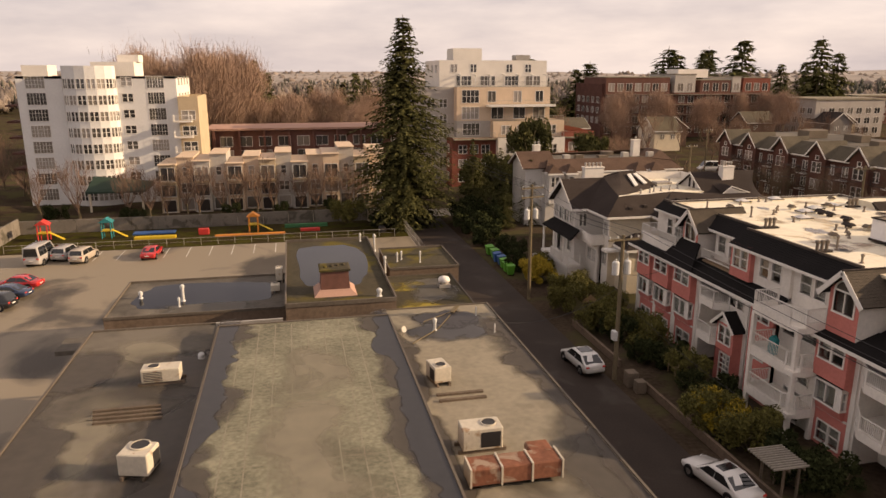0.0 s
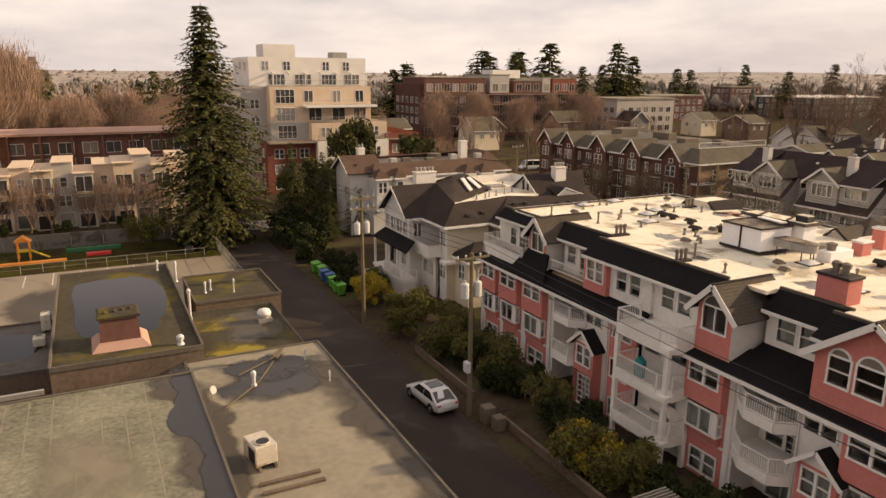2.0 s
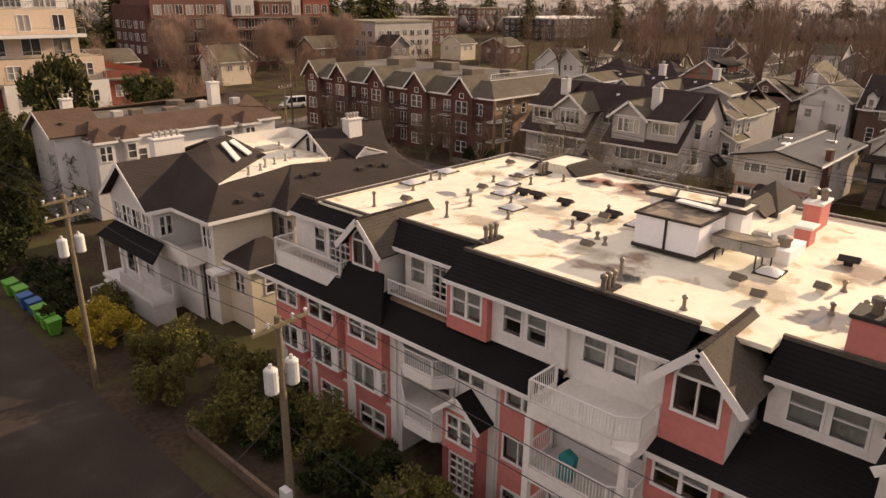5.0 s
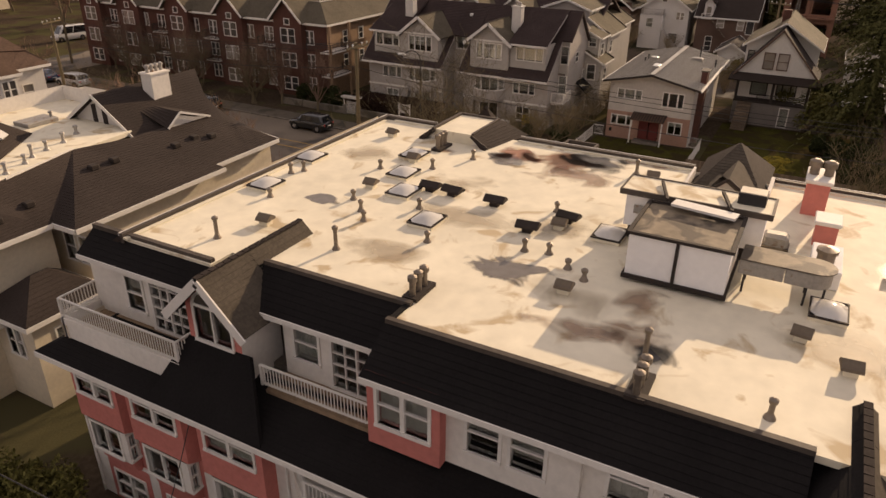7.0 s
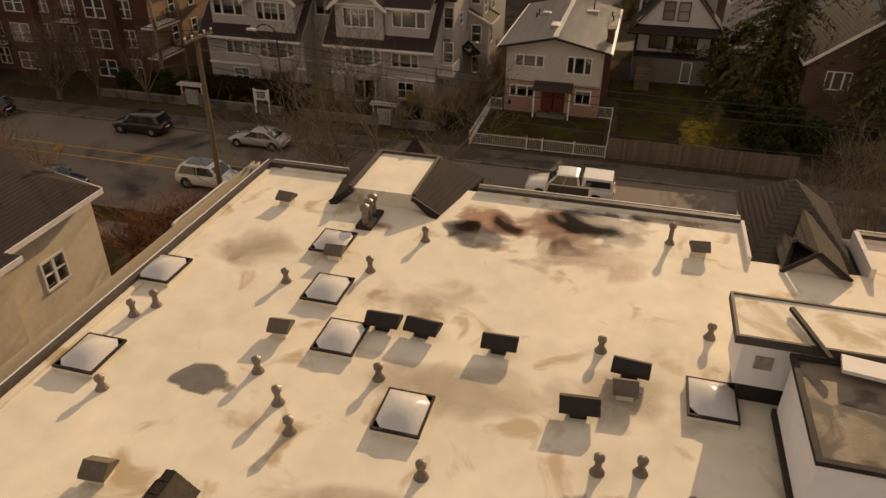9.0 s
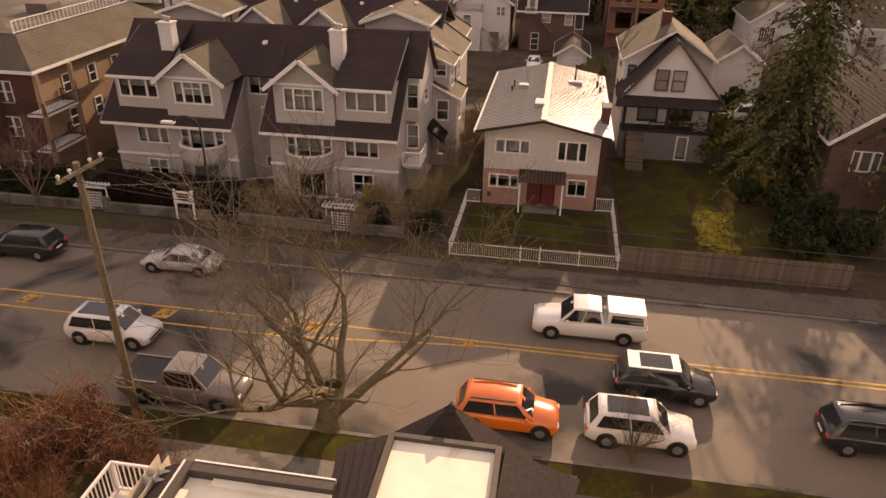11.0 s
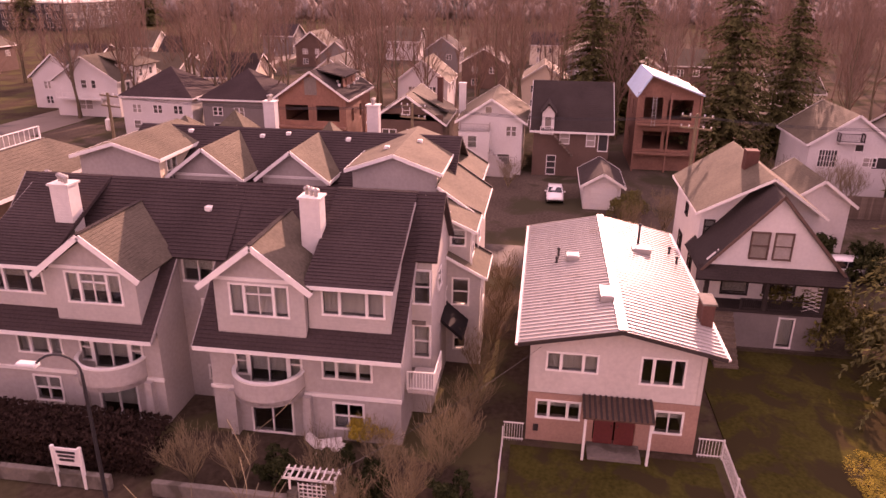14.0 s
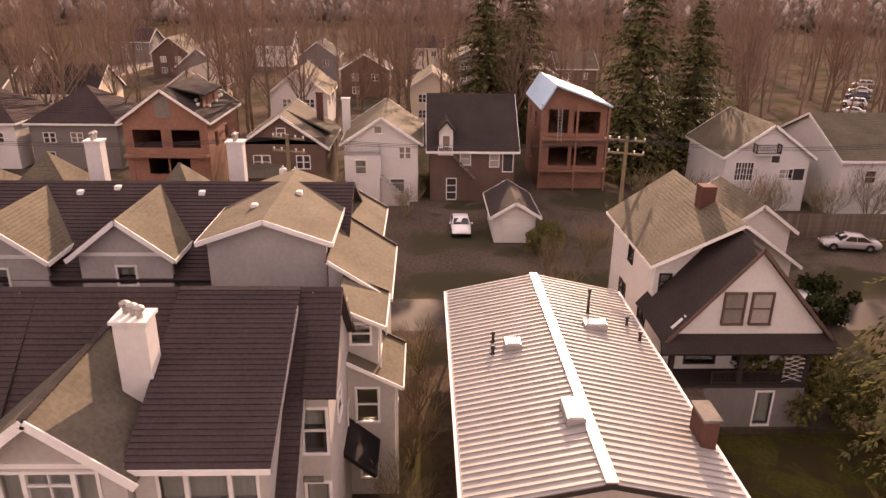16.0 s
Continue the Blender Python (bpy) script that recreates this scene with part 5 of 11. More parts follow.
for d in ((40.94, 35.6, 12.68, 41.0, 40.46, 12.88), (42.5, 35.6, 12.68, 42.56, 40.46, 12.88), (41.0, 35.6, 12.68, 42.5, 35.67, 12.88), (41.0, 40.4, 12.68, 42.5, 40.46, 12.88)):
    box_part("roof_rim", d, "edge_metal", pent2)
for y in (36.8, 38.8):
    mb = MB()
    mb.beam((42.1, y + 0.5, 12.95), (40.6, y, 12.9), 0.09, 0.09)
    part("strut", mb, "dark_trim", pent2)
box_part("vent_grille", (41.1, 39.6, 12.0, 41.15, 39.95, 12.3), "galv", pent2)
unit_box = thing("roof_condenser", "dark boxy condenser with a pale top on the penthouse roof", "condenser", (41.9, 36.35, 12.84))
mb = MB()
mb.bbox(41.55, 35.92, 12.84, 42.2, 36.78, 13.22, 0.02)
part("casing", mb, "black_metal", unit_box)
box_part("lid", (41.58, 35.95, 13.22, 42.17, 36.75, 13.25), "ac_paint", unit_box)
for x, y, rx, ry in ((47.3, 34.45, 0.85, 0.48), (34.2, 28.6, 0.62, 0.9)):
    c = thing("chimney_stack", "salmon rendered chimney with white cap and steel flues", "chimney", (x, y, 11), "roof chimneys")
    mb = MB()
    mb.box(x - rx + 0.08, y - ry + 0.08, 11, x + rx - 0.08, y + ry - 0.08, 12.25)
    part("body", mb, "pink", c)
    mb = MB()
    mb.bbox(x - rx, y - ry, 12.25, x + rx, y + ry, 12.4, 0.03)
    part("cap", mb, "dark_trim" if y < 30 else "trim", c)
    for k in (-0.25, 0.25):
        mb = MB()
        mb.lathe((x, y + k, 12.4), [(0.17, 0), (0.17, 0.3), (0.24, 0.32), (0.24, 0.52), (0.1, 0.6)], 12)
        part("flue", mb, "flue_bronze", c)

# ductwork beside the penthouse
duct = thing("roof_duct", "galvanised ventilation duct on steel legs", "duct", (40.3, 34.2, 11))
for d in ((39.0, 34.95, 11.62, 40.05, 36.2, 12.1), (39.0, 34.2, 11.62, 40.05, 34.93, 12.1)):
    mb = MB()
    mb.bbox(*d, 0.03)
    part("duct_run", mb, "galv", duct)
mb = MB()
mb.cyl((39.525, 34.2, 11.625), (39.525, 34.2, 12.095), 0.523, n=28)
part("duct_bend", mb, "galv", duct)
mb = MB()
mb.box(38.97, 34.1, 12.1, 40.08, 36.2, 12.14)
mb.cyl((39.525, 34.15, 12.1), (39.525, 34.15, 12.137), 0.553, n=28)
part("duct_cover", mb, "grimy_felt", duct)
for x, y in ((39.1, 36.0), (39.95, 36.0), (39.1, 34.3), (39.95, 34.3), (39.5, 33.8)):
    mb = MB()
    mb.cyl((x, y, 11), (x, y, 11.63), 0.035, n=6)
    part("leg", mb, "black_metal", duct)
plinth = thing("exhaust_plinth", "pale boxed roof plinth with a weathered drum vent", "vent", (41.2, 33.9, 11))
mb = MB()
mb.bbox(40.5, 33.4, 11.0, 42.6, 34.3, 11.62, 0.03)
part("body", mb, "render_white", plinth)
mb = MB()
mb.lathe((41.2, 33.9, 11.62), [(0.26, 0), (0.26, 0.28), (0.32, 0.3), (0.32, 0.42), (0.05, 0.5)], 16)
part("drum_vent", mb, "flue_bronze", plinth)
stub = thing("parapet_stub", "low salmon rendered stub wall with a stone cap on the roof", "parapet", (44.2, 33.95, 11))
box_part("body", (43.75, 33.6, 11.0, 44.65, 34.3, 11.78), "pink", stub)
mb = MB()
mb.bbox(43.66, 33.52, 11.78, 44.74, 34.38, 11.92, 0.03)
part("cap", mb, "trim", stub)
hood = thing("roof_unit", "rounded pale metal roof unit behind the penthouse", "roof unit", (42.9, 35.4, 11))
mb = MB()
mb.bbox(42.62, 35.0, 11.0, 43.2, 35.85, 11.55, 0.12)
part("casing", mb, "galv", hood)
box_part("base", (42.58, 34.96, 11.0, 43.24, 35.89, 11.12), "grimy_felt", hood)


# roof fittings
def pipe_vent(x, y, h=0.45, r=0.07):
    t = thing("vent_pipe", "grey metal plumbing vent pipe on the membrane roof", "vent", (x, y, 11), "roof vents")
    mb = MB()
    mb.lathe((x, y, 11), [(r * 2.2, 0), (r * 1.1, 0.14), (r, 0.16), (r, h)], 10)
    part("pipe", mb, "flue_bronze", t)
    mb = MB()
    mb.lathe((x, y, 11 + h), [(r * 1.5, -0.06), (r * 1.6, 0.03), (r * 0.4, 0.09)], 10)
    part("cap", mb, "flue_bronze", t)


for x, y, h in ((34.1, 52.5, 0.75), (35.4, 48.4, 0.8), (40.4, 54.4, 0.4), (42.8, 51.4, 0.35), (43.9, 49.4, 0.4), (38.5, 49.5, 0.4), (39.3, 50.4, 0.35), (37.8, 48.9, 0.35), (37.9, 53.4, 0.3), (39.8, 47.7, 0.35),
                (37.4, 46.0, 0.35), (38.4, 42.8, 0.4), (38.6, 42.0, 0.35), (37.9, 41.1, 0.3), (37.4, 40.4, 0.35), (42.1, 43.0, 0.35), (47.7, 41.4, 0.6), (43.3, 40.5, 0.35), (45.9, 48.4, 0.4), (34.1, 37.7, 0.9),
                (33.2, 34.6, 0.5), (40.9, 54.1, 0.4), (36.6, 30.6, 0.4), (37.8, 29.8, 0.35), (39.2, 30.9, 0.4), (40.5, 28.0, 0.4), (42.0, 30.0, 0.35), (44.5, 29.0, 0.4), (39.0, 26.5, 0.4)):
    pipe_vent(x, y, h)
for bx, by in ((34.15, 44.5), (32.75, 37.5), (46.5, 50.4)):
    t = thing("flue_cluster", "three steel flues on a dark curb", "vent", (bx, by, 11), "roof vents")
    box_part("curb", (bx - 0.5, by - 0.25, 11, bx + 0.7, by + 0.25, 11.12), "dark_trim", t)
    for i in range(3):
        mb = MB()
        mb.lathe((bx - 0.3 + 0.35 * i, by, 11.12), [(0.1, 0), (0.1, 0.45), (0.15, 0.47), (0.15, 0.62), (0.05, 0.68)], 10)
        part("flue", mb, "flue_bronze", t)


def skylight(x, y, w=1.2, d=1.0):
    t = thing("skylight", "domed acrylic skylight on a dark curb", "skylight", (x, y, 11), "roof skylights")
    box_part("curb", (x - w / 2, y - d / 2, 11, x + w / 2, y + d / 2, 11.12), "membrane", t)
    box_part("frame", (x - w / 2 - 0.02, y - d / 2 - 0.02, 11.12, x + w / 2 + 0.02, y + d / 2 + 0.02, 11.18), "dark_trim", t)
    mb = MB()
    n = 6
    pts = [(x - w / 2 * 0.94 + w * 0.94 * i / n, y - d / 2 * 0.94 + d * 0.94 * j / n, 11.18 + 0.2 * (1 - (2 * i / n - 1) ** 2) * (1 - (2 * j / n - 1) ** 2)) for j in range(n + 1) for i in range(n + 1)]
    mb.add(pts, [(j * 7 + i, j * 7 + i + 1, (j + 1) * 7 + i + 1, (j + 1) * 7 + i) for j in range(n) for i in range(n)])
    part("dome", mb, "dome", t, smooth=True)


for x, y in ((38.7, 54.3), (42.3, 54.8), (44.9, 50.9), (42.6, 50.1), (40.8, 49.0), (38.8, 46.8), (40.9, 40.6), (38.9, 33.6), (36.0, 29.0)):
    skylight(x, y)


def box_vent(x, y, dark, rot=0.3, s=0.78):
    t = thing("roof_vent", "hooded sheet-metal roof vent" if not dark else "dark hooded roof exhaust vent", "vent", (0, 0, 0), "roof vents")
    mb = MB()
    mb.box(-0.22 * s, -0.22 * s, 0, 0.22 * s, 0.22 * s, 0.3 * s)
    part("throat", mb, "membrane" if not dark else "dark_trim", t)
    mb = MB()
    w = 0.34 * s if not dark else 0.28
    L = 0.34 * s if not dark else 0.42
    mb.prism([(-w, -L, 0.26 * s), (w, -L, 0.26 * s), (w * 0.9, -L, 0.36 * s), (0, -L, 0.56 * s), (-w * 0.9, -L, 0.36 * s)], (0, 2 * L, 0))
    part("hood", mb, "hood_tan" if not dark else "dark_trim", t)
    t.matrix_basis = pose(x, y, 11, 0, 0, math.degrees(rot))


for x, y, dark in ((41.6, 48.2, 1), (41.6, 47.2, 1), (41.5, 45.3, 1), (39.9, 43.3, 1), (41.4, 42.3, 1), (35.8, 51.8, 0), (47.0, 53.4, 0), (40.7, 50.5, 0), (44.3, 50.6, 0), (40.7, 42.4, 0), (36.4, 40.7, 0),
                   (37.1, 34.2, 0), (36.0, 33.0, 0), (47.3, 40.6, 0), (38.5, 31.5, 0), (40.6, 27.5, 1), (42.5, 31.6, 1), (37.5, 27.8, 0), (36.2, 26.4, 1)):
    box_vent(x, y, dark, 0.12 * math.sin(x * 7 + y))

# small railed balcony at the north-east corner
slab(pk, 47.4, 51.0, N_END + 0.05, N_END + 1.1, 8.2, 8.4, "stucco_white", "balcony_floor")
picket_rail(pk, [(47.4, N_END + 0.1), (47.4, N_END + 1.05), (51.0, N_END + 1.05), (51.0, N_END + 0.1)], 8.4, 0.9, 0.13)
# low hatch at the street-side edge


# ---- east side of the street ----
# two-storey house with a ribbed metal roof
mh = thing("house", "two-storey stucco and brick house with a pale ribbed metal roof", "house", (95, 49.4, 0))
Y0, Y1 = 45.4, 53.5
wall(mh, (87.9, Y1), (87.9, Y0), 2.75, 5.7, [(Y1 - 51.5, 4.1, 2.3, 0.85, "slider3"), (Y1 - 47.3, 3.75, 1.9, 1.3, "slider3")], "stucco_warm", gable=(4.05, 6.55))
wall(mh, (87.85, Y1), (87.85, Y0), 0, 2.75, [(Y1 - 52.0, 1.45, 2.0, 0.85, "slider3"), (Y1 - 49.25, 0.25, 2.0, 2.05, "open"), (Y1 - 46.75, 1.15, 1.2, 1.1, "slider")], "brick_pink")
wall(mh, (87.85, Y0), (103.2, Y0), 0, 5.7, [(3, 3.9, 1.2, 1, "slider"), (8, 3.9, 1.6, 1, "slider"), (12, 1.2, 1.4, 1, "slider")], "stucco_warm")
wall(mh, (103.2, Y0), (103.2, Y1), 0, 5.7, [(2.5, 3.8, 1.6, 1.2, "slider"), (5.8, 3.8, 1.6, 1.2, "slider")], "stucco_warm", gable=(4.05, 6.55))
wall(mh, (103.2, Y1), (87.85, Y1), 0, 5.7, [(4, 3.9, 1.2, 1, "slider"), (10, 3.9, 1.6, 1, "slider")], "stucco_warm")
slab(mh, 88.2, 103, Y0 + 0.3, Y1 - 0.3, 2.6, 2.8)
for s, ye in ((-1, 44.75), (1, 54.1)):
    e0, e1 = Vector((87.05, ye, 5.82)), Vector((104.0, ye, 5.82))
    r0, r1 = Vector((87.05, 49.43, 6.82)), Vector((104.0, 49.43, 6.82))
    mb = MB()
    quad = [e0, e1, r1, r0] if s < 0 else [e1, e0, r0, r1]
    mb.prism(quad, (0, 0, -0.14))
    part("roof", mb, "metal_roof", mh)
    d = (r0 - e0)
    rib = MB()
    nrm = Vector((0, -d.z, d.y)).normalized() * (1 if s < 0 else -1)
    rib.beam(d * 0.012, d * 0.985, 0.035, 0.055, up=nrm)
    rm = rib.mesh("rib", "metal_roof")
    for i in range(46):
        place(rm, "rib", Matrix.Translation(e0 + (e1 - e0) * ((i + 0.5) / 46) + nrm * 0.025), mh)
    boards(mh, [((87.03, ye, 5.72), (87.03, 49.43, 6.72)), ((104.02, ye, 5.72), (104.02, 49.43, 6.72))], "dark_trim", 0.05, 0.2)
    gut = MB()
    gut.beam((87.05, ye - 0.06 if s < 0 else ye + 0.06, 5.72), (104, ye - 0.06 if s < 0 else ye + 0.06, 5.72), 0.14, 0.12)
    part("gutter", gut, "trim", mh)
mb = MB()
mb.beam((87.03, 49.43, 6.85), (104.02, 49.43, 6.85), 0.42, 0.06)
part("ridge_cap", mb, "metal_roof", mh)
for x, y, w, d2 in ((91.0, 49.9, 1.5, 0.7), (96.7, 51.4, 0.75, 0.75), (98.6, 47.3, 0.7, 1.1)):
    z = 6.82 - abs(y - 49.43) * 0.21
    mb = MB()
    mb.bbox(x - w / 2, y - d2 / 2, z - 0.05, x + w / 2, y + d2 / 2, z + 0.28, 0.03)
    part("skylight", mb, "metal_roof", mh)
    box_part("skylight_pane", (x - w / 2 + 0.08, y - d2 / 2 + 0.08, z + 0.27, x + w / 2 - 0.08, y + d2 / 2 - 0.08, z + 0.3), "dome", mh)
for x, y, h in ((100.1, 47.3, 1.2), (99.5, 45.5, 0.4), (98.0, 45.3, 0.4), (97.4, 52.2, 0.45), (96.4, 52.3, 0.3)):
    z = 6.82 - abs(y - 49.43) * 0.21
    mb = MB()
    mb.lathe((x, y, z - 0.05), [(0.13, 0), (0.07, 0.12), (0.06, h), (0.1, h), (0.1, h + 0.1), (0.03, h + 0.14)], 10)
    part("vent_pipe", mb, "black_metal", mh)
mb = MB()
mb.box(90.0, 44.85, 0, 91.2, 45.4, 7.0)
part("chimney", mb, "brick_brown", mh)
mb = MB()
mb.bbox(89.92, 44.77, 7.0, 91.28, 45.48, 7.12, 0.02)
part("chimney_cap", mb, "concrete", mh)
for k in (-0.5, 0.5):
    mb = MB()
    mb.bbox(87.72, 49.25 + k - 0.46, 0.25, 87.8, 49.25 + k + 0.46, 2.28, 0.01)
    dr = part("door", mb, "door_red", mh)
    hd = MB()
    hd.cyl((87.68, 49.25 + k * 0.3, 1.25), (87.68, 49.25 + k * 0.3, 1.4), 0.02, n=6)
    h_ob = part("handle", hd, "chrome")
    h_ob.parent = dr
box_part("porch_step", (86.6, 48.0, 0, 87.84, 50.5, 0.22), "concrete", mh)
porch = MB()
porch.prism([(86.4, 47.6, 2.42), (87.84, 47.6, 2.78), (87.84, 47.6, 2.86), (86.4, 47.6, 2.5)], (0, 3.3, 0))
part("porch_roof", porch, "tile_brown", mh)
rm = MB()
rm.beam((86.4, 0, 2.53), (87.84, 0, 2.89), 0.1, 0.06)
rm = rm.mesh("porch_rib", "dark_trim")
for i in range(13):
    place(rm, "porch_rib", Matrix.Translation((0, 47.7 + 0.26 * i, 0)), mh)
for y in (47.75, 50.75):
    mb = MB()
    mb.bbox(86.5, y - 0.06, 0, 86.62, y + 0.06, 2.45, 0.01)
    part("porch_post", mb, "trim", mh)
mb = MB()
mb.box(87.75, 52.9, 0.6, 87.84, 53.15, 0.95)
part("meter_box", mb, "dark_trim", mh)

# white picket fence round its lawn
fen = thing("picket_fence", "white metal picket fence round the front lawn", "fence", (79.2, 49.5, 0))
FP = [(87.0, 54.6), (79.2, 54.6), (79.2, 50.1), (79.2, 48.9), (79.2, 44.1), (87.6, 44.1)]
picket = MB()
picket.box(-0.011, -0.011, 0.1, 0.011, 0.011, 1.12)
picket_m = picket.mesh("picket", "rail")
post = MB()
post.bbox(-0.035, -0.035, 0.04, 0.035, 0.035, 1.2, 0.01)
post_m = post.mesh("post", "rail")
count = 0
for p, q in zip(FP[:-1], FP[1:]):
    p, q = Vector((*p, 0)), Vector((*q, 0))
    L = (q - p).length
    for zz in (0.2, 1.0):
        mb = MB()
        mb.beam(p + Vector((0, 0, zz)), q + Vector((0, 0, zz)), 0.03, 0.035)
        part("rail", mb, "rail", fen)
    n = int(L / 0.135)
    for i in range(n):
        place(picket_m, "picket", Matrix.Translation(p + (q - p) * ((i + 0.5) / n)), fen)
    for i in range(max(1, int(L / 2.4)) + 1):
        place(post_m, "post", Matrix.Translation(p + (q - p) * (i / max(1, int(L / 2.4)))), fen)
for ya, yb, x in ((54.6, 53.6, 87.5), (45.3, 44.1, 87.6)):
    gate = box_part("side_gate", (x - 0.02, min(ya, yb), 1.1, x + 0.02, max(ya, yb), 1.16), "rail", fen)
    box_part("gate_rail", (x - 0.02, min(ya, yb), 0.2, x + 0.02, max(ya, yb), 0.25), "rail", gate)
    for k in range(8):
        place(picket_m, "picket", Matrix.Translation((x, ya + (yb - ya) * (k + 0.5) / 8, 0)), gate)

# steep-gabled old house
ch = thing("house", "old white gabled house with dark steep roof and porch", "house", (105, 39.5, 0))
wall(ch, (99.6, 43.2), (99.6, 35.7), 5.35, 5.75, (), "siding_white", trim="dark_trim", gable=(3.7, 9.85))
for y in (39.0, 37.6 + 2.75):
    m = Matrix.Translation((99.5, y, 6.1)) @ Matrix(((0, -1, 0, 0), (1, 0, 0, 0), (0, 0, 1, 0), (0, 0, 0, 1)))
    add_window(ch, m, "dh", 0.92, 1.55, "siding_brown", True)
box_walls(ch, 101.2, 111.5, 35.9, 43.1, 0, 5.4, "siding_white", [(2.2, 3.0, 1.5, 1.9, "plain"), (4.9, 3.2, 1.8, 1.4, "slider3")],
          south=[(3, 3.2, 1.2, 1.2, "dh2"), (7, 3.2, 1.2, 1.2, "dh2")], north=[(3, 3.2, 1.2, 1.2, "dh2"), (7, 3.2, 1.2, 1.2, "dh2")], trim="dark_trim")
# Shade under the porch put into colour: grey siding, dark floor and ceiling.
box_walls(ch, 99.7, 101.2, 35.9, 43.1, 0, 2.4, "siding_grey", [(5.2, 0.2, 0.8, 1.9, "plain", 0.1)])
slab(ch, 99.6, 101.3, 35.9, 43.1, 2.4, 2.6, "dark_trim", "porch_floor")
picket_rail(ch, [(99.7, 40.8), (99.7, 36.0)], 2.6, 0.7, 0.12, "dark_trim")
for y in (36.05, 39.4, 42.95):
    mb = MB()
    mb.bbox(99.65, y - 0.13, 2.6, 99.9, y + 0.13, 5.35, 0.02)
    part("porch_post", mb, "dark_trim", ch)
lat = MB()
for i in range(9):
    lat.beam((99.68, 36.1, 2.7 + 0.25 * i), (99.68, 37.2, 3.1 + 0.25 * i), 0.02, 0.03)
    lat.beam((99.7, 37.2, 2.7 + 0.25 * i), (99.7, 36.1, 3.1 + 0.25 * i), 0.02, 0.03)
part("lattice", lat, "trim", ch)
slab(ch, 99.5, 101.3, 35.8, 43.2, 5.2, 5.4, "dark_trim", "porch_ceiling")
for i in range(11):
    box_part("step", (96.6 + 0.28 * i, 41.2, 0, 96.9 + 0.28 * i, 42.6, 0.22 * (i + 1)), "fence_wood", ch)
roof_plane(ch, (98.7, 43.9, 4.85), (98.7, 35.0, 4.85), (99.6, 35.2, 5.5), (99.6, 43.7, 5.5), "shingle_dark", 0.2, "skirt_roof")
ZR = 10.1
for s in (1, -1):
    ye = 39.5 + s * 4.2
    ze = 5.1 if s > 0 else 5.4
    e0, e1, r0, r1 = (99.25, ye, ze), (104.0, ye, ze), (99.25, 39.5, ZR), (104.0, 39.5, ZR)
    roof_plane(ch, *((e0, e1, r1, r0) if s < 0 else (e1, e0, r0, r1)), "shingle_dark", 0.22)
    boards(ch, [((99.22, ye, ze - 0.08), (99.22, 39.5, ZR - 0.1))], "siding_brown", 0.06, 0.16)
    yd = 39.5 + s * 4.0
    e0, e1, r0, r1 = (102.8, yd, 7.75), (112.2, yd, 7.75), (101.4, 39.5, 10.55), (112.2, 39.5, 10.55)
    roof_plane(ch, *((e0, e1, r1, r0) if s < 0 else (e1, e0, r0, r1)), "shingle_tan", 0.22)
    boards(ch, [((102.8, yd, 7.66), (101.4, 39.5, 10.45)), ((102.8, yd, 7.66), (112.2, yd, 7.66))], "trim", 0.06, 0.16)
    p, q = ((103.2, 39.5 - 3.6), (111.5, 39.5 - 3.6)) if s < 0 else ((111.5, 39.5 + 3.6), (103.2, 39.5 + 3.6))
    wall(ch, p, q, 5.4, 8.0, [(4, 6.2, 0.8, 1.1, "dh")], "siding_white", trim="dark_trim")
wall(ch, (103.2, 43.1), (103.2, 35.9), 5.4, 8.0, [(0.6, 6.3, 0.5, 0.8, "dh")], "siding_white", gable=(3.6, 10.4), trim="dark_trim")
wall(ch, (111.5, 35.9), (111.5, 43.1), 5.4, 8.0, [(3.6, 6.2, 1.4, 1.2, "dh2")], "siding_white", gable=(3.6, 10.4), trim="dark_trim")
mb = MB()
mb.box(105.4, 39.5, 9.6, 106.2, 40.3, 11.3)
part("chimney", mb, "brick_brown", ch)

# grey stucco townhouses along the street
th1 = thing("townhouse_block", "grey stucco townhouses with steep plum shingle roofs", "townhouses", (91, 70, 0))
RX, RZ = 91.9, 11.4
EX, EZ2 = 85.25, 5.25
SL = (RZ - EZ2) / (RX - EX)


def t_wall(y1, y0, z0, z1, holes, mats, x):
    return wall(th1, (x, y1), (x, y0), z0, z1, [(y1 - h[0], *h[1:]) for h in holes], mats)


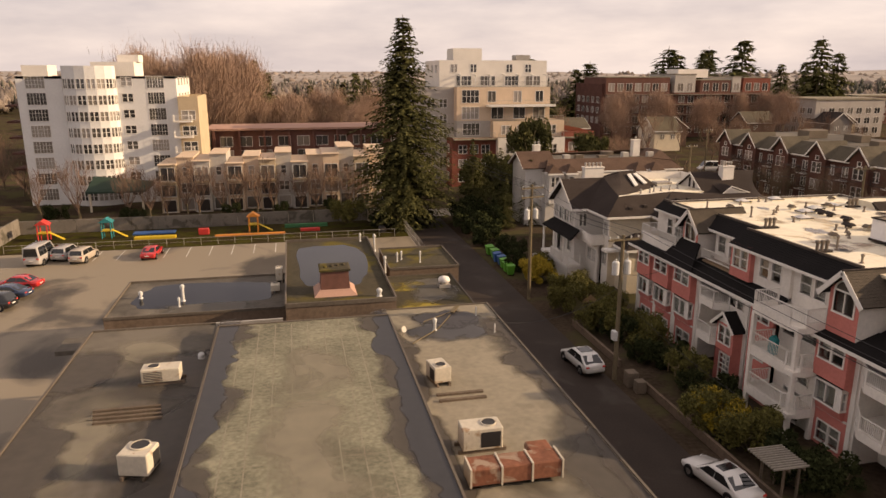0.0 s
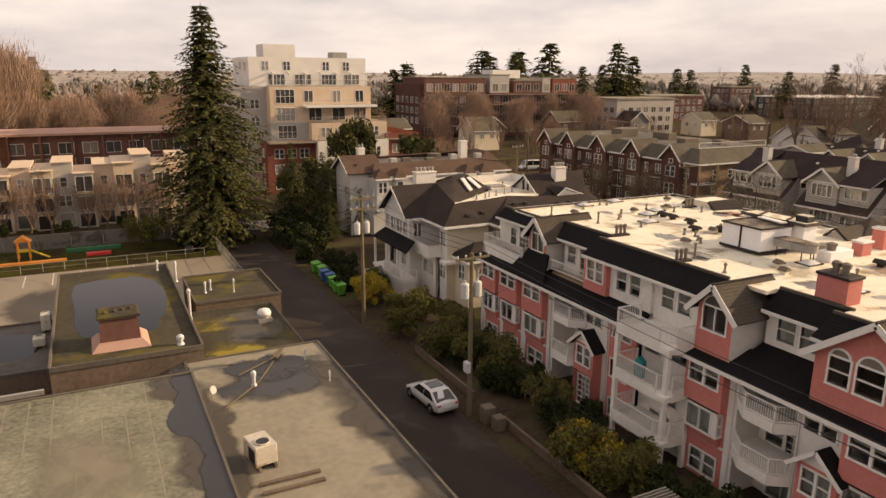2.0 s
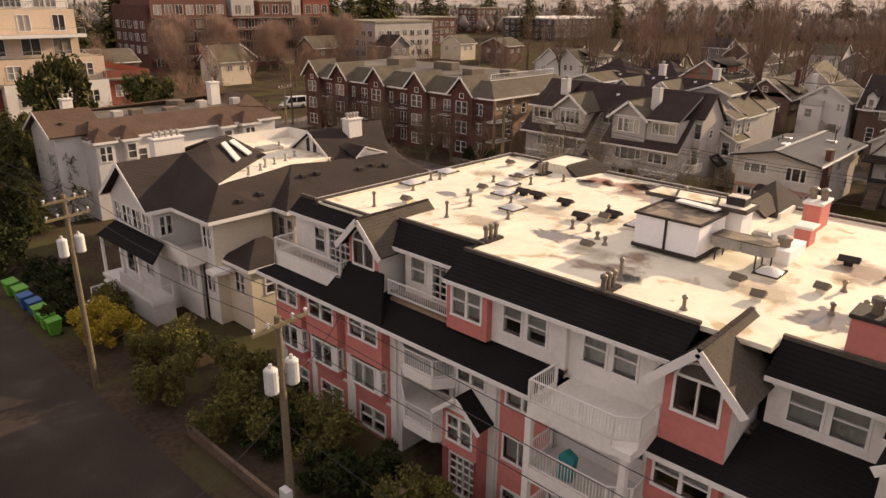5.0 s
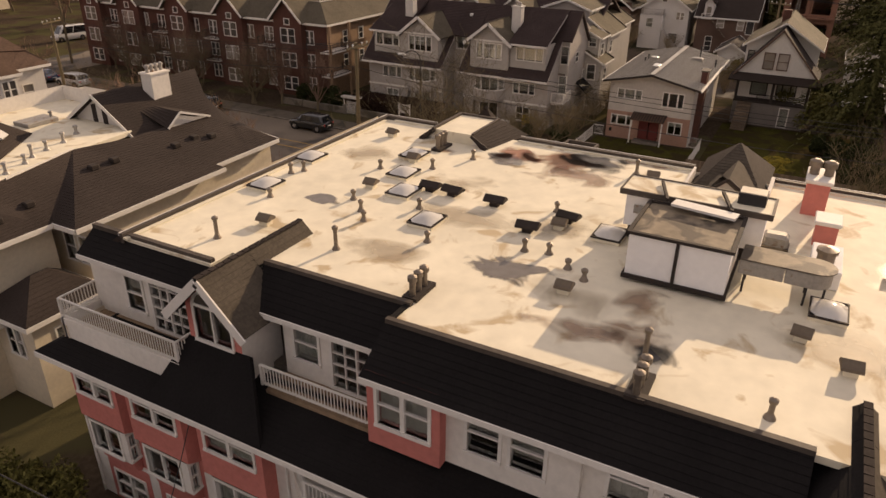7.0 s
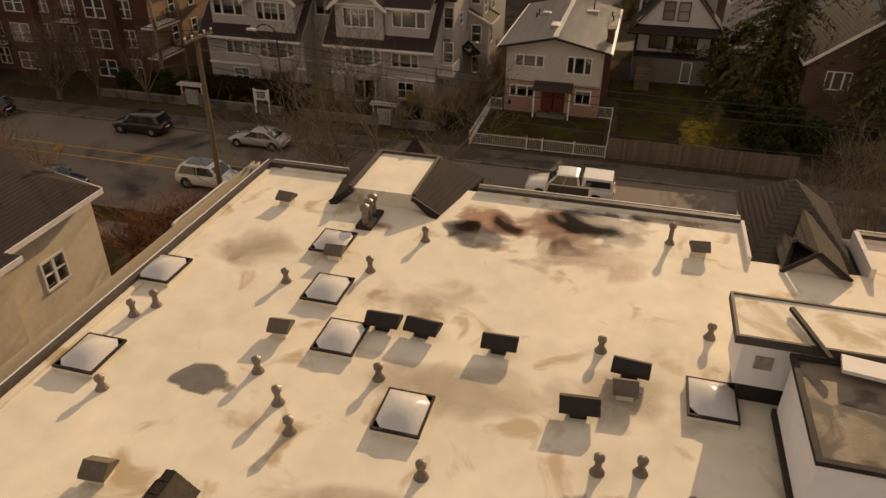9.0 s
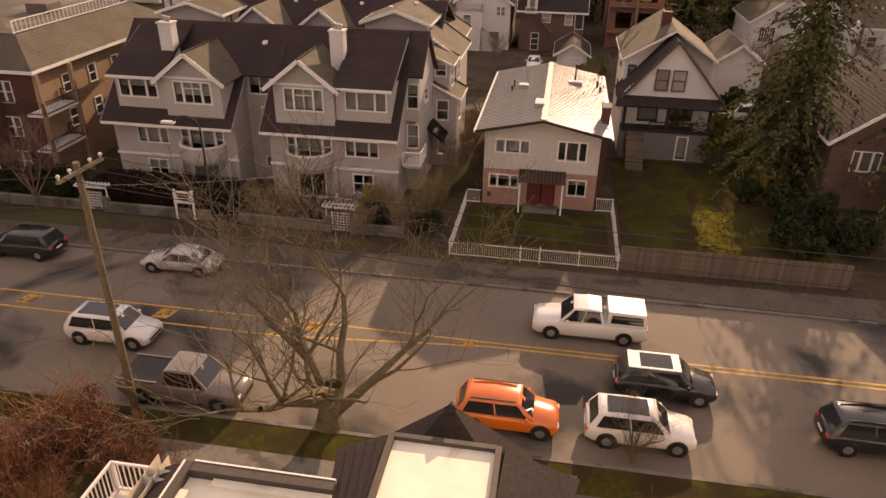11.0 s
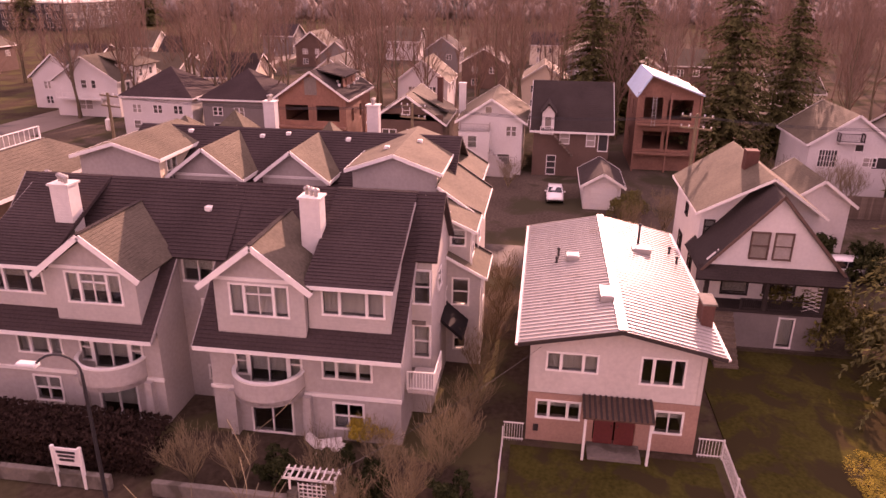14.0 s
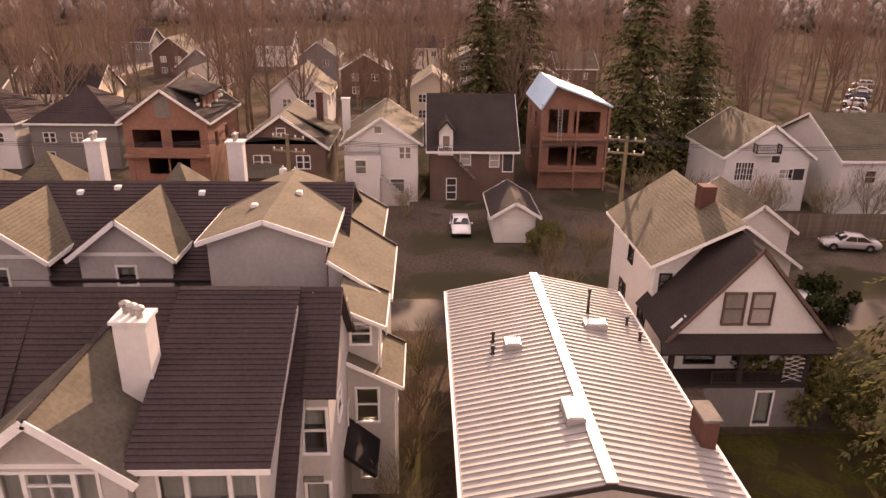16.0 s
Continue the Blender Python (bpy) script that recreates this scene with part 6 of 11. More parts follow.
def unit(yg, side, ya, yb):
    """One dwelling: yg the gable's middle; side +1 when its shed dormer lies to the north."""
    t_wall(yb, ya, 0, 5.35, [(yg + side * 3.9, 3.55, 2.3, 1.05, "slider3"), (yg, 3.0, 1.8, 2.0, "slider"), (yg + side * 3.9, 0.75, 1.4, 1.35, "cross"), (yg, 0.15, 2.0, 2.0, "slider"),
                             (yg + 1.35, 3.4, 0.5, 1.3, "dh"), (yg - 1.35, 3.4, 0.5, 1.3, "dh")], "stucco_grey", 86.3)
    for y, nn in ((ya, False), (yb, True)):
        p, q = ((86.3, y), (89.3, y)) if not nn else ((89.3, y), (86.3, y))
        wall(th1, p, q, 0, 5.6, (), "stucco_grey")
        mb = MB()
        mb.prism([(86.3, y, 5.6), (89.3, y, 5.6), (89.3, y, RZ - (RX - 89.3) * SL - 0.25), (86.3, y, RZ - (RX - 86.3) * SL - 0.25)], (0, -0.2 if nn else 0.2, 0))
        part("wall", mb, "stucco_grey", th1)
    box_part("band", (86.18, ya - 0.05, 2.45, 86.3, yb + 0.05, 2.62), "trim", th1)
    roof_plane(th1, (EX, yb + 0.25, EZ2), (EX, ya - 0.25, EZ2), (RX, ya - 0.25, RZ), (RX, yb + 0.25, RZ), "shingle_plum", 0.21)
    boards(th1, [((EX - 0.03, yb + 0.25, EZ2 - 0.1), (EX - 0.03, ya - 0.25, EZ2 - 0.1))], h=0.2)
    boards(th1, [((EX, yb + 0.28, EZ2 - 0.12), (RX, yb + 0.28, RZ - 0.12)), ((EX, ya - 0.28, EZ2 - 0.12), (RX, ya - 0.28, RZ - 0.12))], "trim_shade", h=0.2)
    # gabled dormer
    a, b = yg - 2.15, yg + 2.15
    t_wall(b, a, 5.75, 8.6, [(yg, 6.85, 2.7, 1.45, "tri")], "stucco_pale", 85.85)
    for y, nn in ((a, False), (b, True)):
        p, q = ((85.85, y), (89, y)) if not nn else ((89, y), (85.85, y))
        wall(th1, p, q, 5.75, 8.6, (), "stucco_pale", 0.12)
    mb = MB()
    mb.prism([(85.85, b, 8.6), (85.85, a, 8.6), (85.85, yg, 10.15)], (0.15, 0, 0))
    part("gable", mb, "stucco_grey", th1)
    box_part("band", (85.78, a, 8.52, 85.85, b, 8.68), "trim", th1)
    zr, ze, hw = 10.45, 8.35, 2.7
    for s in (1, -1):
        e0, e1, r0, r1 = (85.3, yg + s * hw, ze), (88.6, yg + s * hw, ze), (85.3, yg, zr), (90.7, yg, zr)
        roof_plane(th1, *((e0, e1, r1, r0) if s < 0 else (e1, e0, r0, r1)), "shingle_olive", 0.2)
        boards(th1, [((85.26, yg + s * hw, ze - 0.1), (85.26, yg, zr - 0.1))], h=0.28, name="barge_board")
    cap = MB()
    for i in range(22):
        cap.beam((85.3 + 0.245 * i, yg, zr + 0.03), (85.5 + 0.245 * i, yg, zr + 0.06), 0.24, 0.035)
    part("ridge_cap", cap, "shingle_dark", th1)["kind"] = "stuff"
    # shed dormer
    c, d = sorted((yg + side * 2.2, yg + side * 6.1))
    t_wall(d, c, 5.75, 8.55, [((c + d) / 2 + side * 0.2, 7.0, 2.8, 1.2, "slider3")], "stucco_pale", 86.2)
    y = d if side > 0 else c
    wall(th1, *(((86.2, y), (89.5, y)) if side < 0 else ((89.5, y), (86.2, y))), 5.75, 8.55, (), "stucco_pale", 0.12)
    k0, k1 = (c - (0.25 if side < 0 else 0), d + (0.25 if side > 0 else 0))
    roof_plane(th1, (85.6, k1, 8.62), (85.6, k0, 8.62), (RX + 0.02, k0, RZ + 0.02), (RX + 0.02, k1, RZ + 0.02), "shingle_plum", 0.21)
    y = k1 if side > 0 else k0
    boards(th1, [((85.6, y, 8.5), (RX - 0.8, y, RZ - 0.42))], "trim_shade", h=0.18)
    boards(th1, [((85.57, k0, 8.52), (85.57, k1, 8.52))], h=0.18)
    # round balcony
    mb = MB()
    n = 14
    outer = [(86.3 - 1.55 * math.sin(math.pi * i / n), yg - 1.75 * math.cos(math.pi * i / n)) for i in range(n + 1)]
    inner = [(86.3 - 1.43 * math.sin(math.pi * i / n), yg - 1.63 * math.cos(math.pi * i / n)) for i in range(n + 1)]
    mb.add([(*q, z) for o_, i_ in zip(outer, inner) for q, z in ((o_, 2.5), (o_, 3.7), (i_, 3.7), (i_, 2.5))], [(4 * i + k, 4 * i + (k + 1) % 4, 4 * i + 4 + (k + 1) % 4, 4 * i + 4 + k) for i in range(n) for k in range(4)])
    part("balcony_wall", mb, "stucco_grey", th1)
    mb = MB()
    mb.prism([(*p, 2.75) for p in outer], (0, 0, -0.22))
    part("balcony_floor", mb, "stucco_grey", th1)
    mb = MB()
    mid_line = [((o_[0] + i_[0]) / 2, (o_[1] + i_[1]) / 2) for o_, i_ in zip(outer, inner)]
    mb.add([(86.3 + (q[0] - 86.3) * k, yg + (q[1] - yg) * k, z) for q in mid_line for k, z in ((0.94, 3.7), (0.94, 3.8), (1.06, 3.8), (1.06, 3.7))], [(4 * i + k, 4 * i + (k + 1) % 4, 4 * i + 4 + (k + 1) % 4, 4 * i + 4 + k) for i in range(n) for k in range(4)])
    part("balcony_cap", mb, "trim", th1)
    for k in (-1.9, 1.9):
        box_part("pier", (85.9, yg + k - 0.2, 0, 86.3, yg + k + 0.2, 2.5), "stucco_grey", th1)


unit(66.0, -1, 59.5, 69.0)
unit(74.2, 1, 71.6, 81.2)
t_wall(71.6, 69.0, 0, 8.4, [(70.5, 6.9, 1.6, 1.2, "slider"), (70.2, 4.1, 0.55, 1.7, "tall"), (70.2, 1.2, 0.6, 0.7, "plain")], "stucco_grey", 89.0)
roof_plane(th1, (88.4, 71.9, 8.35), (88.4, 68.7, 8.35), (RX, 68.7, RZ), (RX, 71.9, RZ), "shingle_plum", 0.21)
roof_plane(th1, (88.9, 59.3, 8.78), (88.9, 58.2, 8.78), (RX, 58.2, RZ), (RX, 59.3, RZ), "shingle_plum", 0.21)
roof_plane(th1, (97.6, 58.2, 5.8), (97.6, 81.5, 5.8), (RX, 81.5, RZ), (RX, 58.2, RZ), "shingle_plum", 0.3)
wall(th1, (89.3, 58.5), (97, 58.5), 0, 8.6, [(2.5, 6.3, 0.9, 0.9, "dh"), (5.5, 3.4, 1.0, 1.5, "dh")], "stucco_grey", gable=(2.5, 11.2))
wall(th1, (89.3, 59.5), (89.3, 58.5), 0, 8.6, [(0.5, 6.4, 0.75, 1.7, "dh"), (0.5, 3.4, 0.75, 1.7, "dh")], "stucco_pale")
wall(th1, (97, 81.2), (89, 81.2), 0, 8.6, [(3, 6, 1, 1.3, "dh"), (5, 3.4, 1, 1.3, "dh")], "stucco_grey", gable=(4.0, 11.2))
wall(th1, (97, 58.5), (97, 81.2), 0, 6, (), "stucco_grey")
slab(th1, 89.2, 96.7, 58.8, 80.9, 2.5, 2.7)
slab(th1, 89.2, 96.7, 58.8, 80.9, 5.2, 5.4)
for y in (64.2, 77.0):
    c = chimney(th1, 88.75, y, 8.7, 11.75, 0.85, 0.98, "siding_white", 0)
    for k in (-0.27, 0, 0.27):
        pt = MB()
        pt.lathe((88.75 + k * 0.6, y + k, 11.85), [(0.1, 0), (0.1, 0.22), (0.17, 0.24), (0.17, 0.34), (0.05, 0.42)], 10)
        po = part("flue_pot", pt, "galv")
        po.parent = c
for x, y in ((87.6, 65.0), (90.6, 70.4), (90.9, 61.0)):
    mb = MB()
    z = RZ - (RX - x) * SL + (1.45 if x < 88 else 0.05)
    mb.bbox(x - 0.18, y - 0.18, z - 0.1, x + 0.18, y + 0.18, z + 0.16, 0.04)
    part("roof_vent", mb, "trim", th1)
slab(th1, 87.0, 89.2, 58.0, 59.3, 2.6, 2.8, "stucco_grey", "balcony_floor")
picket_rail(th1, [(87.0, 59.3), (87.0, 58.0), (89.2, 58.0)], 2.8, 1.0, 0.13)

# stepped lean-to wings along the side path and second row behind
th2 = thing("townhouse_block", "second row of grey townhouses with olive and plum roofs", "townhouses", (104, 70, 0))


def lean_to(x0, x1, y0, z0, y1, z1, base, wins, mats="stucco_pale", roof="shingle_tan"):
    """A lean-to bay on the south side: roof falling from y1 to its eave at y0, windows in its west face."""
    wall(th2, (x0, y1), (x0, y0 + 0.35), base, z0 - 0.05, [(y1 - y, z, w, h, "dh") for y, z, w, h in wins], mats)
    wall(th2, (x0, y0 + 0.35), (x1, y0 + 0.35), base, z0 - 0.05, [(1.4, z0 - 2.0, 0.9, 1.2, "dh")], mats)
    mb = MB()
    mb.prism([(x0, y1, z0 - 0.05), (x0, y0 + 0.35, z0 - 0.05), (x0, y1, z1 - 0.2)], (0.15, 0, 0))
    part("wall", mb, mats, th2)
    roof_plane(th2, (x0 - 0.35, y0, z0), (x1, y0, z0), (x1, y1, z1), (x0 - 0.35, y1, z1), roof, 0.22)
    boards(th2, [((x0 - 0.35, y0 - 0.04, z0 - 0.08), (x1, y0 - 0.04, z0 - 0.08)), ((x0 - 0.38, y0, z0 - 0.08), (x0 - 0.38, y1, z1 - 0.08))], h=0.16)
    boards(th2, [((x1 + 0.02, y0, z0 + 0.05), (x1 + 0.02, y1, z1 + 0.05))], "dark_trim", 0.08, 0.14, "verge")
    mb = MB()
    mb.cyl((x0 - 0.1, y0 + 0.25, base + 0.1), (x0 - 0.1, y0 + 0.25, z0 - 0.1), 0.045, n=6)
    part("downpipe", mb, "trim", th2)


lean_to(98.3, 104.6, 56.8, 8.15, 59.6, 10.0, 0, [(58.2, 6.0, 0.8, 1.2)])
lean_to(105.0, 111.2, 57.6, 8.2, 59.9, 9.6, 0, [])
lean_to(95.3, 98.2, 56.9, 8.3, 58.9, 9.2, 5.0, [(57.95, 7.35, 0.75, 0.85)])
lean_to(94.8, 98.2, 56.2, 5.75, 58.8, 7.1, 0, [(57.7, 3.9, 0.85, 1.55), (57.7, 1.0, 0.6, 1.3)])
roof_plane(th2, (92.4, 57.2, 2.9), (94.9, 57.2, 2.9), (94.9, 58.6, 4.1), (92.4, 58.6, 4.1), "shingle_black", 0.2, "porch_roof")
box_walls(th2, 100.5, 111, 59.6, 82, 0, 8.6, "stucco_grey")
roof_plane(th2, (99.6, 82.4, 8.3), (99.6, 59.0, 8.3), (105.4, 59.0, 11.5), (105.4, 82.4, 11.5), "shingle_plum", 0.25)
roof_plane(th2, (111.6, 59.0, 8.3), (111.6, 82.4, 8.3), (105.4, 82.4, 11.5), (105.4, 59.0, 11.5), "shingle_plum", 0.3)
for yc, hw, x, z, rise, re in ((62.4, 3.0, 99.0, 10.7, 0.95, 107.5), (80.55, 3.1, 99.0, 10.75, 0.85, 107.0), (69.1, 2.45, 99.7, 9.6, 1.8, 105.6), (74.9, 2.6, 99.6, 9.5, 1.85, 105.6)):
    a, b = yc - hw + 0.35, yc + hw - 0.35
    big = hw > 2.9
    wall(th2, (x, b), (x, a), 5.0, z, () if big else [(b - yc, z - 1.5, 0.8, 0.85, "plain")], "stucco_grey", gable=((b - a) / 2, z + rise * 0.86))
    if big:
        wall(th2, (x, a), (x + 5, a), 5.0, z, [(1.5, z - 2.0, 1.2, 1.5, "cross")], "stucco_cream")
        wall(th2, (x + 5, b), (x, b), 5.0, z, (), "stucco_grey")
    else:
        box_part("band", (x - 0.06, a, z - 0.1, x, b, z + 0.06), "trim", th2)
    for q in (1, -1):
        e1x = re if big else re - 2.4
        e0, e1, r0, r1 = (x - 0.5, yc + q * hw, z - 0.1), (e1x, yc + q * hw, z - 0.1), (x - 0.5, yc, z + rise), (re, yc, z + rise)
        roof_plane(th2, *((e0, e1, r1, r0) if q < 0 else (e1, e0, r0, r1)), "shingle_tan", 0.22)
        boards(th2, [((x - 0.53, yc + q * hw, z - 0.2), (x - 0.53, yc, z + rise - 0.1)), ((x - 0.5, yc + q * (hw + 0.02), z - 0.2), (e1x, yc + q * (hw + 0.02), z - 0.2))], h=0.22, name="barge_board")
    if big:
        roof_plane(th2, (re, yc - hw, z - 0.1), (re, yc + hw, z - 0.1), (re - 1.0, yc, z + rise), (re - 1.0, yc, z + rise), "shingle_tan", 0.22)
# hipped tops of the bays on the far side of the ridge
for yc, hw, zt in ((82.6, 2.6, 10.9), (78.3, 2.6, 11.5), (70.4, 1.6, 10.9)):
    for p, q in (((109.6, yc + hw), (109.6, yc - hw)), ((109.6, yc - hw), (114.6, yc - hw)), ((114.6, yc - hw), (114.6, yc + hw)), ((114.6, yc + hw), (109.6, yc + hw))):
        roof_plane(th2, (*p, 8.6), (*q, 8.6), (112.0, yc, zt), (112.0, yc, zt), "shingle_tan", 0.25)
    box_walls(th2, 111.2, 114.2, yc - hw + 0.4, yc + hw - 0.4, 0, 8.55, "stucco_grey")
for x, y in ((104.8, 78.4), (104.6, 73.0), (104.9, 71.2), (104.6, 66.8), (101.5, 63.4), (103.5, 61.6)):
    z = 11.5 - abs(x - 105.4) * 0.55 if y > 65 else 11.65 - abs(y - 62.4) * 0.32
    mb = MB()
    mb.bbox(x - 0.16, y - 0.16, z - 0.1, x + 0.16, y + 0.16, z + 0.16, 0.04)
    part("roof_vent", mb, "trim", th2)
for y in (66.4, 74.6):
    chimney(th2, 110.4, y, 9.0, 12.5, 0.75, 0.9, "siding_white", 2)

# ---- houses beyond the back lane ----
BW = [(2.2, 3.2, 1.3, 1.1, "dh2"), (5.4, 3.2, 1.3, 1.1, "dh2"), (2.0, 0.9, 1.0, 1.1, "dh")]


def shell_house(x, ya, yb, eave, rise, depth, roof, label):
    """A wooden house shell under construction, with unglazed openings."""
    t = thing("house_shell", label, "house under construction", (x + depth / 2, (ya + yb) / 2, 0), "houses behind the lane")
    L = yb - ya
    box_walls(t, x, x + depth, ya, yb, 0, eave, "sheathing", [(L * 0.27, 5.0, L * 0.34, 1.9, "open"), (L * 0.73, 5.0, L * 0.34, 1.9, "open"), (L * 0.5, 2.2, L * 0.5, 1.7, "open")],
              [(3, 4.6, 1.2, 1.6, "open"), (7, 4.6, 1.2, 1.6, "open")], gables={"west": (L / 2, eave + rise - 0.1), "east": (L / 2, eave + rise - 0.1)})
    slab(t, x + 0.2, x + depth - 0.2, ya + 0.2, yb - 0.2, 4.2, 4.45, "sheathing")
    slab(t, x - 0.9, x + 0.1, ya, yb, 4.15, 4.4, "sheathing", "balcony_floor")
    gable_roof(t, x, x + depth, ya, yb, eave, rise, "x", 0.5, roof, 0.35)
    for k in (0.06, 0.5, 0.94):
        box_part("stud", (x - 0.06, ya + L * k - 0.1, 0, x + 0.02, ya + L * k + 0.1, eave), "sheathing", t)
    mb = MB()
    mb.box(x - 0.03, ya + L * 0.42, eave + 0.1, x - 0.005, ya + L * 0.6, eave + rise * 0.75)
    part("attic_opening", mb, "interior", t)
    return t


sh1 = shell_house(142, 77.6, 86.2, 8.05, 3.0, 12, "shingle_dark", "unfinished house in bare orange sheathing with dark felt roof")
# shed dormer on its south slope
wall(sh1, (144.5, 78.6), (150.5, 78.6), 8.5, 10.2, [(1.5, 8.9, 0.8, 0.8, "open"), (4.2, 8.9, 0.8, 0.8, "open")], "sheathing")
roof_plane(sh1, (144.0, 78.1, 10.2), (151.0, 78.1, 10.2), (151.0, 81.9, 11.05), (144.0, 81.9, 11.05), "shingle_dark", 0.3)
for k in range(9):
    box_part("roof_jack", (144.0 + k, 78.9 + 0.6 * math.sin(k * 2.3), 9.0 + 0.6 * math.sin(k * 2.3) * 0.7, 144.5 + k, 79.1 + 0.6 * math.sin(k * 2.3), 9.3 + 0.6 * math.sin(k * 2.3) * 0.7), "trim", sh1)


def skew_shell(x, y0, yr, y1, eave, top, depth):
    """A tall framed shell whose ridge lies near its north side."""
    t = thing("house_shell", "unfinished tall house in bare sheathing with pale blue roof underlay", "house under construction", (x + depth / 2, (y0 + y1) / 2, 0), "houses behind the lane")
    L = y1 - y0
    wall(t, (x, y1), (x, y0), 0, eave, [(L * 0.27, 6.2, L * 0.3, 2.6, "open"), (L * 0.7, 6.2, L * 0.4, 2.4, "open"), (L * 0.3, 2.6, L * 0.3, 2.2, "open"), (L * 0.7, 2.6, L * 0.4, 2.2, "open")], "sheathing", gable=(y1 - yr, top - 0.15))
    wall(t, (x + depth, y1), (x, y1), 0, eave, [(2.5, 6.2, 1.2, 1.8, "open"), (6.5, 6.2, 1.2, 1.8, "open"), (4.5, 2.4, 1.2, 1.8, "open")], "sheathing")
    wall(t, (x, y0), (x + depth, y0), 0, eave, (), "sheathing")
    wall(t, (x + depth, y0), (x + depth, y1), 0, eave, (), "sheathing", gable=(yr - y0, top - 0.15))
    for z in (2.1, 5.6):
        slab(t, x + 0.2, x + depth - 0.2, y0 + 0.2, y1 - 0.2, z, z + 0.25, "sheathing")
        slab(t, x - 1.0, x + 0.1, y0 - 0.1, y1 + 0.1, z, z + 0.25, "sheathing", "balcony_floor")
    for k in (0.0, 0.47, 1.0):
        box_part("stud", (x - 0.95, y0 + L * k - 0.1, 0, x - 0.75, y0 + L * k + 0.1, eave), "sheathing", t)
    ns, ss = (top - eave) / (y1 - yr), (top - eave) / (yr - y0)
    roof_plane(t, (x + depth + 0.4, y1 + 0.3, eave - 0.3 * ns), (x - 1.1, y1 + 0.3, eave - 0.3 * ns), (x - 1.1, yr, top), (x + depth + 0.4, yr, top), "wrap_blue", 0.6)
    roof_plane(t, (x - 1.1, y0 - 0.3, eave - 0.3 * ss), (x + depth + 0.4, y0 - 0.3, eave - 0.3 * ss), (x + depth + 0.4, yr, top), (x - 1.1, yr, top), "wrap_blue", 0.6)
    lad = MB()
    for q in (0, 0.4):
        lad.beam((x - 1.3, yr - 0.8 + q, 5.6), (x - 0.9, yr - 0.8 + q, 9.0), 0.06, 0.06)
    for k in range(9):
        lad.beam((x - 1.28 + 0.04 * k, yr - 0.8, 5.8 + 0.36 * k), (x - 1.28 + 0.04 * k, yr - 0.4, 5.8 + 0.36 * k), 0.05, 0.05)
    part("ladder", lad, "galv", t)
    return t


skew_shell(145.0, 35.4, 41.3, 42.6, 9.45, 11.55, 10)

# white house with a front balcony and outside stair
wv = simple_house("house", "white two-storey house with tan hipped roof and stairs", 139.6, 151, 55.9, 63.2, 6.5, 2.4, "x", "siding_white", "shingle_tan", over=0.55,
                  wins={"west": [(1.5, 3.6, 1.0, 1.2, "dh"), (6.0, 4.6, 1.1, 1.1, "dh2"), (2.2, 0.5, 0.9, 1.9, "plain"), (5.2, 0.4, 1.4, 2.0, "plain")]}, group="houses behind the lane", chim=(146, 63.7, 4, 9.6, 0.8, 0.8, "siding_white", 0))
box_walls(wv, 138.2, 139.6, 59.6, 63.2, 0, 5.2, "siding_white", [(1.6, 3.4, 1.0, 1.3, "dh")])
picket_rail(wv, [(139.5, 63.1), (138.3, 63.1), (138.3, 59.7), (139.5, 59.7)], 5.2, 0.9, 0.16, "stucco_grey")
add_window(wv, Matrix.Translation((139.5, 59.9, 7.2)) @ Matrix(((0, -1, 0, 0), (1, 0, 0, 0), (0, 0, 1, 0), (0, 0, 0, 1))), "plain", 0.7, 0.7, "trim", True)
for i in range(10):
    box_part("step", (138.2, 59.4 - 0.3 * i, 0, 139.5, 59.7 - 0.3 * i, 2.9 - 0.28 * i), "stucco_grey", wv)
picket_rail(wv, [(138.2, 59.6), (138.2, 56.6)], 1.4, 1.0, 0.2, "stucco_grey")

# brown house: roof falling towards the lane, a gabled stair dormer
bw = simple_house("house", "dark brown house with plain dark roof and outside stair", 140.0, 152, 45.9, 54.6, 5.7, 4.6, "y", "siding_brown", "shingle_dark",
                  wins={"west": [(3.6, 3.9, 1.0, 1.2, "dh"), (6.6, 3.7, 0.9, 1.3, "dh"), (8.0, 3.2, 1.0, 2.0, "plain"), (2.2, 0.2, 0.95, 2.2, "tall")]}, group="houses behind the lane")
wall(bw, (139.9, 53.7), (139.9, 52.3), 5.2, 7.6, [(0.7, 5.6, 0.7, 1.3, "plain", 0.1)], "siding_white", gable=(0.7, 8.4), far=True)
for y, nn in ((52.3, False), (53.7, True)):
    wall(bw, *(((139.9, y), (143.0, y)) if not nn else ((143.0, y), (139.9, y))), 5.6, 7.6, (), "siding_white", 0.1)
for q in (1, -1):
    e0, e1, r0, r1 = (139.6, 53.0 + q * 0.95, 7.4), (143.6, 53.0 + q * 0.95, 7.4), (139.6, 53.0, 8.5), (143.6, 53.0, 8.5)
    roof_plane(bw, *((e0, e1, r1, r0) if q < 0 else (e1, e0, r0, r1)), "shingle_dark", 0.25)
for i in range(9):
    box_part("step", (138.9, 52.2 - 0.28 * i, 5.0 - 0.3 * i, 139.9, 52.5 - 0.28 * i, 5.1 - 0.3 * i), "fence_wood", bw)
picket_rail(bw, [(138.9, 53.8), (138.9, 52.4)], 5.1, 0.9, 0.18, "trim")

